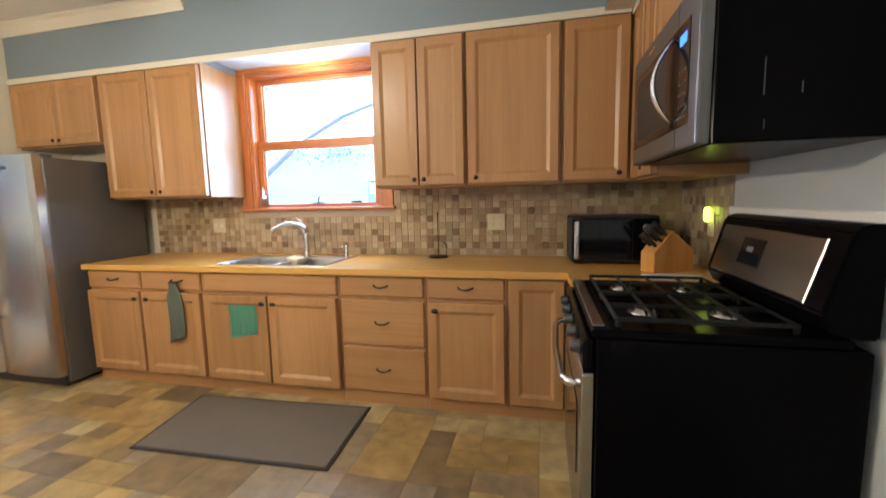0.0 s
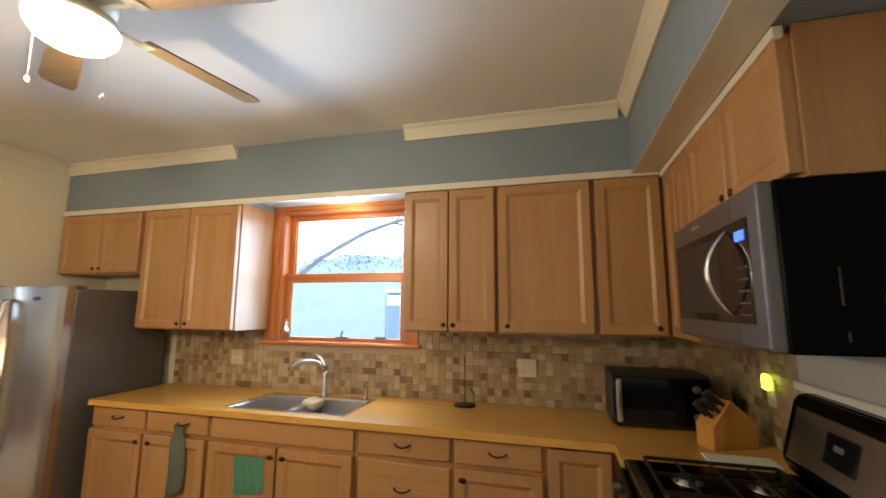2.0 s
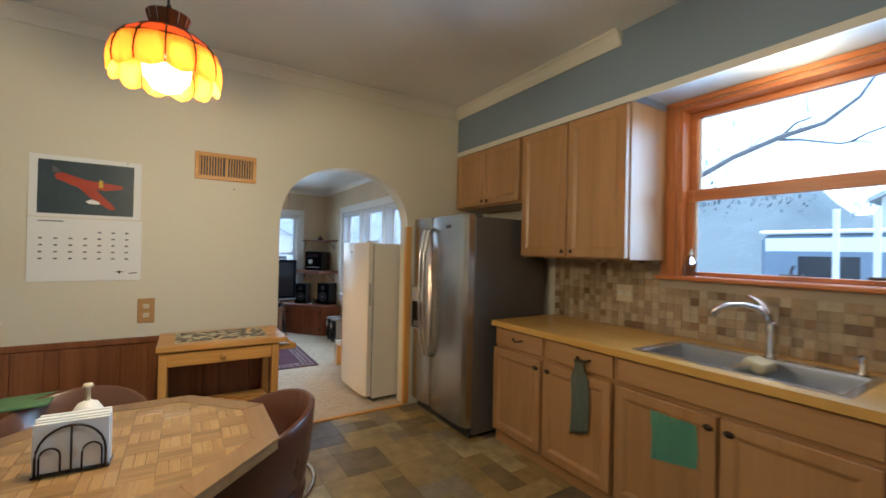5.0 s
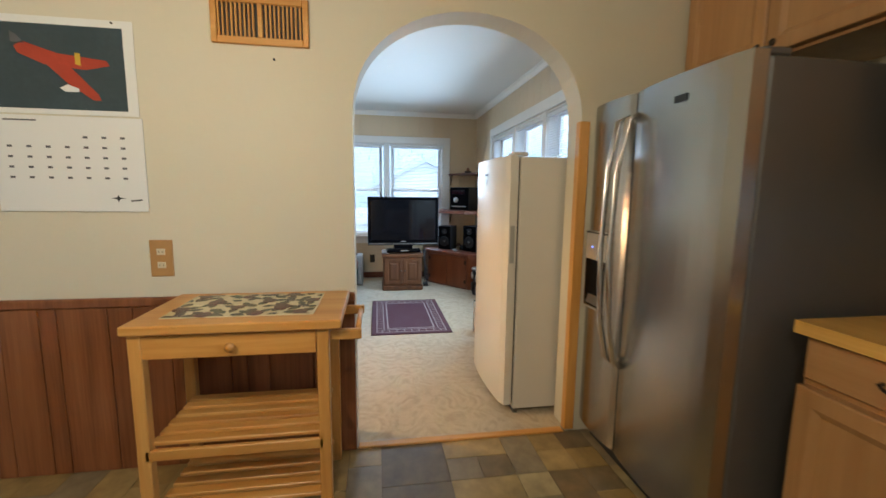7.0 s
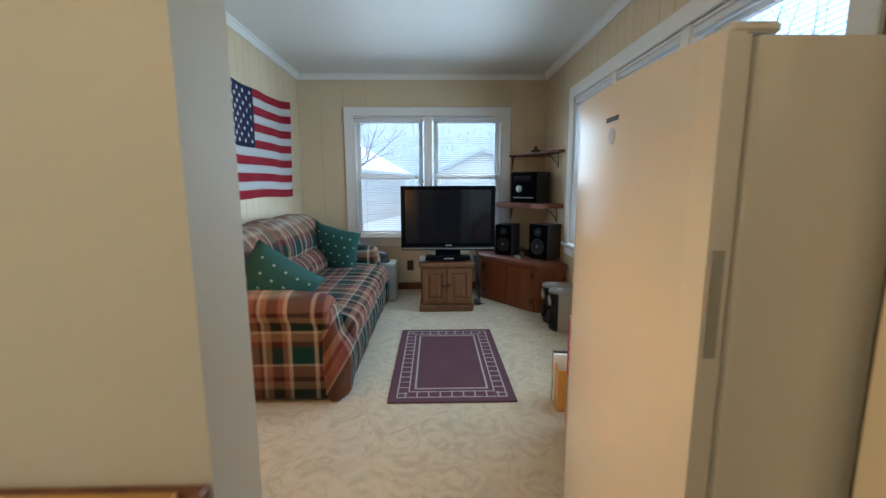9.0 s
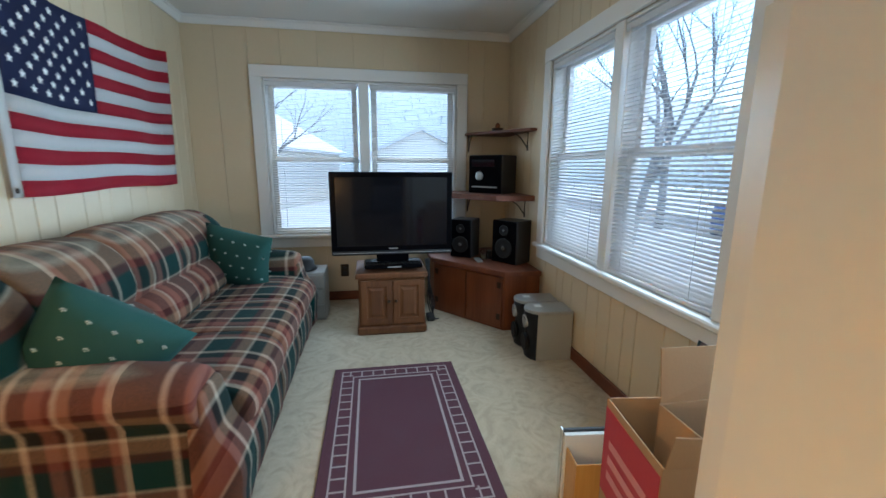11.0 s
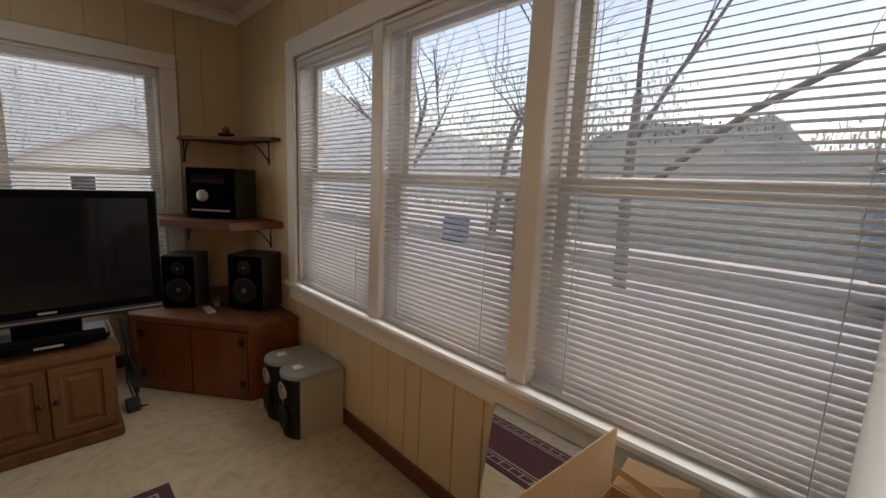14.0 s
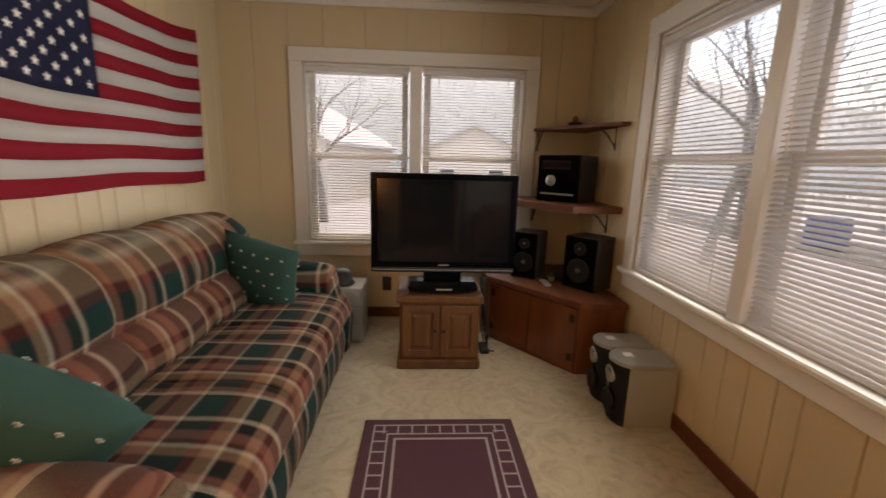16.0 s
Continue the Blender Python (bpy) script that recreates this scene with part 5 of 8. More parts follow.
def tub_chair(at, turn, shell, label):
    """A padded tub chair: curved shell, seat cushion, chrome rim and a swivel base. It faces local +y."""
    ch = thing("dining_chair", at, label, "chair", "chairs round the table", turn=turn)
    bm = bmesh.new()
    n, rows = 22, []
    for i in range(n + 1):
        a = math.pi * (-0.22 + 1.44 * i / n)
        u = math.sin(max(0, min(1, (i / n))) * math.pi)
        top = 0.58 + 0.20 * u ** 0.8
        col = []
        for z, r in ((0.40, 0.235), (0.48, 0.255), (0.58, 0.275), (0.58 + (top - 0.58) * 0.6, 0.285), (top, 0.29), (top + 0.012, 0.275), (top, 0.262), (0.55, 0.235), (0.44, 0.215)):
            r *= 0.93
            col.append(bm.verts.new((r * 0.98 * math.cos(-a), r * math.sin(-a) * 1.0 - 0.02 * 0, z)))
        rows.append(col)
    for p0, p1 in zip(rows, rows[1:]):
        k = len(p0)
        for j in range(k):
            bm.faces.new((p0[j], p0[(j + 1) % k], p1[(j + 1) % k], p1[j]))
    bm.faces.new(rows[0][::-1])
    bm.faces.new(rows[-1])
    part("backrest", bm, shell, ch, smooth=True)
    bm = bmesh.new()
    add_lathe(bm, [(0.20, 0.38), (0.235, 0.40), (0.24, 0.44), (0.21, 0.475), (0.12, 0.485), (0.01, 0.487)], n=24)
    part("seat", bm, shell, ch, smooth=True)
    rim = [(0.272 * math.cos(-math.pi * (-0.22 + 1.44 * i / 20)), 0.272 * math.sin(-math.pi * (-0.22 + 1.44 * i / 20)), 0.43 + 0.02 * math.sin(math.pi * i / 20)) for i in range(21)]
    tube("chrome_band", rim, 0.010, CHROME, ch, 8)
    lathe("post", [(0.03, 0.06), (0.03, 0.38)], (0, 0, 0), CHROME, ch, 12)
    for k in range(4):
        a = math.pi / 4 + k * math.pi / 2
        leg = tube("leg", [(0.02 * math.cos(a), 0.02 * math.sin(a), 0.12), (0.15 * math.cos(a), 0.15 * math.sin(a), 0.075), (0.27 * math.cos(a), 0.27 * math.sin(a), 0.045)], [0.016, 0.014, 0.011], CHROME, ch, 8)
        lathe("caster", [(0.012, 0), (0.022, 0.006), (0.022, 0.03), (0.01, 0.04)], (0.27 * math.cos(a), 0.27 * math.sin(a), 0), BLACK_MATT, leg, 10)
    return ch


tub_chair((1.58, -2.43, 0), 180, VINYL_SEAT, "brown vinyl tub chair with a chrome band, pushed to the table")
tub_chair((1.27, -3.02, 0), -90, SMOKED, "brown padded tub chair against the wainscot side of the table")
bm = bmesh.new()
add_box(bm, (0.97, -3.30, 0.775), (1.14, -3.12, 0.79), 0.006, seg=2)
for v in bm.verts:
    v.co.z += 0.006 * math.sin(v.co.y * 40) - 0.25 * abs(v.co.x - 1.055)
tagged(part("green_cloth", bm, paint("olive_green_cloth", (0.11, 0.21, 0.09), 0.95, vary=0.3, coarse=10, fine=260, relief=0.6), smooth=True), "folded green cloth draped over a chair back", "cloth")

nap = thing("napkin_holder", (1.765, -2.93, 0.742), "dark wire napkin holder full of white napkins", "napkin holder", turn=88)
nap.scale = (1.08, 1.2, 1.15)
block("base", (-0.085, -0.03, 0.0), (0.085, 0.03, 0.006), BRONZE, nap, 0.002)
for s in (-0.028, 0.028):
    tube("wire_arch", [(-0.075, s, 0.004)] + [(-0.075 * math.cos(math.pi * i / 12), s, 0.05 + 0.075 * math.sin(math.pi * i / 12)) for i in range(13)] + [(0.075, s, 0.004)], 0.003, BRONZE, nap, 6)
    for x in (-0.045, 0.045):
        tube("wire_arch", [(x - 0.022, s, 0.004)] + [(x - 0.022 * math.cos(math.pi * i / 8), s, 0.05 + 0.022 * math.sin(math.pi * i / 8)) for i in range(9)] + [(x + 0.022, s, 0.004)], 0.0025, BRONZE, nap, 6)
    tube("wire_post", [(0, s, 0.004), (0, s, 0.122)], 0.0028, BRONZE, nap, 6)
for i in range(6):
    y = -0.022 + i * 0.0085
    block("napkin", (-0.083 + 0.003 * (i % 2), y, 0.0065), (0.083 - 0.002 * (i % 3), y + 0.006, 0.135 + 0.004 * (i % 3)), PAPER, nap, 0.002)
bt = thing("hand_bottle", (1.50, -2.94, 0.742), "small white pump bottle on the table", "bottle")
lathe("bottle", [(0.04, 0), (0.045, 0.02), (0.045, 0.09), (0.03, 0.115), (0.012, 0.125)], (1.50, -2.94, 0.742), WHITE_PLASTIC, bt, 14)
lathe("pump", [(0.008, 0.125), (0.008, 0.17), (0.016, 0.172), (0.014, 0.185)], (1.50, -2.94, 0.742), IVORY, bt, 10)

# ---- things on the arch wall ----
cal = thing("wall_calendar", (0.003, -3.19, 1.2), "open wall calendar with a picture of a red aeroplane", "calendar")
block("picture_sheet", (0.002, -3.465, 1.595), (0.005, -2.915, 1.975), PAPER, cal, 0)
block("date_sheet", (0.002, -3.465, 1.195), (0.008, -2.905, 1.588), PAPER, cal, 0.001)
pic = block("picture", (0.0052, -3.425, 1.615), (0.0062, -2.955, 1.945), paint("stormy_sea_print", (0.045, 0.07, 0.085), 0.4, vary=0.5, coarse=6), cal, 0)
REDP, YEL = paint("red_print", (0.42, 0.05, 0.02), 0.45, vary=0.3, coarse=14), paint("yellow_print", (0.6, 0.4, 0.03), 0.45)


def flat(name, pts, x, material, parent):
    bm = bmesh.new()
    add_prism(bm, pts, 0, 0.0005)
    bmesh.ops.transform(bm, matrix=Matrix(((0, 0, 1, x), (1, 0, 0, 0), (0, 1, 0, 0), (0, 0, 0, 1))), verts=bm.verts)
    return part(name, bm, material, parent)


flat("fuselage", [(-3.35, 1.855), (-3.32, 1.875), (-3.20, 1.835), (-3.02, 1.815), (-3.01, 1.795), (-3.10, 1.775), (-3.25, 1.79), (-3.34, 1.83)], 0.0072, REDP, pic)
flat("wing", [(-3.25, 1.80), (-3.16, 1.79), (-3.06, 1.68), (-3.05, 1.655), (-3.08, 1.655), (-3.17, 1.72)], 0.0082, REDP, pic)
flat("tail", [(-3.36, 1.87), (-3.36, 1.91), (-3.34, 1.90), (-3.31, 1.865)], 0.0072, INK, pic)
flat("band", [(-3.135, 1.795), (-3.135, 1.84), (-3.115, 1.838), (-3.115, 1.79)], 0.0088, YEL, pic)
flat("pontoon", [(-3.20, 1.70), (-3.17, 1.715), (-3.13, 1.70), (-3.13, 1.685), (-3.18, 1.685)], 0.0088, PAPER, pic)
for r in range(5):
    for k in range(7):
        if r == 0 and k < 4:
            continue
        y, z = -3.415 + k * 0.07, 1.50 - r * 0.042
        block("date_mark", (0.0085, y, z), (0.0089, y + 0.018, z + 0.009), INK, cal, 0)
block("month_mark", (0.0085, -3.42, 1.565), (0.0089, -3.30, 1.571), INK, cal, 0)
flat("plane_silhouette", [(-3.05, 1.252), (-3.025, 1.256), (-3.02, 1.266), (-3.015, 1.256), (-2.99, 1.252), (-3.015, 1.248), (-3.02, 1.235), (-3.025, 1.248)], 0.0089, BLACK_MATT, cal)
flat("plane_silhouette", [(-2.975, 1.243), (-2.93, 1.249), (-2.925, 1.243), (-2.97, 1.238)], 0.0089, BLACK_MATT, cal)
lathe("pin", [(0.004, 0), (0.004, 0.006)], (0.006, -2.99, 1.965), BRONZE, cal, 8, m=Matrix.Rotation(radians(90), 4, 'Y'))

vent = thing("wall_vent", (0.005, -2.41, 1.92), "wooden louvred wall vent", "vent")
bm = bmesh.new()
for a, b, c, e in ((-2.61, -2.585, 1.915, 2.112), (-2.235, -2.21, 1.915, 2.112), (-2.585, -2.235, 1.915, 1.945), (-2.585, -2.235, 2.082, 2.112), (-2.42, -2.40, 1.945, 2.082)):
    add_box(bm, (0.001, a, c), (0.018, b, e), 0.003)
part("frame", bm, PINE_H, vent)
block("backing", (0.0008, -2.586, 1.944), (0.002, -2.234, 2.083), BLACK_MATT, vent, 0)
for i in range(20):
    y = -2.578 + i * 0.0175
    if abs(y + 2.41) > 0.014:
        block("louvre", (0.003, y - 0.004, 1.946), (0.014, y + 0.004, 2.081), PINE, vent, 0.001)
wall_plate("wall_outlet", 0.0, -2.872, 0.988, 'east', 0.095, 0.165, TAN_PLATE, [(0, 0.03), (0, -0.03)], "tan wood-tone outlet plate with ivory sockets", IVORY)
lathe("wall_nail", [(0.003, 0), (0.003, 0.012), (0.005, 0.013), (0.005, 0.015)], (0.0, -2.36, 1.86), BLACK_MATT, None, 8, m=Matrix.Rotation(radians(90), 4, 'Y'))
tagged(bpy.data.objects["wall_nail"], "small dark nail standing out of the plaster wall", "nail")

# ---- lamps ----
pend = thing("pendant_lamp", (1.74, -2.72, 1.95), "orange and yellow scalloped glass pendant lamp, lit, on a chain", "pendant lamp")
PZ = 1.955
AMBER, ORANGE = glow("lit_amber_glass", (1.0, 0.34, 0.010), 0.62), glow("lit_orange_glass", (0.95, 0.15, 0.006), 0.5)
BROWNG = paint("brown_slag_glass", (0.16, 0.05, 0.02), 0.2, vary=0.3)
NP = 12


def shade_ring(name, prof, material, inset=0.006, bulge=0.0):
    for k in range(NP):
        bm = bmesh.new()
        a0, a1 = 2 * math.pi * k / NP + 0.012, 2 * math.pi * (k + 1) / NP - 0.012
        rows = []
        for r, z, sag in prof:
            rows.append([bm.verts.new((1.74 + 0.77 * r * (1 + bulge * math.sin(math.pi * i / 4)) * math.cos(a0 + (a1 - a0) * i / 4), -2.72 + 0.77 * r * (1 + bulge * math.sin(math.pi * i / 4)) * math.sin(a0 + (a1 - a0) * i / 4), PZ + 0.77 * (z - sag * math.sin(math.pi * i / 4)))) for i in range(5)])
        for p0, p1 in zip(rows, rows[1:]):
            for i in range(4):
                bm.faces.new((p0[i], p0[i + 1], p1[i + 1], p1[i]))
        bmesh.ops.solidify(bm, geom=list(bm.faces), thickness=0.003)
        part(name, bm, material, pend, smooth=True)


shade_ring("crown_panel", [(0.085, 0.33, 0), (0.065, 0.265, 0)], BROWNG)
shade_ring("upper_panel", [(0.065, 0.262, 0), (0.12, 0.240, 0)], AMBER)
shade_ring("band_panel", [(0.122, 0.239, 0), (0.165, 0.208, 0), (0.188, 0.178, 0)], ORANGE)
shade_ring("side_panel", [(0.190, 0.175, 0), (0.206, 0.13, 0), (0.211, 0.085, 0), (0.206, 0.050, 0.024)], AMBER, bulge=0.03)
for k in range(NP):
    a0 = 2 * math.pi * k / NP
    tube("rib_came", [(1.74 + 0.775 * r * math.cos(a0), -2.72 + 0.775 * r * math.sin(a0), PZ + 0.77 * z) for r, z in ((0.066, 0.264), (0.122, 0.240), (0.166, 0.209), (0.191, 0.177), (0.207, 0.13), (0.212, 0.085), (0.207, 0.050))], 0.0026, BRONZE, pend, 5)
for z, r in ((0.264, 0.066), (0.240, 0.122), (0.177, 0.191)):
    tube("came", [(1.74 + 0.77 * r * math.cos(2 * math.pi * i / 36), -2.72 + 0.77 * r * math.sin(2 * math.pi * i / 36), PZ + 0.77 * z) for i in range(36)], 0.0035, BRONZE, pend, 6, closed=True)
lathe("globe", [(0.01, 0.14), (0.05, 0.125), (0.072, 0.085), (0.068, 0.045), (0.042, 0.012), (0.01, 0.0)], (1.74, -2.72, PZ - 0.005), glow("lit_globe", (1.0, 0.86, 0.6), 7.0), pend, 20)
lathe("socket_cap", [(0.025, 0.14), (0.038, 0.205), (0.038, 0.225), (0.010, 0.255)], (1.74, -2.72, PZ), BRONZE, pend, 14)
for i in range(18):
    z = PZ + 0.275 + i * 0.034
    ring = [(1.74 + (0.008 * math.cos(t) if i % 2 else 0), -2.72 + (0 if i % 2 else 0.008 * math.cos(t)), z + 0.021 * math.sin(t)) for t in [2 * math.pi * k / 10 for k in range(10)]]
    if z < KC - 0.03:
        tube("chain_link", ring, 0.0025, BRONZE, pend, 5, closed=True)
tube("cord", [(1.742, -2.718, PZ + 0.25), (1.755, -2.735, PZ + 0.5), (1.735, -2.725, PZ + 0.7), (1.74, -2.72, KC - 0.02)], 0.004, BLACK_MATT, pend, 6)
lathe("canopy", [(0.012, -0.05), (0.05, -0.03), (0.065, -0.002)], (1.74, -2.72, KC), BRONZE, pend, 18)

fan = thing("ceiling_fan", (2.66, -2.05, KC), "ceiling fan with tan wooden blades and a lit glass bowl", "ceiling fan")
FX, FY = 2.66, -2.05
lathe("canopy", [(0.015, -0.08), (0.06, -0.06), (0.075, -0.001)], (FX, FY, KC), IVORY, fan, 20)
lathe("down_rod", [(0.013, -0.09), (0.013, -0.05)], (FX, FY, KC), IVORY, fan, 12)
lathe("motor", [(0.05, -0.32), (0.11, -0.31), (0.125, -0.28), (0.125, -0.21), (0.10, -0.17), (0.03, -0.15)], (FX, FY, KC + 0.08), IVORY, fan, 24)
lathe("light_collar", [(0.09, -0.385), (0.125, -0.37), (0.12, -0.34), (0.05, -0.32)], (FX, FY, KC + 0.08), IVORY, fan, 24)
lathe("glass_bowl", [(0.005, -0.462), (0.06, -0.455), (0.105, -0.43), (0.126, -0.40), (0.13, -0.375)], (FX, FY, KC + 0.08), glow("lit_bowl", (1.0, 0.84, 0.55), 7.0), fan, 24)
BLADE = wood("tan_fan_blade", (0.20, 0.12, 0.055), (0.27, 0.17, 0.08), (0.33, 0.22, 0.11), 0, 0.45, 10, 0.05)
for ang in (8, 80, 152, 224, 296):
    m = Matrix.Translation((FX, FY, KC - 0.235)) @ Matrix.Rotation(radians(ang), 4, 'Z') @ Matrix.Rotation(radians(11), 4, 'X')
    bm = bmesh.new()
    add_box(bm, (0.10, -0.014, -0.006), (0.23, 0.014, 0.002), 0.003, m)
    add_box(bm, (0.20, -0.04, -0.006), (0.25, 0.04, 0.0), 0.003, m)
    iron = part("blade_iron", bm, IVORY, fan)
    bm = bmesh.new()
    out = [(0.21, -0.052), (0.68, -0.068), (0.725, -0.055), (0.735, 0.0), (0.725, 0.055), (0.68, 0.068), (0.21, 0.052)]
    add_prism(bm, out, 0.001, 0.008, 0.002)
    bmesh.ops.transform(bm, matrix=m, verts=bm.verts)
    part("blade", bm, BLADE, fan)
for dx, dy, ln in ((-0.10, -0.04, 0.20), (0.11, 0.03, 0.26)):
    c = tube("pull_chain", [(FX + dx, FY + dy, KC - 0.29), (FX + dx * 1.15, FY + dy * 1.1, KC - 0.32), (FX + dx * 1.15, FY + dy * 1.1, KC - 0.29 - ln)], 0.0018, IVORY, fan, 5)
    lathe("chain_fob", [(0.003, 0.02), (0.008, 0.01), (0.006, 0.0), (0.001, -0.002)], (FX + dx * 1.15, FY + dy * 1.1, KC - 0.31 - ln), IVORY, c, 8)

rec = thing("recessed_light", (2.60, -0.15, 2.434), "round recessed ceiling light, lit, above the sink", "ceiling light")
lathe("trim_ring", [(0.05, -0.001), (0.075, -0.004), (0.08, -0.0005)], (2.60, -0.15, 2.434), TRIM, rec, 20)
lathe("lens", [(0.002, -0.012), (0.03, -0.010), (0.05, -0.002)], (2.60, -0.15, 2.434), glow("lit_recessed_lens", (1.0, 0.8, 0.45), 14.0), rec, 16)

# ---- living room: sofa ----
PL_SEAT = plaid("sofa_plaid_seat", (1, 0, 0), (0, 1, -0.6))
PL_BACK = plaid("sofa_plaid_back", (1, 0, 0), (0, 0.5, 1), 0.2)
PL_END = plaid("sofa_plaid_end", (0, 1, 0), (0.3, 0, 1), 0.45)
SX0, SX1 = -3.74, -1.66
sofa = thing("sofa", (-2.7, -2.7, 0), "three-seat sofa in green, red and tan plaid with rolled arms", "sofa")


def swept(bm, prof, xs, grow, seed=0):
    """A closed (y, z) outline swept along x, each section shrunk about its middle by grow, with soft dents."""
    cy, cz = sum(p[0] for p in prof) / len(prof), sum(p[1] for p in prof) / len(prof)
    rows = []
    for x, g in zip(xs, grow):
        row = []
        for y, z in prof:
            v = Vector((x, cy + (y - cy) * g, cz + (z - cz) * g))
            v += Vector(noise.noise_vector(v * 5.0 + Vector((seed, 0, 0)))) * 0.011 + Vector(noise.noise_vector(v * 14.0 + Vector((seed, 3, 0)))) * 0.004
            row.append(bm.verts.new(v))
        rows.append(row)
    k = len(prof)
    for p, q in zip(rows, rows[1:]):
        for i in range(k):
            bm.faces.new((p[i], p[(i + 1) % k], q[(i + 1) % k], q[i]))
    bm.faces.new(rows[0][::-1])
    bm.faces.new(rows[-1])


def rounded(pts, n=5):
    """A closed outline through the points, rounded by a spline."""
    out, k = [], len(pts)
    for i in range(k):
        p0, p1, p2, p3 = (Vector(pts[(i + j) % k]) for j in (-1, 0, 1, 2))
        for j in range(n):
            t = j / n
            v = 0.5 * (2 * p1 + (p2 - p0) * t + (2 * p0 - 5 * p1 + 4 * p2 - p3) * t * t + (3 * p1 - p0 - 3 * p2 + p3) * t ** 3)
            out.append((v.x, v.y))
    return out


BACK = rounded([(-2.86, 0.60), (-2.80, 0.72), (-2.83, 0.86), (-2.92, 0.955), (-3.04, 0.985), (-3.14, 0.955), (-3.19, 0.86), (-3.19, 0.62), (-3.05, 0.54)])
LUMBAR = rounded([(-2.80, 0.44), (-2.715, 0.50), (-2.73, 0.61), (-2.81, 0.675), (-2.90, 0.66), (-2.95, 0.55), (-2.90, 0.44)])
SEAT = rounded([(-2.90, 0.31), (-2.90, 0.44), (-2.78, 0.478), (-2.55, 0.49), (-2.33, 0.482), (-2.215, 0.45), (-2.175, 0.385), (-2.20, 0.315), (-2.32, 0.295), (-2.6, 0.29)])
SKIRT = rounded([(-2.29, 0.05), (-2.29, 0.29), (-2.225, 0.29), (-2.20, 0.20), (-2.205, 0.10), (-2.225, 0.045)])
block("base", (SX0 + 0.16, -3.15, 0.06), (SX1 - 0.16, -2.27, 0.30), PL_SEAT, sofa, 0.02)
sw = (SX1 - SX0 - 0.44) / 3
for k in range(3):
    a = SX0 + 0.22 + k * sw
    for nm, prof, mat, pad, soft in (("seat_cushion", SEAT, PL_SEAT, 0.003, 0.94), ("lumbar_cushion", LUMBAR, PL_BACK, 0.002, 0.86), ("back_cushion", BACK, PL_BACK, -0.004, 0.93), ("skirt_panel", SKIRT, PL_SEAT, 0.006, 0.9)):
        lo, hi = a + pad, a + sw - pad
        ts = [0, 0.012, 0.04, 0.1, 0.22, 0.36, 0.5, 0.64, 0.78, 0.9, 0.96, 0.988, 1]
        gs = [soft - 0.06, soft - 0.01, soft + (1 - soft) * 0.45, soft + (1 - soft) * 0.75, 1.0, 1.012, 1.015, 1.012, 1.0, soft + (1 - soft) * 0.75, soft + (1 - soft) * 0.45, soft - 0.01, soft - 0.06]
        bm = bmesh.new()
        swept(bm, prof, [lo + (hi - lo) * t for t in ts], gs, k * 7)
        part(nm, bm, mat, sofa, smooth=True)
block("back_frame", (SX0 + 0.1, -3.21, 0.06), (SX1 - 0.1, -3.12, 0.84), PL_BACK, sofa, 0.03, seg=3)


def arm(x_in, x_out):
    """A rolled arm with a scrolled front, a swooping front panel and a rounded wing at the back."""
    s = 1 if x_out > x_in else -1
    roll = [(x_in, 0.28), (x_in, 0.52)]
    for i in range(11):
        t = math.pi * (1 - i / 10 * 1.25)
        roll.append((x_in + s * (0.115 + 0.118 * math.cos(t)), 0.565 + 0.095 * math.sin(t)))
    roll += [(x_in + s * 0.185, 0.47), (x_in + s * 0.185, 0.25), (x_in + s * 0.19, 0.04), (x_in, 0.04)]
    bm = bmesh.new()
    rows = []
    for y, q in zip([-2.92, -2.8, -2.7, -2.55, -2.42, -2.34, -2.31, -2.298, -2.295], [1, 1, 1, 1, 1, 1.0, 0.975, 0.94, 0.88]):
        cx, cz = x_in + s * 0.11, 0.40
        drop = 0.03 * max(0, (y + 2.6) / 0.3) ** 1.5
        rows.append([bm.verts.new((cx + (x - cx) * q, y, z if z < 0.1 else cz + (z - cz) * q - drop * (z > 0.45))) for x, z in roll])
    k = len(roll)
    for p, q in zip(rows, rows[1:]):
        for i in range(k):
            bm.faces.new((p[i], p[(i + 1) % k], q[(i + 1) % k], q[i]))
    bm.faces.new(rows[0][::-1])
    bm.faces.new(rows[-1])
    part("armrest", bm, PL_END, sofa, smooth=True)
    swoop = rounded([(-2.34, 0.045), (-2.34, 0.52), (-2.292, 0.565), (-2.275, 0.50), (-2.255, 0.42), (-2.21, 0.35), (-2.185, 0.27), (-2.19, 0.15), (-2.21, 0.05)], 4)
    bm = bmesh.new()
    lo, hi = sorted((x_in + s * 0.002, x_in + s * 0.19))
    swept(bm, swoop, [lo, lo + 0.006, lo + 0.025, (lo + hi) / 2, hi - 0.025, hi - 0.006, hi], [0.9, 0.95, 0.99, 1.0, 0.99, 0.95, 0.9])
    part("arm_front", bm, PL_SEAT, sofa, smooth=True)
    wing = rounded([(-3.205, 0.06), (-3.215, 0.50), (-3.205, 0.84), (-3.14, 0.945), (-3.02, 0.965), (-2.91, 0.915), (-2.835, 0.81), (-2.81, 0.68), (-2.81, 0.40), (-2.82, 0.06)], 4)
    bm = bmesh.new()
    lo, hi = sorted((x_in - s * 0.05, x_in + s * 0.175))
    w = hi - lo
    swept(bm, wing, [lo, lo + 0.01, lo + 0.035, lo + 0.07, (lo + hi) / 2, hi - 0.085, hi - 0.055, hi - 0.03, hi - 0.012, hi - 0.003, hi], [0.86, 0.93, 0.98, 1.0, 1.01, 1.0, 0.985, 0.955, 0.91, 0.86, 0.80])
    part("wing", bm, PL_END, sofa, smooth=True)


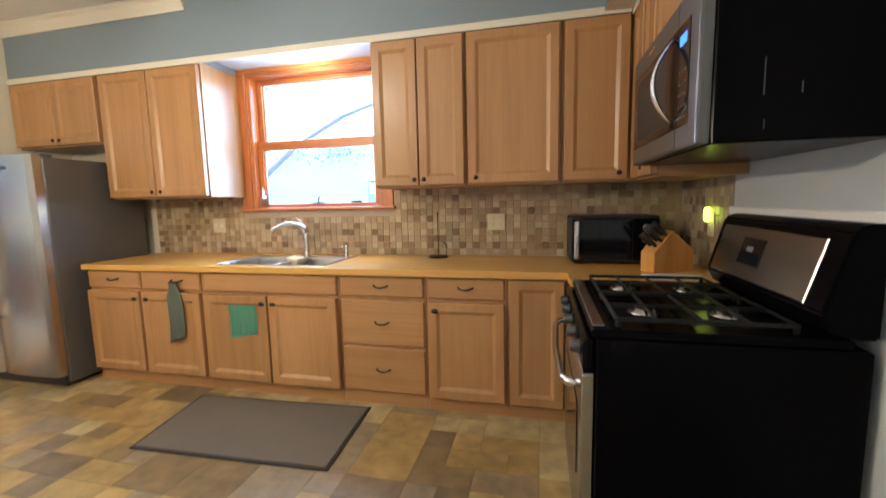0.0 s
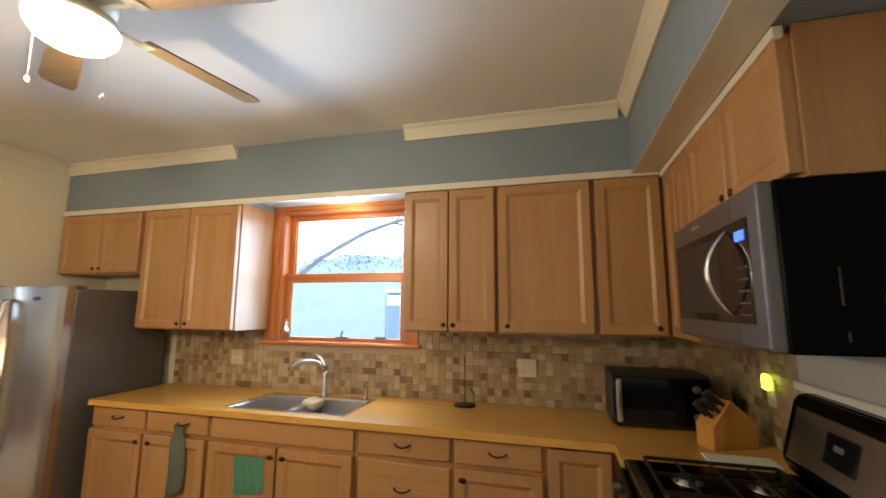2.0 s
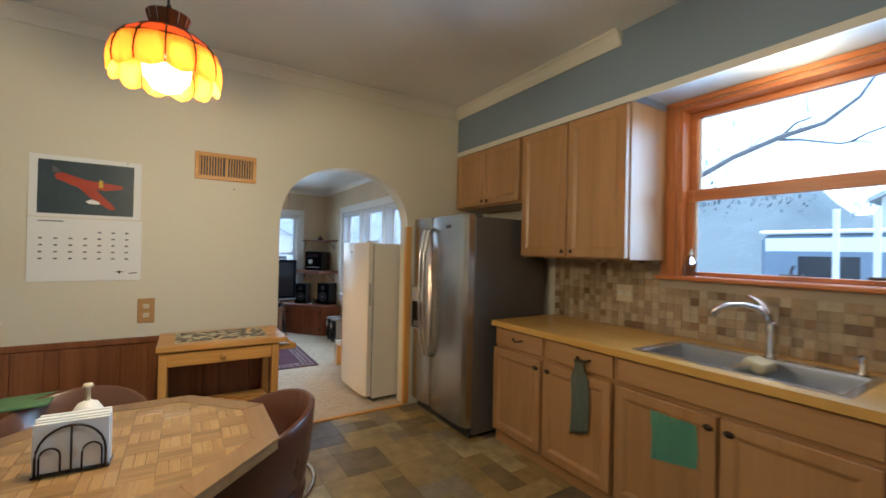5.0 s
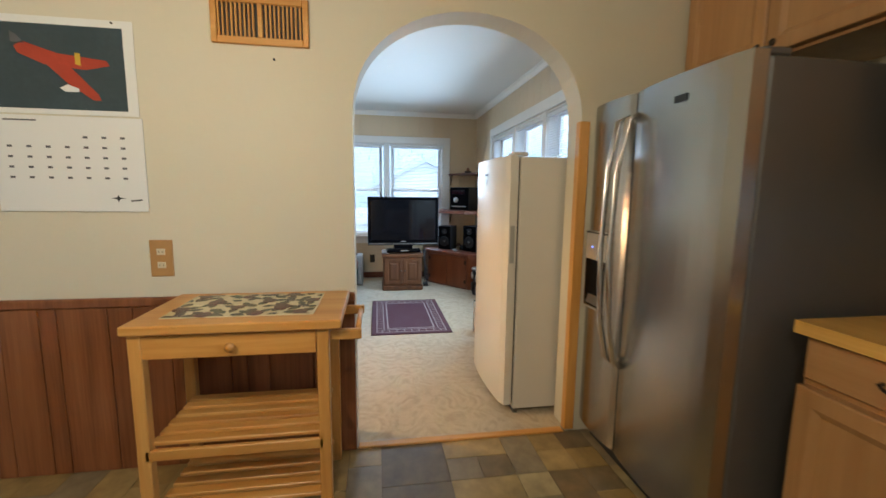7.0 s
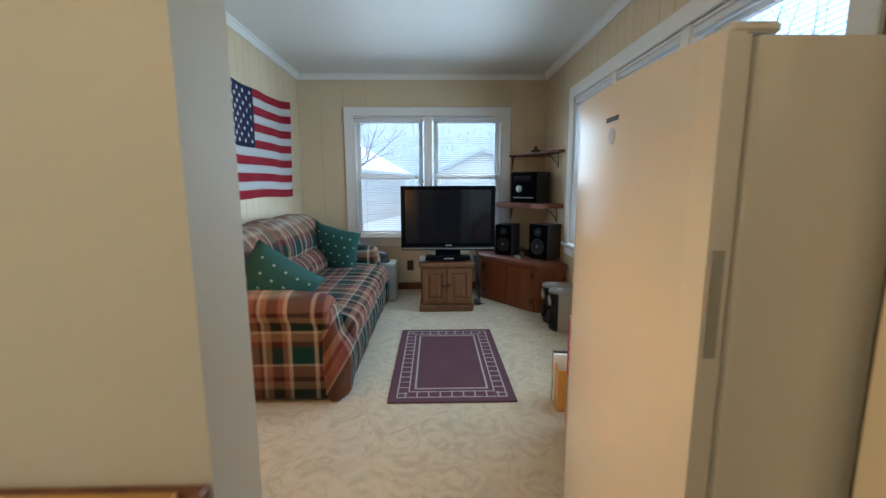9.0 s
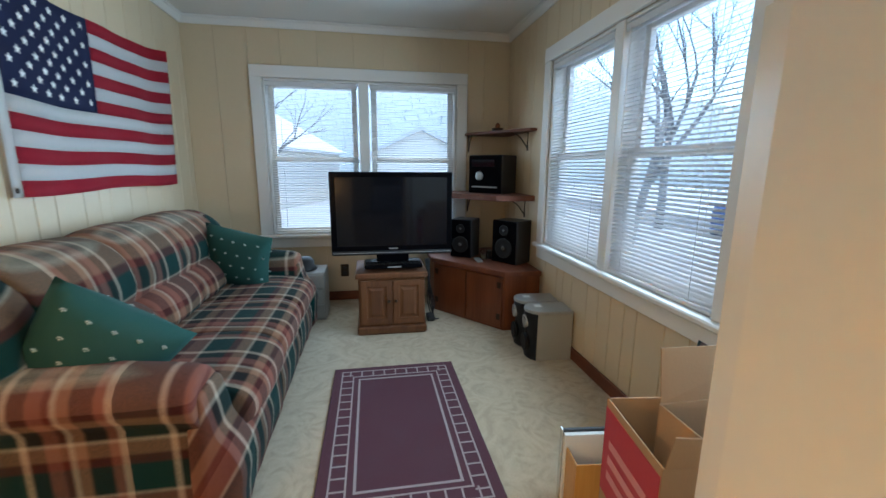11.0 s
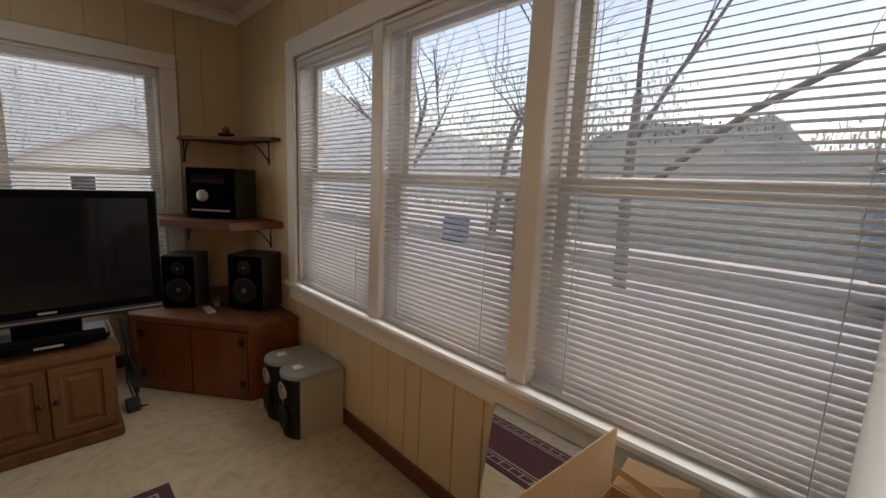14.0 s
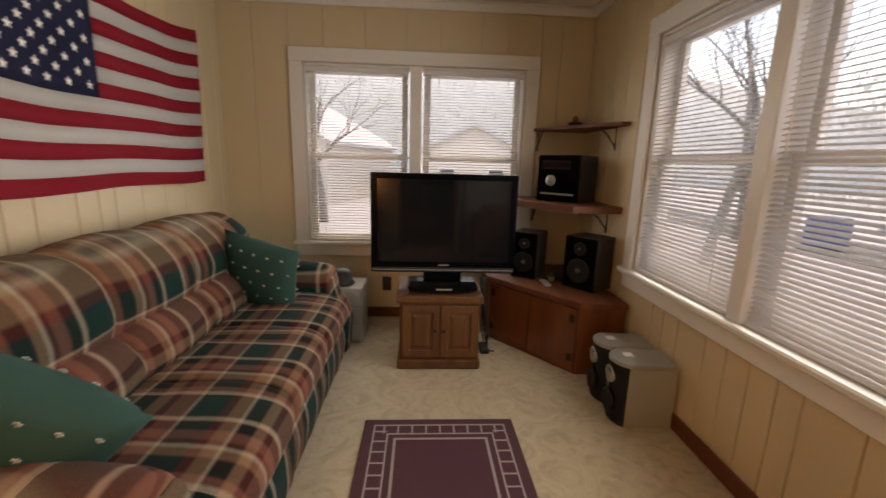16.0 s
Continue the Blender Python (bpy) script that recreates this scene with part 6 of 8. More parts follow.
arm(SX1 - 0.20, SX1)
arm(SX0 + 0.20, SX0)
for x in (SX0 + 0.12, SX1 - 0.12):
    for y in (-3.1, -2.32):
        lathe("foot", [(0.02, 0.008), (0.03, 0.06)], (x, y, 0), CHERRY, sofa, 10)


def pillow(at, size, turn, tip, roll, label):
    root = thing("throw_pillow", at, label, "pillow", "teal throw pillows", turn=0)
    root.matrix_basis = pose(*at, 0, 0, turn) @ pose(0, 0, 0, tip) @ pose(0, 0, size / 2, 0, roll, 0) @ pose(0, 0, -size / 2)
    bm = bmesh.new()
    n = 14
    grid = {}
    for s in (1, -1):
        for i in range(n + 1):
            for j in range(n + 1):
                u, v = 2 * i / n - 1, 2 * j / n - 1
                edge = i in (0, n) or j in (0, n)
                if s == -1 and edge:
                    grid[s, i, j] = grid[1, i, j]
                    continue
                pin = 1 - 0.10 * (1 - abs(u * v)) * (max(abs(u), abs(v)) ** 4)
                th = 0.105 * ((1 - u ** 2) * (1 - v ** 2)) ** 0.42
                grid[s, i, j] = bm.verts.new((u * size / 2 * pin, s * th, v * size / 2 * pin + size / 2))
    for s in (1, -1):
        for i in range(n):
            for j in range(n):
                f = [grid[s, i, j], grid[s, i + 1, j], grid[s, i + 1, j + 1], grid[s, i, j + 1]]
                bm.faces.new(f if s == -1 else f[::-1])
    cover = part("cover", bm, PILLOW, root, smooth=True)
    bm = bmesh.new()
    for s in (1, -1):
        for i in range(-2, 3):
            for j in range(-2, 3):
                u, v = (i + 0.5 * (j % 2)) * 0.34, j * 0.36
                if abs(u) > 0.9:
                    continue
                th = 0.105 * ((1 - u ** 2) * (1 - v ** 2)) ** 0.42
                for dx, dz in ((0, 0), (0.006, 0.006), (-0.006, 0.006), (0, 0.009)):
                    add_box(bm, (u * size / 2 - 0.0025 + dx, s * th - 0.002, v * size / 2 + size / 2 + dz - 0.0025), (u * size / 2 + 0.0025 + dx, s * th + 0.002, v * size / 2 + size / 2 + dz + 0.0025))
    tagged(part("woven_motif", bm, PILLOW_DOT, root, "small pale sprig motifs"), kind="stuff")
    return root


pillow((-3.36, -2.62, 0.44), 0.45, 76, 14, 14, "dark teal square pillow with pale sprigs leaning on the sofa arm")
pillow((-1.93, -2.68, 0.44), 0.44, 98, 16, 38, "dark teal square pillow with pale sprigs by the near sofa arm")

# ---- lamp beside the archway ----
side = thing("side_table", (-0.36, -2.50, 0.008), "small dark wooden side table by the archway", "side table")
block("tabletop", (-0.53, -2.67, 0.60), (-0.19, -2.33, 0.625), CHERRY_H, side, 0.005)
for x in (-0.51, -0.24):
    for y in (-2.65, -2.38):
        block("leg", (x, y, 0.008), (x + 0.03, y + 0.03, 0.60), CHERRY, side, 0.004)
tl = thing("table_lamp", (-0.36, -2.50, 0.626), "small lit table lamp with an amber shade", "lamp")
lathe("base", [(0.06, 0.0), (0.062, 0.012), (0.03, 0.03), (0.018, 0.06), (0.045, 0.12), (0.05, 0.17), (0.02, 0.24), (0.012, 0.30), (0.012, 0.36)], (-0.36, -2.50, 0.626), BRONZE, tl, 18)
lathe("bulb", [(0.006, 0.0), (0.012, 0.01), (0.022, 0.03), (0.022, 0.042), (0.008, 0.055)], (-0.36, -2.50, 0.99), glow("lit_lamp_bulb", (1.0, 0.75, 0.4), 6.0), tl, 12)
bm = bmesh.new()
rows = [[bm.verts.new((-0.36 + r * math.cos(2 * math.pi * i / 24), -2.50 + r * math.sin(2 * math.pi * i / 24), z)) for i in range(24)] for r, z in ((0.115, 1.075), (0.10, 1.12), (0.085, 1.165))]
for p, q in zip(rows, rows[1:]):
    for i in range(24):
        bm.faces.new((p[i], p[(i + 1) % 24], q[(i + 1) % 24], q[i]))
bmesh.ops.solidify(bm, geom=list(bm.faces), thickness=0.002)
part("shade", bm, glow("lit_lampshade", (1.0, 0.5, 0.12), 1.2), tl, smooth=True)

# ---- rug ----
rug = thing("area_rug", (-2.26, -1.63, 0.008), "plum area rug with a pale double border of blocks", "rug")
rx0, rx1, ry0, ry1 = -2.865, -1.655, -1.985, -1.235
block("rug_face", (rx0, ry0, 0.0085), (rx1, ry1, 0.019), RUG, rug, 0.004)


def rug_frame(i, w):
    bm = bmesh.new()
    a, b, c, d = rx0 + i, rx1 - i, ry0 + i, ry1 - i
    for lo, hi in (((a, c), (b, c + w)), ((a, d - w), (b, d)), ((a, c + w), (a + w, d - w)), ((b - w, c + w), (b, d - w))):
        add_box(bm, (*lo, 0.0185), (*hi, 0.0205))
    part("border_line", bm, RUG_LINE, rug)


rug_frame(0.048, 0.008)
rug_frame(0.115, 0.008)
rug_frame(0.150, 0.012)
for k in range(15):
    x = rx0 + 0.10 + k * (rx1 - rx0 - 0.20) / 14
    for y in (ry0 + 0.056, ry1 - 0.115):
        block("border_bar", (x - 0.004, y, 0.0185), (x + 0.004, y + 0.059, 0.0205), RUG_LINE, rug, 0)
for k in range(9):
    y = ry0 + 0.10 + k * (ry1 - ry0 - 0.20) / 8
    for x in (rx0 + 0.056, rx1 - 0.115):
        block("border_bar", (x, y - 0.004, 0.0185), (x + 0.059, y + 0.004, 0.0205), RUG_LINE, rug, 0)

# ---- television and its stand ----
st = thing("tv_stand", (-3.63, -1.59, 0.008), "honey oak cabinet with two panelled doors under the television", "cabinet")
block("plinth", (-3.865, -1.86, 0.008), (-3.40, -1.325, 0.075), OAK, st, 0.012)
block("body", (-3.855, -1.845, 0.076), (-3.415, -1.34, 0.455), OAK, st, 0.003)
block("top", (-3.875, -1.865, 0.456), (-3.395, -1.32, 0.50), OAK, st, 0.010, seg=2)
for a, kx in ((-1.828, -1.62), (-1.586, -1.565)):
    d = front("door", -3.414, a, 0.095, 0.236, 0.345, 'east', [(0, 0.012), (0.003, 0.015), (0.042, 0.015), (0.048, 0.006), (0.06, 0.006), (0.078, 0.013)], OAK, st)
    bm = bmesh.new()
    add_lathe(bm, [(0.005, 0), (0.006, 0.01), (0.013, 0.016), (0.01, 0.024), (0.002, 0.026)], n=10)
    bmesh.ops.transform(bm, matrix=facing(-3.398, kx, 0.28, 'east'), verts=bm.verts)
    part("door_knob", bm, BRONZE, d, smooth=True)
tv = thing("television", (-3.66, -1.57, 0.501), "large black flat-screen television on its stand", "television")
block("bezel", (-3.70, -2.05, 0.585), (-3.655, -1.085, 1.245), BLACK, tv, 0.010, seg=2)
block("screen", (-3.6545, -2.005, 0.66), (-3.652, -1.13, 1.205), GLASSY, tv, 0.0005)
block("housing", (-3.78, -1.90, 0.68), (-3.70, -1.24, 1.16), BLACK_MATT, tv, 0.03)
block("speaker_bar", (-3.655, -2.045, 0.592), (-3.648, -1.09, 0.622), BLACK_MATT, tv, 0.003)
block("trim_line", (-3.6475, -2.04, 0.604), (-3.6465, -1.095, 0.609), SILVER, tv, 0)
block("badge", (-3.6535, -1.60, 0.634), (-3.6515, -1.53, 0.644), SILVER, tv, 0)
block("stand_neck", (-3.70, -1.70, 0.525), (-3.66, -1.44, 0.59), BLACK, tv, 0.008)
block("stand_base", (-3.79, -1.80, 0.501), (-3.54, -1.34, 0.526), BLACK, tv, 0.008)
ply = thing("media_player", (-3.50, -1.57, 0.501), "slim black disc player in front of the television", "disc player")
block("case", (-3.535, -1.79, 0.5265), (-3.42, -1.36, 0.56), BLACK, ply, 0.004)
block("fascia", (-3.4195, -1.62, 0.535), (-3.4185, -1.52, 0.545), SILVER, ply, 0)
cb = thing("floor_cables", (-3.75, -1.25, 0.008), "bundle of black cables on the carpet", "cable")
random.seed(3)
for k in range(5):
    tube("cable", [(-3.95, -1.27 + 0.01 * k, 0.48), (-3.9 + 0.02 * k, -1.25, 0.3), (-3.85 + 0.01 * k, -1.26 + 0.015 * k, 0.10), (-3.78 + 0.03 * k, -1.24 + 0.02 * math.sin(k), 0.016), (-3.66, -1.27 + 0.02 * k, 0.015)], 0.005, BLACK_MATT, cb, 6)
block("power_brick", (-3.74, -1.29, 0.009), (-3.62, -1.23, 0.05), BLACK_MATT, cb, 0.006)

# ---- corner cabinet, shelves and sound boxes ----
cc = thing("corner_cabinet", (-3.9, -0.8, 0.008), "low red-stained pine corner cabinet with a lighter top", "cabinet")
out = [(LW + 0.03, LN - 0.035), (LW + 0.03, -1.19), (-3.94, -1.19), (-3.34, -0.72), (-3.34, LN - 0.035)]
prism("body", out, 0.008, 0.455, CHERRY, cc, 0.003)
c = Vector((-3.95, -0.75))
prism("top", [(LW + 0.03, LN - 0.034), (LW + 0.03, -1.215), (-3.93, -1.215), (-3.315, -0.735), (-3.315, LN - 0.034)], 0.456, 0.492, CHERRY_H, cc, 0.005)
d = Vector((-3.34, -0.72)) - Vector((-3.94, -1.19))
L0 = d.length
d.normalize()
mm = Matrix(((d.x, 0, d.y, -3.94), (d.y, 0, -d.x, -1.19), (0, 1, 0, 0.03), (0, 0, 0, 1)))
for a, w in ((0.02, L0 / 2 - 0.025), (L0 / 2 + 0.005, L0 / 2 - 0.025)):
    bm = bmesh.new()
    add_rings(bm, mm @ Matrix.Translation((a, 0, 0)), w, 0.41, [(0, 0.012), (0.003, 0.014)], 0.001)
    dd = part("door", bm, CHERRY, cc)
    for z in (0.06, 0.32):
        bm = bmesh.new()
        add_rings(bm, mm @ Matrix.Translation((a + (0.01 if a < 0.1 else w - 0.045), z, 0.0145)), 0.035, 0.05, [(0, 0.002)], 0.0)
        part("hinge", bm, BRONZE, dd)
for nm, z, out, th in (("upper", 1.575, [(LW + 0.012, LN - 0.012), (LW + 0.012, -0.84), (-4.24, -0.84), (-3.60, -0.47), (-3.60, LN - 0.012)], 0.022), ("lower", 1.015, [(LW + 0.012, LN - 0.012), (LW + 0.012, -1.03), (-3.98, -1.03), (-3.58, -0.74), (-3.58, LN - 0.012)], 0.045)):
    sh = thing("corner_shelf", (-4.0, -0.7, z), "dark red-stained corner shelf on the panelling", "shelf", "corner shelves")
    prism("board", out, z, z + th, CHERRY_H, sh, 0.003)
    for p0, p1 in (((LW + 0.03, -0.80), (LW + 0.16, -0.80)), ((-3.75, LN - 0.03), (-3.75, LN - 0.15))):
        tube("bracket", [(p0[0], p0[1], z - 0.15), (p0[0], p0[1], z - 0.003), (p1[0], p1[1], z - 0.003)], 0.007, BRONZE, sh, 6)
        tube("bracket_brace", [(p0[0], p0[1], z - 0.13), ((p0[0] + p1[0]) / 2, (p0[1] + p1[1]) / 2, z - 0.05), (p1[0], p1[1], z - 0.006)], 0.005, BRONZE, sh, 6)


def sound_box(name, at, turn, w, d, h, cones, label, category="speaker", silver=False):
    """A loudspeaker that faces local -y."""
    root = thing(name, at, label, category, turn=turn)
    block("cabinet", (-w / 2, -d / 2 + 0.012, 0), (w / 2, d / 2, h), BLACK_MATT, root, 0.008, seg=2)
    block("baffle", (-w / 2 + 0.004, -d / 2, 0.004), (w / 2 - 0.004, -d / 2 + 0.0115, h - 0.004), BLACK, root, 0.005)
    for x, z, r in cones:
        m = facing(x, -d / 2 - 0.0005, z, 'south')
        bm = bmesh.new()
        add_lathe(bm, [(r, 0), (r, 0.005), (r * 0.86, 0.006), (r * 0.55, 0.0015), (r * 0.28, 0.0015), (r * 0.2, 0.006), (r * 0.02, 0.008)], n=22)
        bmesh.ops.transform(bm, matrix=m, verts=bm.verts)
        cn = part("cone", bm, IRON, root, smooth=True)
        bm = bmesh.new()
        add_lathe(bm, [(r * 0.2, 0.0062), (r * 0.18, 0.0105), (r * 0.02, 0.013)], n=14)
        bmesh.ops.transform(bm, matrix=m, verts=bm.verts)
        part("dust_cap", bm, GREY_SIDE, cn, smooth=True)
    return root


sound_box("bookshelf_speaker", (-3.98, -0.90, 0.492), 55, 0.20, 0.22, 0.34, [(0, 0.12, 0.075), (0, 0.26, 0.04)], "black bookshelf speaker on the corner cabinet")
sound_box("bookshelf_speaker", (-3.68, -0.56, 0.492), 35, 0.25, 0.23, 0.36, [(0, 0.13, 0.085), (0, 0.28, 0.045)], "black bookshelf speaker turned aside on the corner cabinet")
ster = sound_box("stereo_system", (-3.98, -0.66, 1.060), 42, 0.34, 0.26, 0.33, [], "black compact stereo with a round silver dial on the shelf", "stereo")
bm = bmesh.new()
add_lathe(bm, [(0.038, 0), (0.038, 0.008), (0.03, 0.016), (0.004, 0.017)], n=20)
bmesh.ops.transform(bm, matrix=facing(-0.05, -0.131, 0.15, 'south'), verts=bm.verts)
part("volume_dial", bm, SILVER, ster, smooth=True)
block("display", (-0.13, -0.1325, 0.23), (0.10, -0.1305, 0.29), GLASSY, ster, 0)
block("disc_slot", (-0.13, -0.1325, 0.05), (0.13, -0.1305, 0.062), SILVER, ster, 0)
pl = thing("shelf_ornament", (-4.12, -0.58, 1.597), "small dark ornament on the top corner shelf", "ornament")
lathe("dish", [(0.03, 0), (0.05, 0.02), (0.055, 0.035), (0.01, 0.03)], (-4.12, -0.58, 1.598), BRONZE, pl, 14)
lathe("finial", [(0.012, 0.03), (0.025, 0.05), (0.02, 0.07), (0.004, 0.085)], (-4.12, -0.58, 1.598), CHERRY, pl, 12)
cl = thing("cabinet_clutter", (-3.80, -0.80, 0.492), "small clear jar and remote on the corner cabinet", "clutter")
lathe("jar", [(0.03, 0), (0.032, 0.07), (0.02, 0.085), (0.02, 0.095)], (-3.83, -0.76, 0.492), BOTTLE, cl, 14)
block("remote", (-3.80, -0.86, 0.4925), (-3.66, -0.81, 0.51), SILVER, cl, 0.005)
block("small_case", (-3.87, -0.73, 0.4925), (-3.80, -0.68, 0.56), BLACK_MATT, cl, 0.004)


def floor_speaker(x, turn, label):
    root = thing("floor_speaker", (x, -0.56, 0.008), label, "speaker", "silver floor speakers", turn=turn)
    block("cabinet", (-0.10, -0.10, 0), (0.10, 0.14, 0.325), SILVER_PALE, root, 0.004)
    bm = bmesh.new()
    n = 10
    rows = []
    for z, q in ((0.0, 0.9), (0.05, 1.0), (0.17, 0.75), (0.27, 1.1), (0.335, 1.0)):
        rows.append([bm.verts.new((-0.10 + 0.20 * i / n, -0.102 - 0.055 * q * math.sin(math.pi * i / n) ** 0.7, z)) for i in range(n + 1)])
    for a, b in zip(rows, rows[1:]):
        for i in range(n):
            bm.faces.new((a[i], a[i + 1], b[i + 1], b[i]))
    bmesh.ops.solidify(bm, geom=list(bm.faces), thickness=0.006)
    fr = part("front_shell", bm, BLACK_MATT, root, "black curved front", smooth=True)
    bm = bmesh.new()
    out = [(-0.102, 0.14), (-0.102, -0.10)] + [(-0.10 + 0.20 * i / n, -0.104 - 0.06 * math.sin(math.pi * i / n) ** 0.7) for i in range(n + 1)] + [(0.102, -0.10), (0.102, 0.14)]
    add_prism(bm, out, 0.326, 0.345, 0.005)
    part("top_cap", bm, SILVER, root)
    for z, r in ((0.10, 0.06), (0.25, 0.045)):
        m = facing(0, -0.158, z, 'south')
        bm = bmesh.new()
        add_lathe(bm, [(r, -0.02), (r, 0.006), (r * 0.85, 0.008), (r * 0.5, 0.0), (r * 0.2, 0.004), (r * 0.02, 0.006)], n=20)
        bmesh.ops.transform(bm, matrix=m, verts=bm.verts)
        part("woofer" if r > 0.05 else "tweeter", bm, SILVER if r < 0.05 else IRON, root, smooth=True)
    block("paper_tag", (-0.05, -0.09, 0.3455), (0.0, -0.04, 0.3465), PAPER, root, 0)


floor_speaker(-2.89, -4, "silver floor speaker with a black curved front by the wall")
floor_speaker(-3.10, -6, "silver floor speaker with a black curved front by the wall")

# ---- boxes and mirror ----
def open_box(name, at, turn, w, d, h, flaps, label, red=False, material=CARDBOARD):
    root = thing(name, at, label, "box", turn=turn)
    t = 0.005
    block("bottom", (-w / 2, -d / 2, 0), (w / 2, d / 2, t), CARD_IN, root, 0)
    for nm, lo, hi in (("side_wall", (-w / 2, -d / 2, t), (-w / 2 + t, d / 2, h)), ("side_wall", (w / 2 - t, -d / 2, t), (w / 2, d / 2, h)), ("end_wall", (-w / 2 + t, -d / 2, t), (w / 2 - t, -d / 2 + t, h)), ("end_wall", (-w / 2 + t, d / 2 - t, t), (w / 2 - t, d / 2, h))):
        block(nm, lo, hi, material, root, 0.001)
    for side, tilt, ln in flaps:
        bm = bmesh.new()
        k = w if side in 'sn' else d
        add_box(bm, (-k / 2 + 0.004, 0, -0.002), (k / 2 - 0.004, ln, 0.002), 0.001)
        for v in bm.verts:
            v.co.z += 0.012 * (v.co.y / ln) ** 2 * math.sin(v.co.x * 9)
        rot = {'s': 180, 'n': 0, 'e': -90, 'w': 90}[side]
        off = {'s': (0, -d / 2, h), 'n': (0, d / 2, h), 'e': (w / 2, 0, h), 'w': (-w / 2, 0, h)}[side]
        bmesh.ops.transform(bm, matrix=Matrix.Translation(off) @ Matrix.Rotation(radians(rot), 4, 'Z') @ Matrix.Rotation(radians(tilt), 4, 'X'), verts=bm.verts)
        part("flap", bm, material, root)
    return root


bx = open_box("cardboard_box", (-1.215, -0.85, 0.008), -8, 0.30, 0.44, 0.60, [('n', 62, 0.10), ('e', 70, 0.10)], "open brown cardboard box with a red printed panel")
block("red_print", (-0.146, -0.2218, 0.30), (0.146, -0.2203, 0.575), RED_PRINT, bx, 0)
for k in range(3):
    block("print_line", (-0.11, -0.2226, 0.46 - k * 0.05), (0.10 - 0.04 * k, -0.2219, 0.485 - k * 0.05), paint("pink_box_print", (0.6, 0.25, 0.25), 0.6), bx, 0)
inner = open_box("cardboard_box", (-1.165, -0.80, 0.42), 0, 0.17, 0.38, 0.25, [('w', 86, 0.15), ('n', 25, 0.09)], "smaller torn cardboard box standing in the larger one")
block("packing", (-0.135, -0.20, 0.006), (0.135, 0.20, 0.408), CARD_IN, bx, 0.01)
sb = open_box("cardboard_box", (-1.62, -0.92, 0.008), -6, 0.16, 0.22, 0.24, [], "small tan box holding a black folder", material=PINE)
fo = thing("folder", (-1.62, -0.94, 0.013), "black folder with a steel edge standing in a small box", "folder", turn=-6)
block("cover", (-0.055, -0.10, 0.0), (-0.04, 0.09, 0.295), BLACK_MATT, fo, 0.003)
block("spine", (-0.06, -0.104, 0.0), (-0.036, -0.0995, 0.297), STEEL_LIGHT, fo, 0.001)
block("paper_sheet", (-0.039, -0.098, 0.003), (-0.02, 0.085, 0.285), PAPER, fo, 0.001)
mr = thing("leaning_mirror", (-1.55, -0.53, 0.008), "frameless mirror leaning against the panelled wall", "mirror", turn=0)
mr.matrix_basis = pose(-1.53, -0.520, 0.008, -8.5, 0, 0)
block("backing", (-0.21, 0.002, 0.0), (0.21, 0.010, 0.60), BLACK_MATT, mr, 0.001)
block("glass", (-0.21, -0.002, 0.0), (0.21, 0.0015, 0.60), MIRROR, mr, 0.0005)

# ---- freezer ----
fz = thing("upright_freezer", (-0.195, -1.158, 0.008), "tall white upright freezer with a rounded door", "freezer", turn=0)
block("cabinet", (-0.678, 0.012, 0.03), (0.0, 0.62, 1.487), WHITE_ENAMEL, fz, 0.008, seg=2)
block("door_gasket", (-0.665, 0.004, 0.06), (-0.015, 0.0118, 1.475), GREY_SIDE, fz, 0.001)
AJAR = Matrix.Rotation(radians(1.0), 4, 'Z')


def on_door(bm, name, material, parent, label="", smooth=False):
    bmesh.ops.transform(bm, matrix=AJAR, verts=bm.verts)
    return part(name, bm, material, parent, label, smooth)


bm = bmesh.new()
n = 14
rows = []
for z in (0.055, 1.492):
    r = [bm.verts.new((-0.684 + 0.684 * i / n, -0.045 - 0.030 * math.sin(math.pi * i / n) ** 0.55, z)) for i in range(n + 1)]
    rows.append(r + [bm.verts.new((0, 0.0, z)), bm.verts.new((-0.684, 0.0, z))])
k = n + 3
for i in range(k):
    bm.faces.new((rows[0][i], rows[0][(i + 1) % k], rows[1][(i + 1) % k], rows[1][i]))
bm.faces.new(rows[0][::-1])
bm.faces.new(rows[1])
bmesh.ops.bevel(bm, geom=[e for e in bm.edges if abs(e.verts[0].co.z - e.verts[1].co.z) < 0.01], offset=0.006, segments=2, affect='EDGES')
fd = on_door(bm, "door", WHITE_ENAMEL, fz)
bm = bmesh.new()
add_box(bm, (0.0003, -0.038, 0.90), (0.003, -0.012, 1.11), 0.001)
on_door(bm, "handle_recess", SILVER_PALE, fd)
bm = bmesh.new()
add_box(bm, (-0.40, -0.0765, 1.395), (-0.33, -0.0735, 1.407))
on_door(bm, "badge", BLACK_MATT, fd)
bm = bmesh.new()
add_lathe(bm, [(0.022, 0), (0.02, 0.002), (0.003, 0.0025)], (-0.365, -0.0745, 1.358), 16, Matrix.Rotation(radians(90), 4, 'X'))
on_door(bm, "emblem", SILVER, fd)
block("kick_plate", (-0.668, 0.02, 0.0), (-0.01, 0.045, 0.0295), GREY_SIDE, fz, 0.002)
block("hinge_cap", (-0.10, -0.03, 1.4925), (-0.01, 0.06, 1.512), WHITE_ENAMEL, fz, 0.006)

# ---- flag, shield, vent ----
flag = thing("wall_flag", (-3.18, LS + 0.02, 1.14), "stars and stripes cloth flag hung on the panelled wall", "flag")
FX0, FX1, FZ0, FZ1 = -2.395, -3.965, 1.145, 2.085


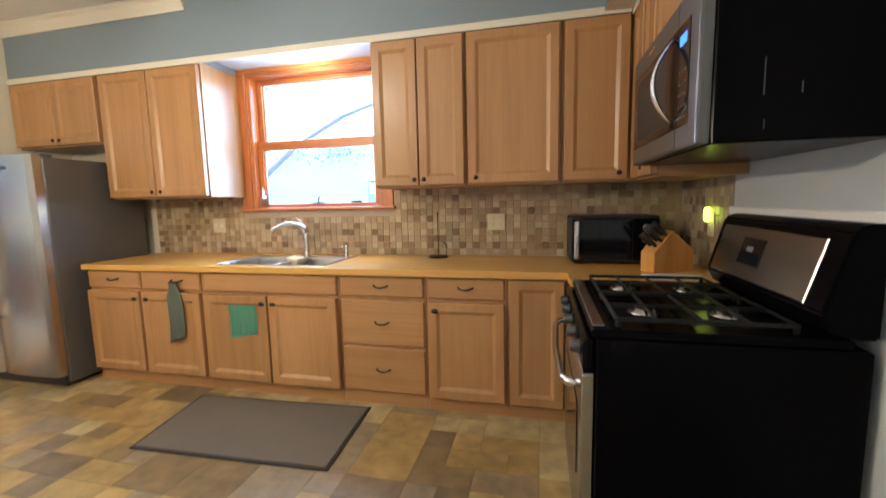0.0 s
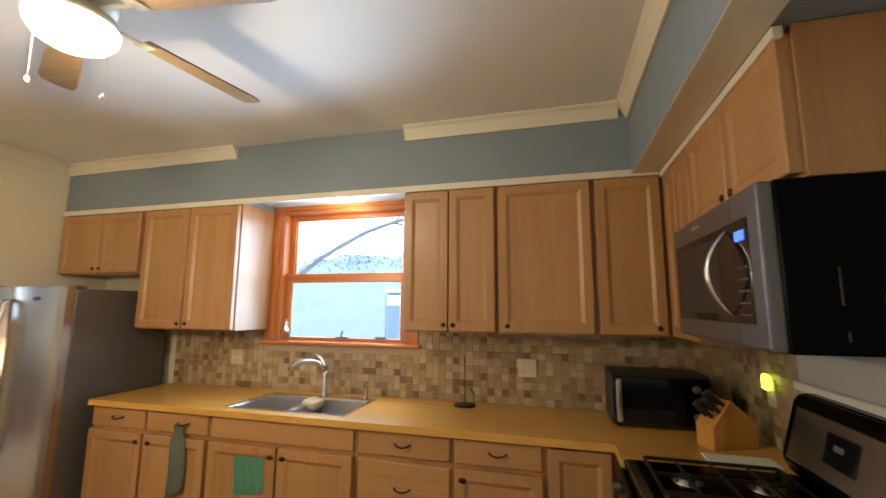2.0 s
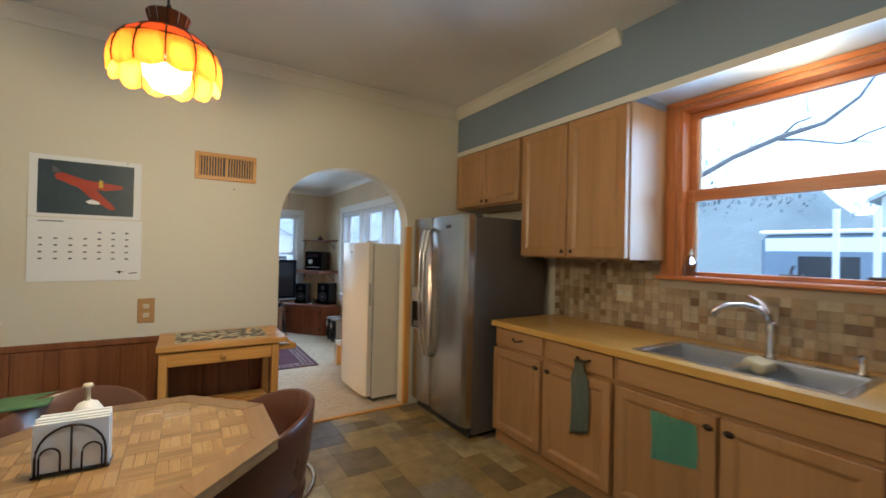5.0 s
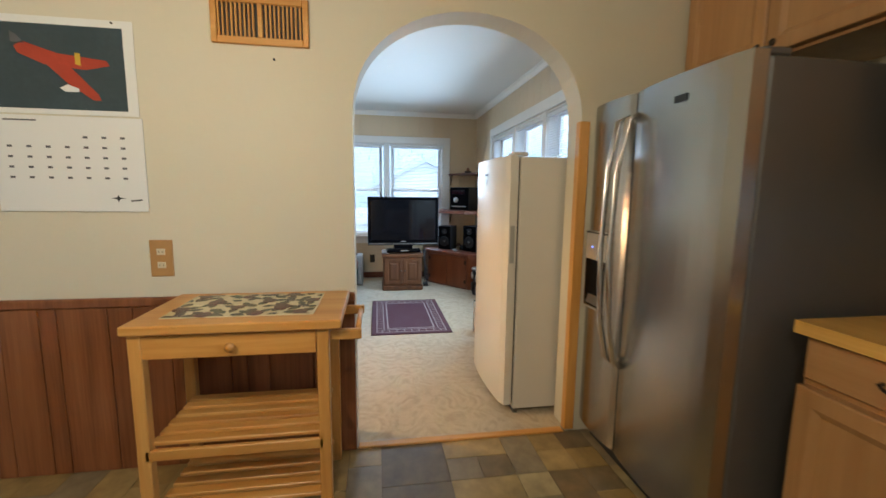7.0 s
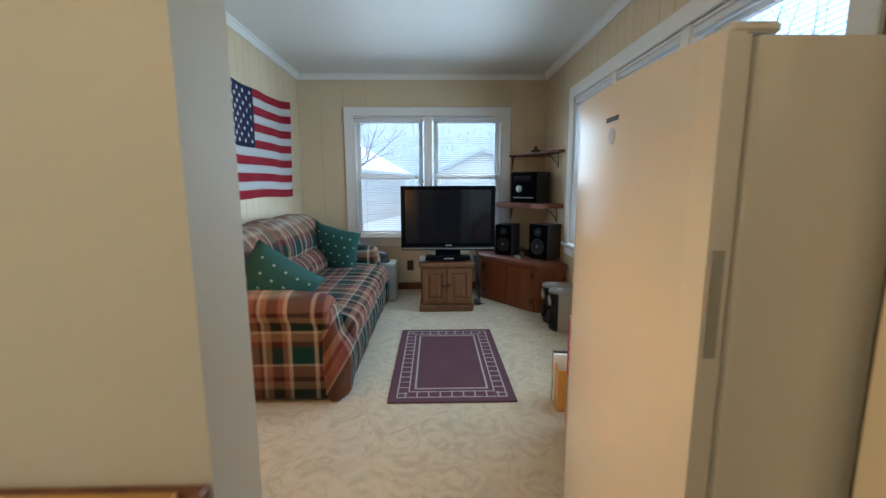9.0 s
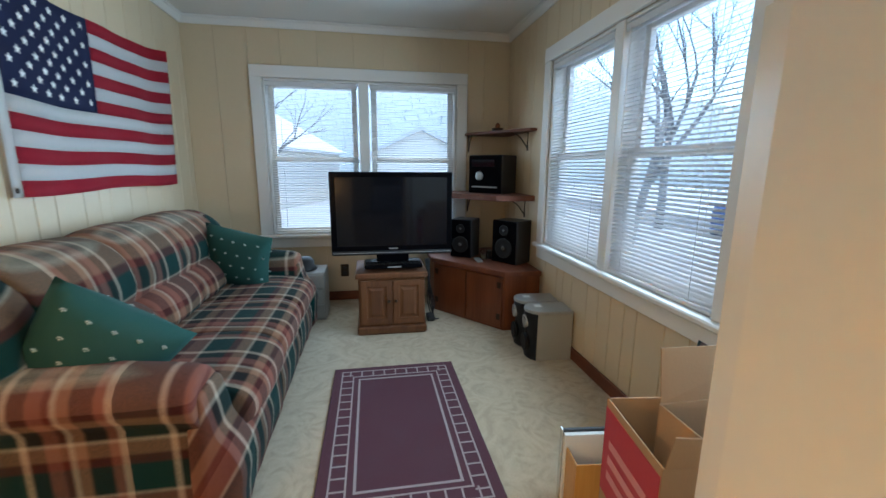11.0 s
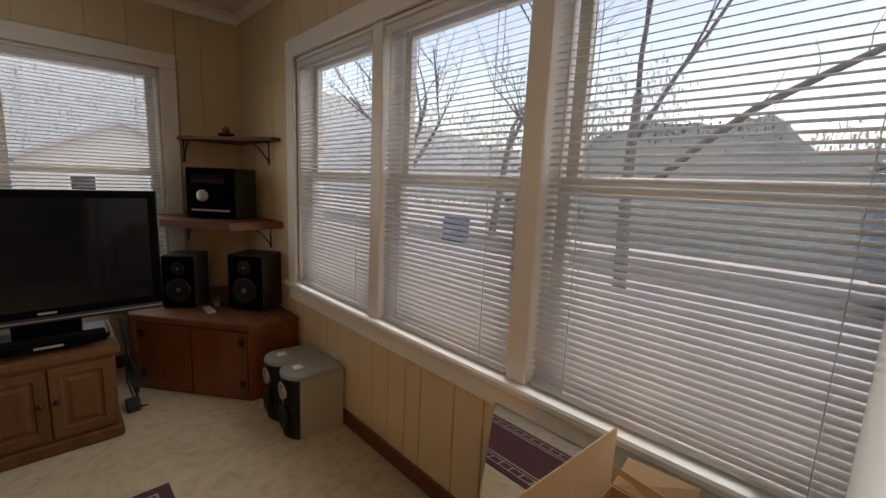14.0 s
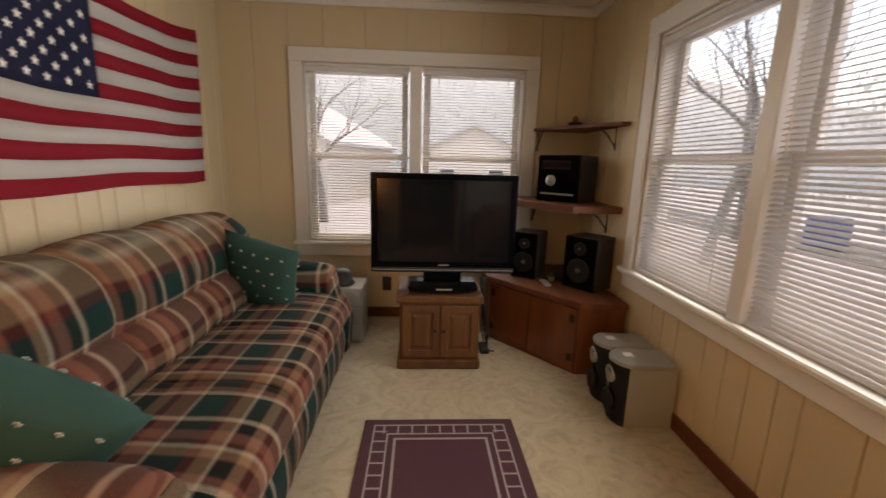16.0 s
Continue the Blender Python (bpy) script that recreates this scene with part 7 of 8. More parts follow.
def cloth(u, v):
    """A point on the hanging cloth: u along it from the hoist, v up."""
    x = FX0 + (FX1 - FX0) * u
    sag = -0.055 * math.sin(math.pi * u) * v + 0.03 * u * v - 0.006 * math.sin(9 * u)
    y = LS + 0.034 + 0.009 * math.sin(11 * u + 2.2 * v) + 0.006 * math.sin(23 * u - 3 * v)
    return Vector((x, y, FZ0 + (FZ1 - FZ0) * v + sag))


def cloth_piece(name, u0, u1, v0, v1, material, nu=28, nv=2, lift=0.0):
    bm = bmesh.new()
    rows = [[bm.verts.new(cloth(u0 + (u1 - u0) * i / nu, v0 + (v1 - v0) * j / nv) + Vector((0, lift, 0))) for i in range(nu + 1)] for j in range(nv + 1)]
    for a, b in zip(rows, rows[1:]):
        for i in range(nu):
            bm.faces.new((a[i], a[i + 1], b[i + 1], b[i]))
    bmesh.ops.solidify(bm, geom=list(bm.faces), thickness=0.0015)
    return part(name, bm, material, flag, smooth=True)


for k in range(13):
    u0 = 0.42 if k >= 6 else 0.03
    cloth_piece("stripe", u0, 1.0, k / 13, (k + 1) / 13, FLAG_RED if k % 2 == 0 else FLAG_WHITE)
canton = cloth_piece("canton", 0.03, 0.42, 6 / 13, 1.0, FLAG_BLUE, 18, 8)
cloth_piece("header_tape", 0.0, 0.03, 0.0, 1.0, FLAG_WHITE, 2, 10)
for r in range(9):
    for c in range(6 if r % 2 == 0 else 5):
        u = 0.03 + 0.39 * ((c * 2 + (1 if r % 2 == 0 else 2)) / 12)
        v = 1 - (7 / 13) * ((r + 1) / 10)
        o = cloth(u, v) + Vector((0, 0.004, 0))
        bm = bmesh.new()
        add_prism(bm, [((0.021 if k % 2 == 0 else 0.0085) * math.sin(math.pi * k / 5), (0.021 if k % 2 == 0 else 0.0085) * math.cos(math.pi * k / 5)) for k in range(10)], 0, 0.001)
        bmesh.ops.transform(bm, matrix=Matrix(((-1, 0, 0, o.x), (0, 0, 1, o.y), (0, 1, 0, o.z), (0, 0, 0, 1))), verts=bm.verts)
        part("star", bm, FLAG_WHITE, canton)
for v in (0.03, 0.97):
    o = cloth(0.012, v)
    lathe("grommet", [(0.012, 0), (0.011, 0.002), (0.004, 0.0025)], (o.x, o.y + 0.003, o.z), BRONZE, flag, 12, m=Matrix.Rotation(radians(-90), 4, 'X'))
shd = thing("framed_shield", (-2.08, LS + 0.012, 1.42), "cream plaque with a blue-grey shield emblem", "plaque")
block("backing", (-2.235, LS + 0.0115, 1.42), (-1.945, LS + 0.026, 1.745), paint("cream_plaque", (0.55, 0.47, 0.30), 0.5), shd, 0.004)
bm = bmesh.new()
pts = [(-2.09, 1.445), (-2.03, 1.485), (-1.99, 1.55), (-1.985, 1.69), (-2.04, 1.70), (-2.09, 1.72), (-2.14, 1.70), (-2.195, 1.69), (-2.19, 1.55), (-2.15, 1.485)]
add_prism(bm, [(-x, z) for x, z in pts], 0, 0.006)
bmesh.ops.transform(bm, matrix=Matrix(((-1, 0, 0, 0), (0, 0, 1, LS + 0.0265), (0, 1, 0, 0), (0, 0, 0, 1))), verts=bm.verts)
em = part("shield", bm, paint("blue_grey_shield", (0.07, 0.10, 0.13), 0.4, vary=0.3, coarse=12), shd)
lathe("emblem", [(0.045, 0), (0.04, 0.004), (0.004, 0.005)], (-2.09, LS + 0.032, 1.58), paint("dark_red_emblem", (0.12, 0.03, 0.02), 0.4, vary=0.4), em, 18, m=Matrix.Rotation(radians(-90), 4, 'X'))
vs = thing("wall_vent", (-2.05, LS + 0.012, 1.86), "dark metal wall vent high on the panelling", "vent")
block("frame", (-2.225, LS + 0.011, 1.86), (-1.86, LS + 0.020, 1.985), BRONZE, vs, 0.003)
for k in range(6):
    block("slat", (-2.21, LS + 0.0202, 1.872 + k * 0.018), (-1.875, LS + 0.026, 1.880 + k * 0.018), BLACK_MATT, vs, 0.001)

# ---- silver drawers behind the sofa ----
dz = thing("silver_drawers", (-3.93, -2.28, 0.008), "small silver drawer unit at the end of the sofa", "drawer unit")
block("case", (-4.10, -2.45, 0.008), (-3.80, -2.13, 0.42), SILVER, dz, 0.008)
for k in range(3):
    d = block("drawer", (-3.7995, -2.44, 0.03 + k * 0.13), (-3.788, -2.14, 0.145 + k * 0.13), SILVER, dz, 0.004)
    block("drawer_pull", (-3.787, -2.34, 0.08 + k * 0.13), (-3.778, -2.24, 0.095 + k * 0.13), GREY_SIDE, d, 0.003)
bm = bmesh.new()
add_lathe(bm, [(0.09, 0), (0.10, 0.01), (0.08, 0.03), (0.075, 0.08), (0.05, 0.105), (0.005, 0.11)], (-3.93, -2.30, 0.421), 18)
tagged(part("black_cap", bm, BLACK_MATT, smooth=True), "black cloth cap lying on the silver drawers", "cap")
block_o = wall_plate("wall_outlet", LW + 0.011, -2.0, 0.30, 'east', 0.075, 0.12, BRONZE, [(0, 0.025), (0, -0.025)], "dark outlet plate low on the panelling", BLACK_MATT)

# ---- outside ----
SNOW = paint("old_snow_on_lawn", (0.42, 0.435, 0.45), 0.95, vary=0.35, coarse=0.25, fine=3.0, relief=0.5)
BARK = paint("grey_bark", (0.17, 0.162, 0.155), 0.95, vary=0.35, coarse=4, fine=30, relief=0.8)
NEEDLE = pick("conifer_needles", [(0.0, (0.022, 0.045, 0.025)), (0.3, (0.035, 0.06, 0.035)), (0.6, (0.05, 0.075, 0.045)), (0.85, (0.065, 0.08, 0.06))], 0.8, by_island=True)
SIDING = paint("pale_house_siding", (0.64, 0.61, 0.55), 0.7, vary=0.1, coarse=1)
ROOF = paint("snow_dusted_roof", (0.50, 0.51, 0.52), 0.85, vary=0.15, coarse=1.5, fine=12)
DARKWIN = paint("far_window", (0.03, 0.035, 0.04), 0.1)
ASPH = paint("wet_driveway", (0.10, 0.10, 0.10), 0.6, vary=0.3, coarse=0.4)
GZ = -0.75
gr = block("ground", (-600, -600, GZ - 0.3), (600, 600, GZ), SNOW, None, 0)
structure(gr, "lawn under thin old snow around the house", "ground")
structure(block("road", (-60, 8.6, GZ + 0.004), (60, 11.8, GZ + 0.02), ASPH, None, 0), "grey drive behind the house", "road")


def bare_tree(at, h, seed, lean=(0, 0), spread=0.5):
    """A leafless tree: tapered trunk, limbs and twigs grown by forking."""
    rnd = random.Random(seed)
    root = thing("bare_tree", (at[0], at[1], GZ), "leafless grey winter tree", "tree", "trees outside")
    trunk, limbs = bmesh.new(), bmesh.new()
    count = [0]

    def grow(bm, p, d, length, r, depth):
        pts, rs = [p], [r]
        k = 4
        for i in range(k):
            d = (d + Vector((rnd.uniform(-1, 1), rnd.uniform(-1, 1), rnd.uniform(-0.4, 0.7))) * (0.10 + 0.05 * depth)).normalized()
            p = p + d * length / k
            pts.append(p)
            rs.append(r * (1 - 0.42 * (i + 1) / k))
        add_tube(bm, pts, rs, 7 if depth < 2 else 4)
        if depth >= 5 or count[0] > 420:
            return
        for c in range(3 if depth < 3 else 2):
            count[0] += 1
            i = rnd.randint(2, k)
            nd = (d + Vector((rnd.uniform(-1, 1), rnd.uniform(-1, 1), rnd.uniform(-0.25, 0.75))) * (spread + 0.25)).normalized()
            grow(limbs, pts[i], nd, length * rnd.uniform(0.55, 0.8), rs[i] * rnd.uniform(0.55, 0.75), depth + 1)

    grow(trunk, Vector((at[0], at[1], GZ - 0.1)), Vector((lean[0], lean[1], 1)).normalized(), h * 0.42, h * 0.015, 0)
    t = part("trunk", trunk, BARK, root, smooth=True)
    part("limbs", limbs, BARK, root, smooth=True)
    return root


def conifer(at, h, seed, wide=0.3):
    rnd = random.Random(seed)
    root = thing("conifer", (at[0], at[1], GZ), "dark green bushy conifer", "tree", "trees outside")
    lathe("trunk", [(h * 0.02, 0), (h * 0.004, h)], (at[0], at[1], GZ), BARK, root, 8)
    verts, faces = [], []
    for k in range(1500):
        t = rnd.random() ** 0.8
        z = h * (0.06 + 0.94 * t)
        r = h * wide * (1 - t) ** 0.8 * (0.35 + 0.65 * rnd.random() ** 0.5) * (0.85 + 0.3 * math.sin(z * 5 / h * 9))
        a = rnd.uniform(0, 2 * math.pi)
        c = Vector((at[0] + r * math.cos(a), at[1] + r * math.sin(a), GZ + z))
        s = h * rnd.uniform(0.02, 0.05)
        d = Vector((math.cos(a), math.sin(a), -0.35)).normalized()
        q = d.cross(Vector((0, 0, 1))).normalized()
        n = len(verts)
        verts += [c - d * s, c + q * s * 0.35 + Vector((0, 0, s * 0.2)), c + d * s, c - q * s * 0.35 + Vector((0, 0, s * 0.2)), c + Vector((0, 0, -s * 0.3))]
        faces += [(n, n + 1, n + 2, n + 3), (n, n + 4, n + 2), (n + 1, n + 4, n + 3)]
    me = bpy.data.meshes.new("crown")
    me.from_pydata([v - Vector((at[0], at[1], GZ)) for v in verts], [], faces)
    me.materials.append(NEEDLE)
    ob = new("crown", me)
    ob.parent = root
    return root


def house(at, w, d, h, turn, label, pitch=0.28):
    root = thing("house", (at[0], at[1], GZ), label, "house", "far houses", turn=turn)
    block("wall", (-w / 2, -d / 2, 0), (w / 2, d / 2, h), SIDING, root, 0.01)
    bm = bmesh.new()
    rh, o = w * pitch, 0.3
    rows = [[bm.verts.new(p) for p in ((-w / 2 - o, y, h - 0.1), (0, y, h + rh), (w / 2 + o, y, h - 0.1), (w / 2 + o, y, h - 0.25), (0, y, h + rh - 0.2), (-w / 2 - o, y, h - 0.25))] for y in (-d / 2 - o, d / 2 + o)]
    for i in range(6):
        bm.faces.new((rows[0][i], rows[0][(i + 1) % 6], rows[1][(i + 1) % 6], rows[1][i]))
    bm.faces.new(rows[0][::-1])
    bm.faces.new(rows[1])
    part("roof", bm, ROOF, root)
    bm = bmesh.new()
    for y in (-d / 2 - 0.004, d / 2 - 0.02):
        bm.faces.new([bm.verts.new(p) for p in ((-w / 2, y, h), (w / 2, y, h), (0, y, h + rh - 0.2))])
    part("gable", bm, SIDING, root)
    for s in (-1, 1):
        for x in (-w * 0.28, w * 0.12):
            wn2 = block("window", (x, s * (d / 2 + 0.02) - 0.03, h * 0.35), (x + w * 0.14, s * (d / 2 + 0.02) + 0.03, h * 0.75), TRIM, root, 0.01)
            block("pane", (x + 0.08, s * (d / 2 + 0.056) - 0.004, h * 0.35 + 0.08), (x + w * 0.14 - 0.08, s * (d / 2 + 0.056) + 0.004, h * 0.75 - 0.08), DARKWIN, wn2, 0)
    return root


house((-25.0, 0.85), 6.2, 6.0, 2.45, 90, "pale neighbouring garage with a snow-dusted gable roof", 0.26)
house((2.6, 21.0), 6.6, 6.0, 4.5, 0, "pale sided neighbouring house behind the camper")
house((-26.0, -9.0), 8.5, 9.0, 3.0, 75, "pale neighbouring house among trees")
for k, (x, y, h) in enumerate(((-7.5, 8.5, 10), (-13, 8.0, 10), (-15, -5.0, 11), (-16.5, -6.0, 9), (-12, 12, 11), (-9.5, 4.5, 8))):
    bare_tree((x, y), h, 20 + k, ((k % 3 - 1) * 0.12, 0.05))
# a tree by the sink window with one long limb
limb_tree = bare_tree((-4.5, 7.3), 10, 33, (-0.06, 0.02), 0.55)
bm = bmesh.new()
rnd = random.Random(4)
main = [Vector((-4.5, 7.8, 1.3)), Vector((-3.5, 7.9, 2.3)), Vector((-2.7, 8.0, 2.95)), Vector((-1.8, 8.0, 3.42)), Vector((-1.1, 8.0, 3.75)), Vector((-0.2, 8.0, 4.02)), Vector((0.5, 8.0, 4.14)), Vector((1.0, 8.0, 4.5)), Vector((1.3, 8.0, 5.0))]
add_tube(bm, main, [0.085, 0.08, 0.072, 0.066, 0.06, 0.055, 0.042, 0.03, 0.02], 7)
for pts, r in (([(-0.3, 8.0, 3.98), (0.1, 8.05, 3.9), (0.7, 8.1, 3.7), (0.95, 8.1, 3.7), (1.2, 8.1, 3.6)], 0.034),
               ([(0.85, 8.1, 3.7), (1.1, 8.1, 3.82), (1.6, 8.1, 3.95), (2.2, 8.1, 3.98)], 0.024),
               ([(-0.2, 8.0, 4.02), (0.05, 8.0, 4.25), (0.3, 8.0, 4.3), (0.24, 8.0, 4.45), (0.2, 8.0, 4.85)], 0.026),
               ([(1.4, 8.1, 3.9), (1.42, 8.1, 4.2), (1.6, 8.1, 4.7)], 0.018)):
    add_tube(bm, [Vector(q) for q in pts], [r * (1 - 0.7 * i / (len(pts) - 1)) for i in range(len(pts))], 6)
for i in range(9):
    k = rnd.randint(2, 8)
    p = main[k - 1].lerp(main[k], rnd.random())
    pts = [p]
    d = Vector((rnd.uniform(-0.4, 1), rnd.uniform(-0.5, 0.5), rnd.uniform(0.1, 1.2))).normalized()
    for q in range(4):
        d = (d + Vector((rnd.uniform(-1, 1), rnd.uniform(-1, 1), rnd.uniform(-0.6, 0.8))) * 0.35).normalized()
        p = p + d * rnd.uniform(0.1, 0.25)
        pts.append(p)
    add_tube(bm, pts, [0.012, 0.010, 0.008, 0.006, 0.003], 5)
part("low_limb", bm, BARK, limb_tree, "long low limb", smooth=True)
for k, (x, y, h, w) in enumerate(((-14.5, 20, 7.0, 0.36), (-28, 6.0, 8, 0.3), (-20, -12, 8, 0.3))):
    conifer((x, y), h, 70 + k, w)


def woods(name, spots, label, material=None, many=230, size=1.0, tall=1.9):
    """A far belt of winter woods: many small ragged clumps of uneven height."""
    rnd = random.Random(len(name))
    verts, faces = [], []
    for cx, cy, top, wid in spots:
        for k in range(many):
            t = rnd.random()
            c = Vector((cx + rnd.gauss(0, wid), cy + rnd.gauss(0, 1.2), GZ + top * t * rnd.uniform(0.75, 1.0)))
            s = rnd.uniform(0.12, 0.30) * size
            n = len(verts)
            for q in range(5):
                verts.append(c + Vector((rnd.uniform(-0.5, 0.5), rnd.uniform(-0.5, 0.5), rnd.uniform(-0.8 * tall, 1.15 * tall))) * s)
            faces += [(n, n + 1, n + 2), (n, n + 2, n + 3), (n + 1, n + 3, n + 4)]
    me = bpy.data.meshes.new(name)
    me.from_pydata(verts, [], faces)
    me.materials.append(material or WOODS)
    return tagged(new(name, me), label, "woods", kind="stuff")


# far woods: distance haze is painted in, so the greys are very pale
WOODS = pick("hazy_winter_woods", [(0.0, (0.58, 0.61, 0.59)), (0.35, (0.60, 0.63, 0.61)), (0.65, (0.62, 0.645, 0.63)), (0.85, (0.645, 0.67, 0.655))], 0.95, by_island=True)
rnd = random.Random(9)
woods("far_woods", [(-34 + i * 1.15, 28 + rnd.uniform(-2, 3), (rnd.uniform(9.0, 12.5) if i < 21 else rnd.uniform(4.6, 6.4)) + 1.2 * math.sin(i * 0.7), 0.8) for i in range(48)], "grey-green belt of winter woods behind the houses, paled by painted haze", None, 480, 0.6)
woods("far_woods_west", [(-36 + rnd.uniform(-2, 2), -30 + i * 1.3, rnd.uniform(9.5, 14.0), 1.3) for i in range(42)], "grey-green belt of winter woods behind the houses, paled by painted haze", None, 240, 0.6)
# wooded hills that close the distance; the pale colour holds the haze
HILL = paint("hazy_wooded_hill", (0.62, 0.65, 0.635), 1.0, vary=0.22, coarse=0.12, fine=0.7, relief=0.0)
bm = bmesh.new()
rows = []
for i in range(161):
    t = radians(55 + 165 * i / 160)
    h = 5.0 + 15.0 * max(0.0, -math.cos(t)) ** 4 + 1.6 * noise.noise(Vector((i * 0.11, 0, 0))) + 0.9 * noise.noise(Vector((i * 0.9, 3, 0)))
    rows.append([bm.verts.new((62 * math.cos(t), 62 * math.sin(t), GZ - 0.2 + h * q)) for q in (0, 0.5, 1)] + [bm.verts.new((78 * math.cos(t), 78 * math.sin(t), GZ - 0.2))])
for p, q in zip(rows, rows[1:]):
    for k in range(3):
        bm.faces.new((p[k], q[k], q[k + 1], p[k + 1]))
structure(part("backdrop", bm, HILL, smooth=True), "wooded hills in the distance with haze painted into their colour", "backdrop")
# planted bank behind the kitchen
HEDGE = pick("blue_grey_evergreen_hedge", [(0.0, (0.14, 0.175, 0.175)), (0.4, (0.16, 0.20, 0.20)), (0.8, (0.185, 0.225, 0.225))], 0.9, by_island=True)
BANK = paint("scrubby_bank", (0.125, 0.16, 0.16), 0.95, vary=0.45, coarse=0.8, fine=5.0, relief=0.6)
bm = bmesh.new()
rows = []
for i in range(61):
    x = -16 + i * 0.7
    row = []
    for j in range(13):
        u = j / 12
        z = GZ - 0.05 + (6.3 if x < -5.2 else max(4.6, 6.3 - 1.2 * (x + 5.2))) * u ** 0.9 + 0.06 + 0.35 * u * noise.noise(Vector((x * 0.3, j * 0.5, 0))) + 0.5 * u * noise.noise(Vector((x * 1.1, j * 0.9, 4.0)))
        row.append(bm.verts.new((x, 14.5 + 12.5 * u, z * (1 if -15.3 < x < 25 else 0) + (GZ - 0.3) * (0 if -15.3 < x < 25 else 1))))
    row.append(bm.verts.new((x, 29.0, GZ - 0.3)))
    rows.append(row)
for p, q in zip(rows, rows[1:]):
    for k in range(13):
        bm.faces.new((p[k], q[k], q[k + 1], p[k + 1]))
structure(part("ground_bank", bm, BANK, smooth=True), "scrubby blue-grey bank rising behind the house", "ground")
woods("evergreen_hedge", [(-15 + i * 0.34, 26.0 + rnd.uniform(-0.8, 0.8), rnd.uniform(6.0, 7.0) + 0.4 * math.sin(i * 0.5), 0.5) for i in range(30)], "blue-grey evergreen scrub along the top of the bank", HEDGE, 260, 0.6, 1.0)
tr = thing("parked_camper", (1.07, 10.2, GZ), "blue-grey camper with a white band parked outside", "camper", turn=6)
block("body", (-2.1, -1.0, 0.65), (2.1, 1.0, 2.75), paint("blue_grey_camper", (0.19, 0.235, 0.27), 0.5, vary=0.2, coarse=2), tr, 0.12)
block("white_band", (-2.0, -1.012, 2.36), (2.0, -1.001, 2.66), TRIM, tr, 0.003)
block("roof", (-2.12, -1.02, 2.755), (2.12, 1.02, 2.84), TRIM, tr, 0.03)
block("bumper", (-2.15, -1.08, 0.45), (2.15, -1.005, 0.6), TRIM, tr, 0.02)
for x in (-1.4, 0.3):
    wdw = block("window", (x, -1.012, 1.75), (x + 1.0, -1.001, 2.25), DARKWIN, tr, 0.004)
for x in (-0.9, 0.9):
    for y in (-0.8, 0.8):
        wheel = lathe("wheel", [(0.05, -0.1), (0.30, -0.1), (0.34, -0.06), (0.34, 0.06), (0.30, 0.1), (0.05, 0.1)], (x, y, 0.34), BLACK_MATT, tr, 20, m=Matrix.Rotation(radians(90), 4, 'X'))
        lathe("rim", [(0.02, -0.11), (0.18, -0.105), (0.19, 0.105), (0.02, 0.11)], (x, y, 0.34), SILVER, wheel, 14, m=Matrix.Rotation(radians(90), 4, 'X'))
tp = thing("tarped_pile", (-11.4, 9.2, GZ), "low pile under a bright blue tarpaulin", "tarpaulin", turn=20)
bm = bmesh.new()
add_box(bm, (-0.40, -0.35, 0), (0.40, 0.35, 0.95), 0.15, seg=2)
for v in bm.verts:
    v.co += Vector(noise.noise_vector(v.co * 3)) * 0.08
part("tarpaulin", bm, paint("blue_tarpaulin", (0.055, 0.085, 0.19), 0.4, vary=0.2, coarse=6), tp, smooth=True)
post = thing("lawn_post", (1.35, 7.2, GZ), "white post on the lawn behind the house", "post")
block("post", (1.38, 7.16, GZ), (1.46, 7.24, 2.3), TRIM, post, 0.005)
post = thing("lawn_post", (0.9, 7.2, GZ), "white post on the lawn behind the house", "post")
block("post", (0.86, 7.16, GZ), (0.94, 7.24, 2.34), TRIM, post, 0.005)

# ---- mosaic tiles behind the worktop ----
GAP, TS = 0.003, 0.051


def tile_wall(name, spots, face, near, label):
    """Square mosaic tiles on a grout bed; the near ones single, the rest joined."""
    wall = bpy.data.objects[name]
    me = None
    far = bmesh.new()
    n = 0
    for p in spots:
        m = facing(*p, face)
        if near(p) and n < 300:
            if me is None:
                bm = bmesh.new()
                add_rings(bm, Matrix.Identity(4) if face == 'x' else facing(0, 0, 0, face), TS - GAP, TS - GAP, [(0, 0.003), (0.0015, 0.0045)], 0.0)
                me = bpy.data.meshes.new("tile")
                bmesh.ops.recalc_face_normals(bm, faces=bm.faces)
                bm.to_mesh(me)
                bm.free()
                me.materials.append(TILES)
            ob = new("tile", me)
            ob.parent = wall
            ob.location = p
            n += 1
        else:
            add_rings(far, m, TS - GAP, TS - GAP, [(0, 0.003), (0.0015, 0.0045)], 0.0)
    ob = part("tile_field", far, TILES_REST, wall, label)
    tagged(ob, kind="stuff")


bm = bmesh.new()
add_box(bm, (0.93, NY - 0.0075, 0.915), (EX, NY - 0.0005, 1.272))
for a, b in ((0.93, 1.858), (3.222, EX)):
    add_box(bm, (a, NY - 0.0075, 1.2725), (b, NY - 0.0005, 1.43))
bed = structure(part("backsplash", bm, GROUT), "tan and brown stone mosaic tile backsplash", "backsplash")
bm = bmesh.new()
add_box(bm, (EX - 0.0075, -0.70, 0.915), (EX - 0.0005, NY - 0.008, 1.43))
bed2 = structure(part("backsplash_side", bm, GROUT), "tan and brown stone mosaic tile backsplash", "backsplash")
spots = []
for j in range(10):
    z = 0.918 + j * TS
    x = 0.935
    while x < EX - 0.06:
        if not (x + TS > 1.858 and x < 3.222 and z + TS > 1.272):
            spots.append((x, NY - 0.0075, z))
        x += TS
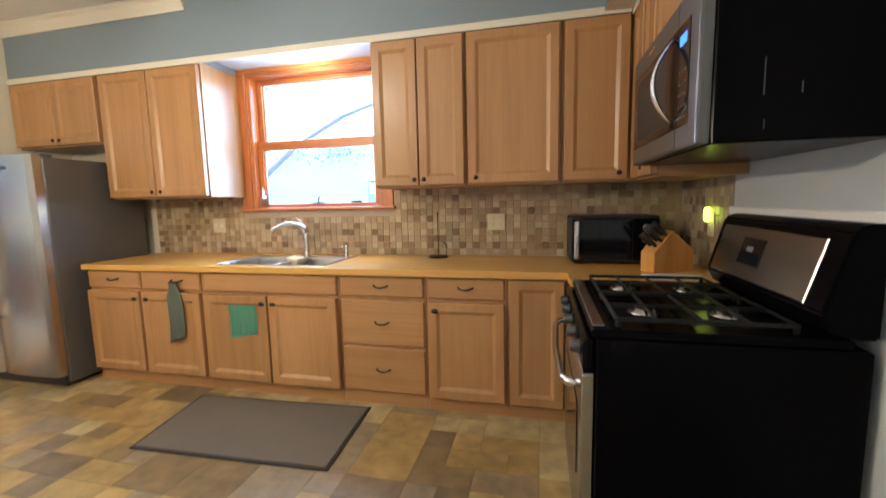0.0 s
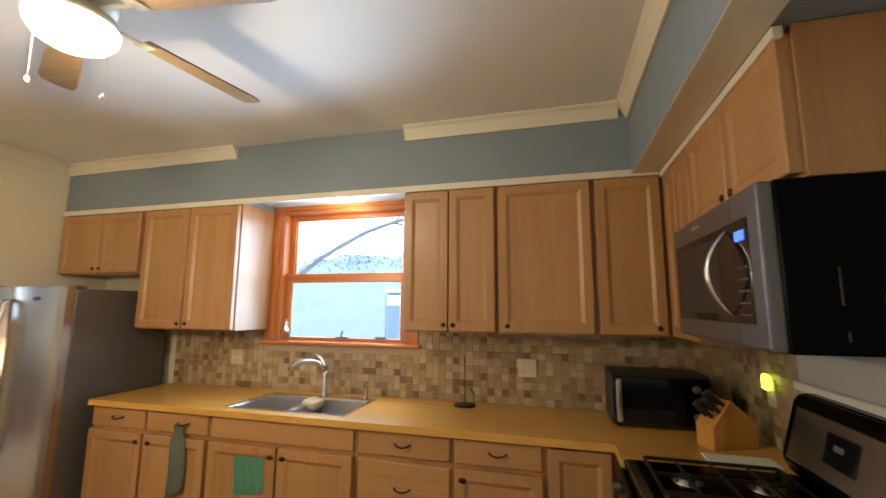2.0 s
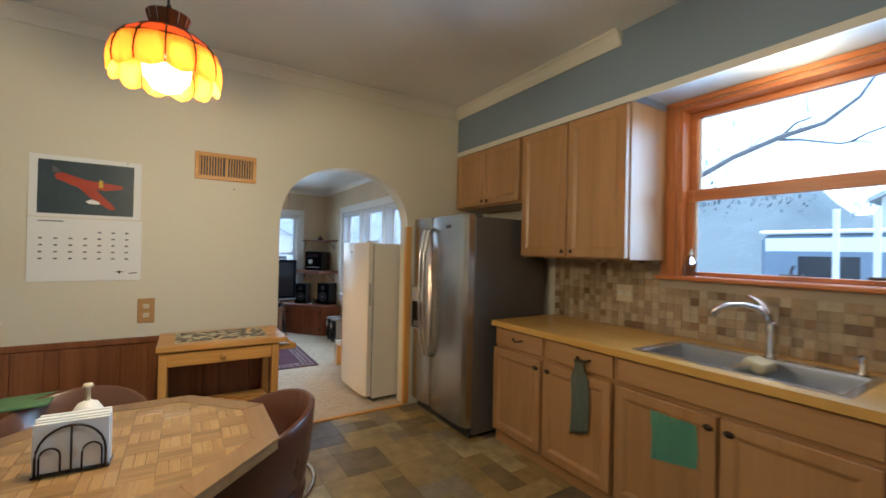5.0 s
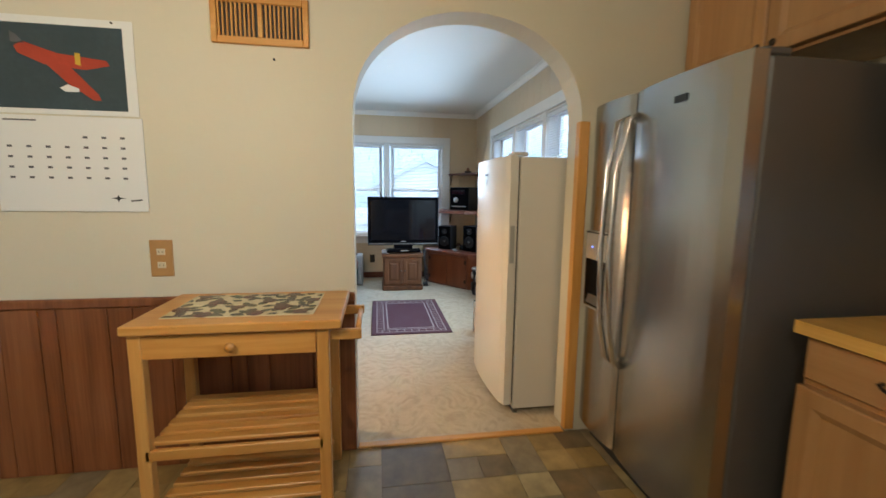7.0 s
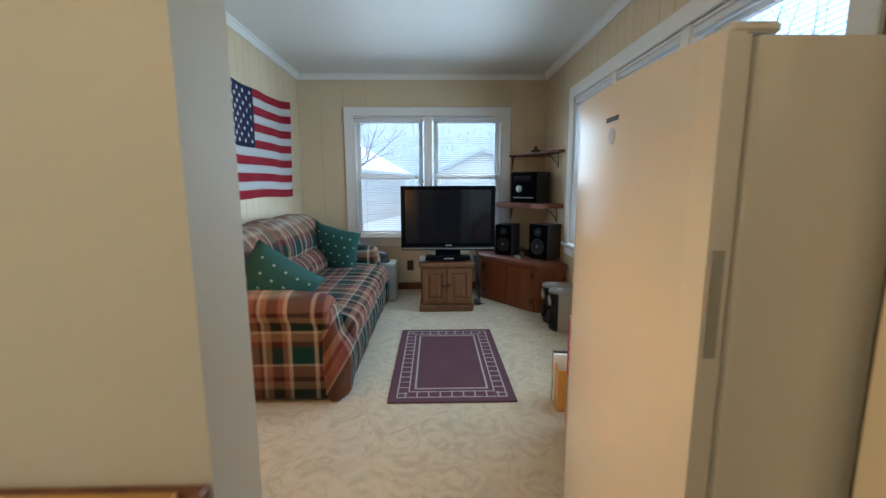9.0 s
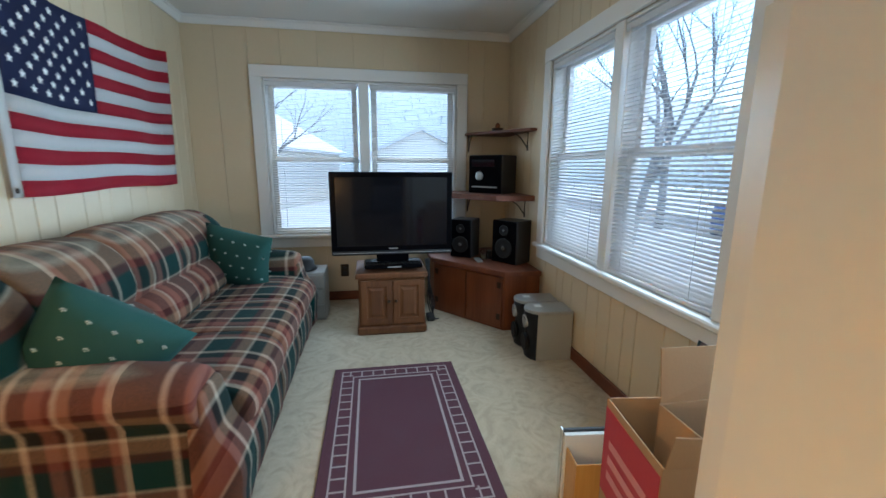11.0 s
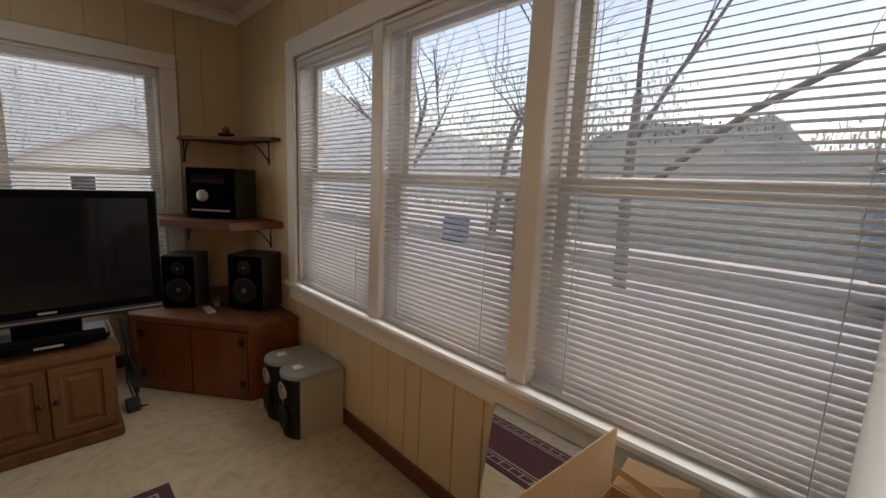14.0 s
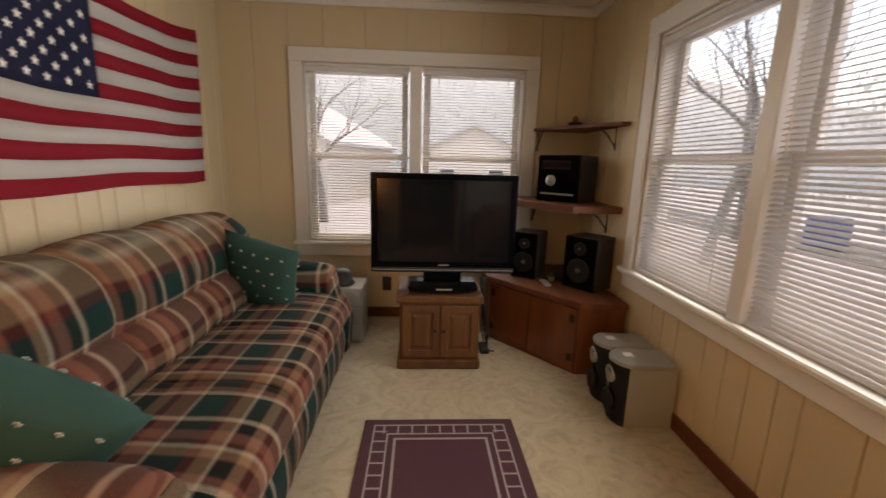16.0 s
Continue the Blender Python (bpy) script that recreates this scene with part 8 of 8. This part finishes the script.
tile_wall("backsplash", spots, 'south', lambda p: 3.0 < p[0] < 4.75, "mosaic tiles of the backsplash")
spots = []
for j in range(10):
    y = NY - 0.012
    while y - TS > -0.70:
        spots.append((EX - 0.0075, y, 0.918 + j * TS))
        y -= TS
tile_wall("backsplash_side", spots, 'west', lambda p: True, "mosaic tiles of the backsplash")

# ---- patchwork of the kitchen floor ----
floor_ob = bpy.data.objects["floor"]
random.seed(11)
far = bmesh.new()
shapes = {}
n = 0
CELL = 0.155
taken = set()
cols, rws = int(EX / CELL), int((NY - SY) / CELL)
for i in range(cols + 1):
    for j in range(rws + 1):
        if (i, j) in taken:
            continue
        w, d = random.choice(((1, 1), (2, 1), (1, 2), (2, 2), (1, 1), (2, 1)))
        cells = [(i + a, j + b) for a in range(w) for b in range(d)]
        if any(c in taken for c in cells):
            w = d = 1
            cells = [(i, j)]
        taken.update(cells)
        a0, b0 = i * CELL, SY + j * CELL
        a1, b1 = min(EX, a0 + w * CELL) - 0.002, min(NY, b0 + d * CELL) - 0.002
        if a1 - a0 < 0.02 or b1 - b0 < 0.02:
            continue
        full = a0 + w * CELL <= EX and b0 + d * CELL <= NY
        if full and n < 300 and b0 > -3.1 and b1 < -0.55 and a0 > 0.0:
            if (w, d) not in shapes:
                bm = bmesh.new()
                add_box(bm, (0, 0, -0.003), (w * CELL - 0.002, d * CELL - 0.002, 0.0), 0.0008)
                me = bpy.data.meshes.new("floor_tile")
                bm.to_mesh(me)
                bm.free()
                me.materials.append(FLOOR_PIECE)
                shapes[w, d] = me
            ob = new("floor_tile", shapes[w, d])
            ob.parent = floor_ob
            ob.location = (a0, b0, 0)
            n += 1
        else:
            v = [far.verts.new((x, y, z)) for z in (-0.003, 0.0) for x, y in ((a0, b0), (a1, b0), (a1, b1), (a0, b1))]
            far.faces.new(v[4:])
            for q in range(4):
                far.faces.new((v[q], v[(q + 1) % 4], v[4 + (q + 1) % 4], v[4 + q]))
tagged(part("floor_tile_field", far, FLOOR_REST, floor_ob, "stone-look floor tiles"), kind="stuff")
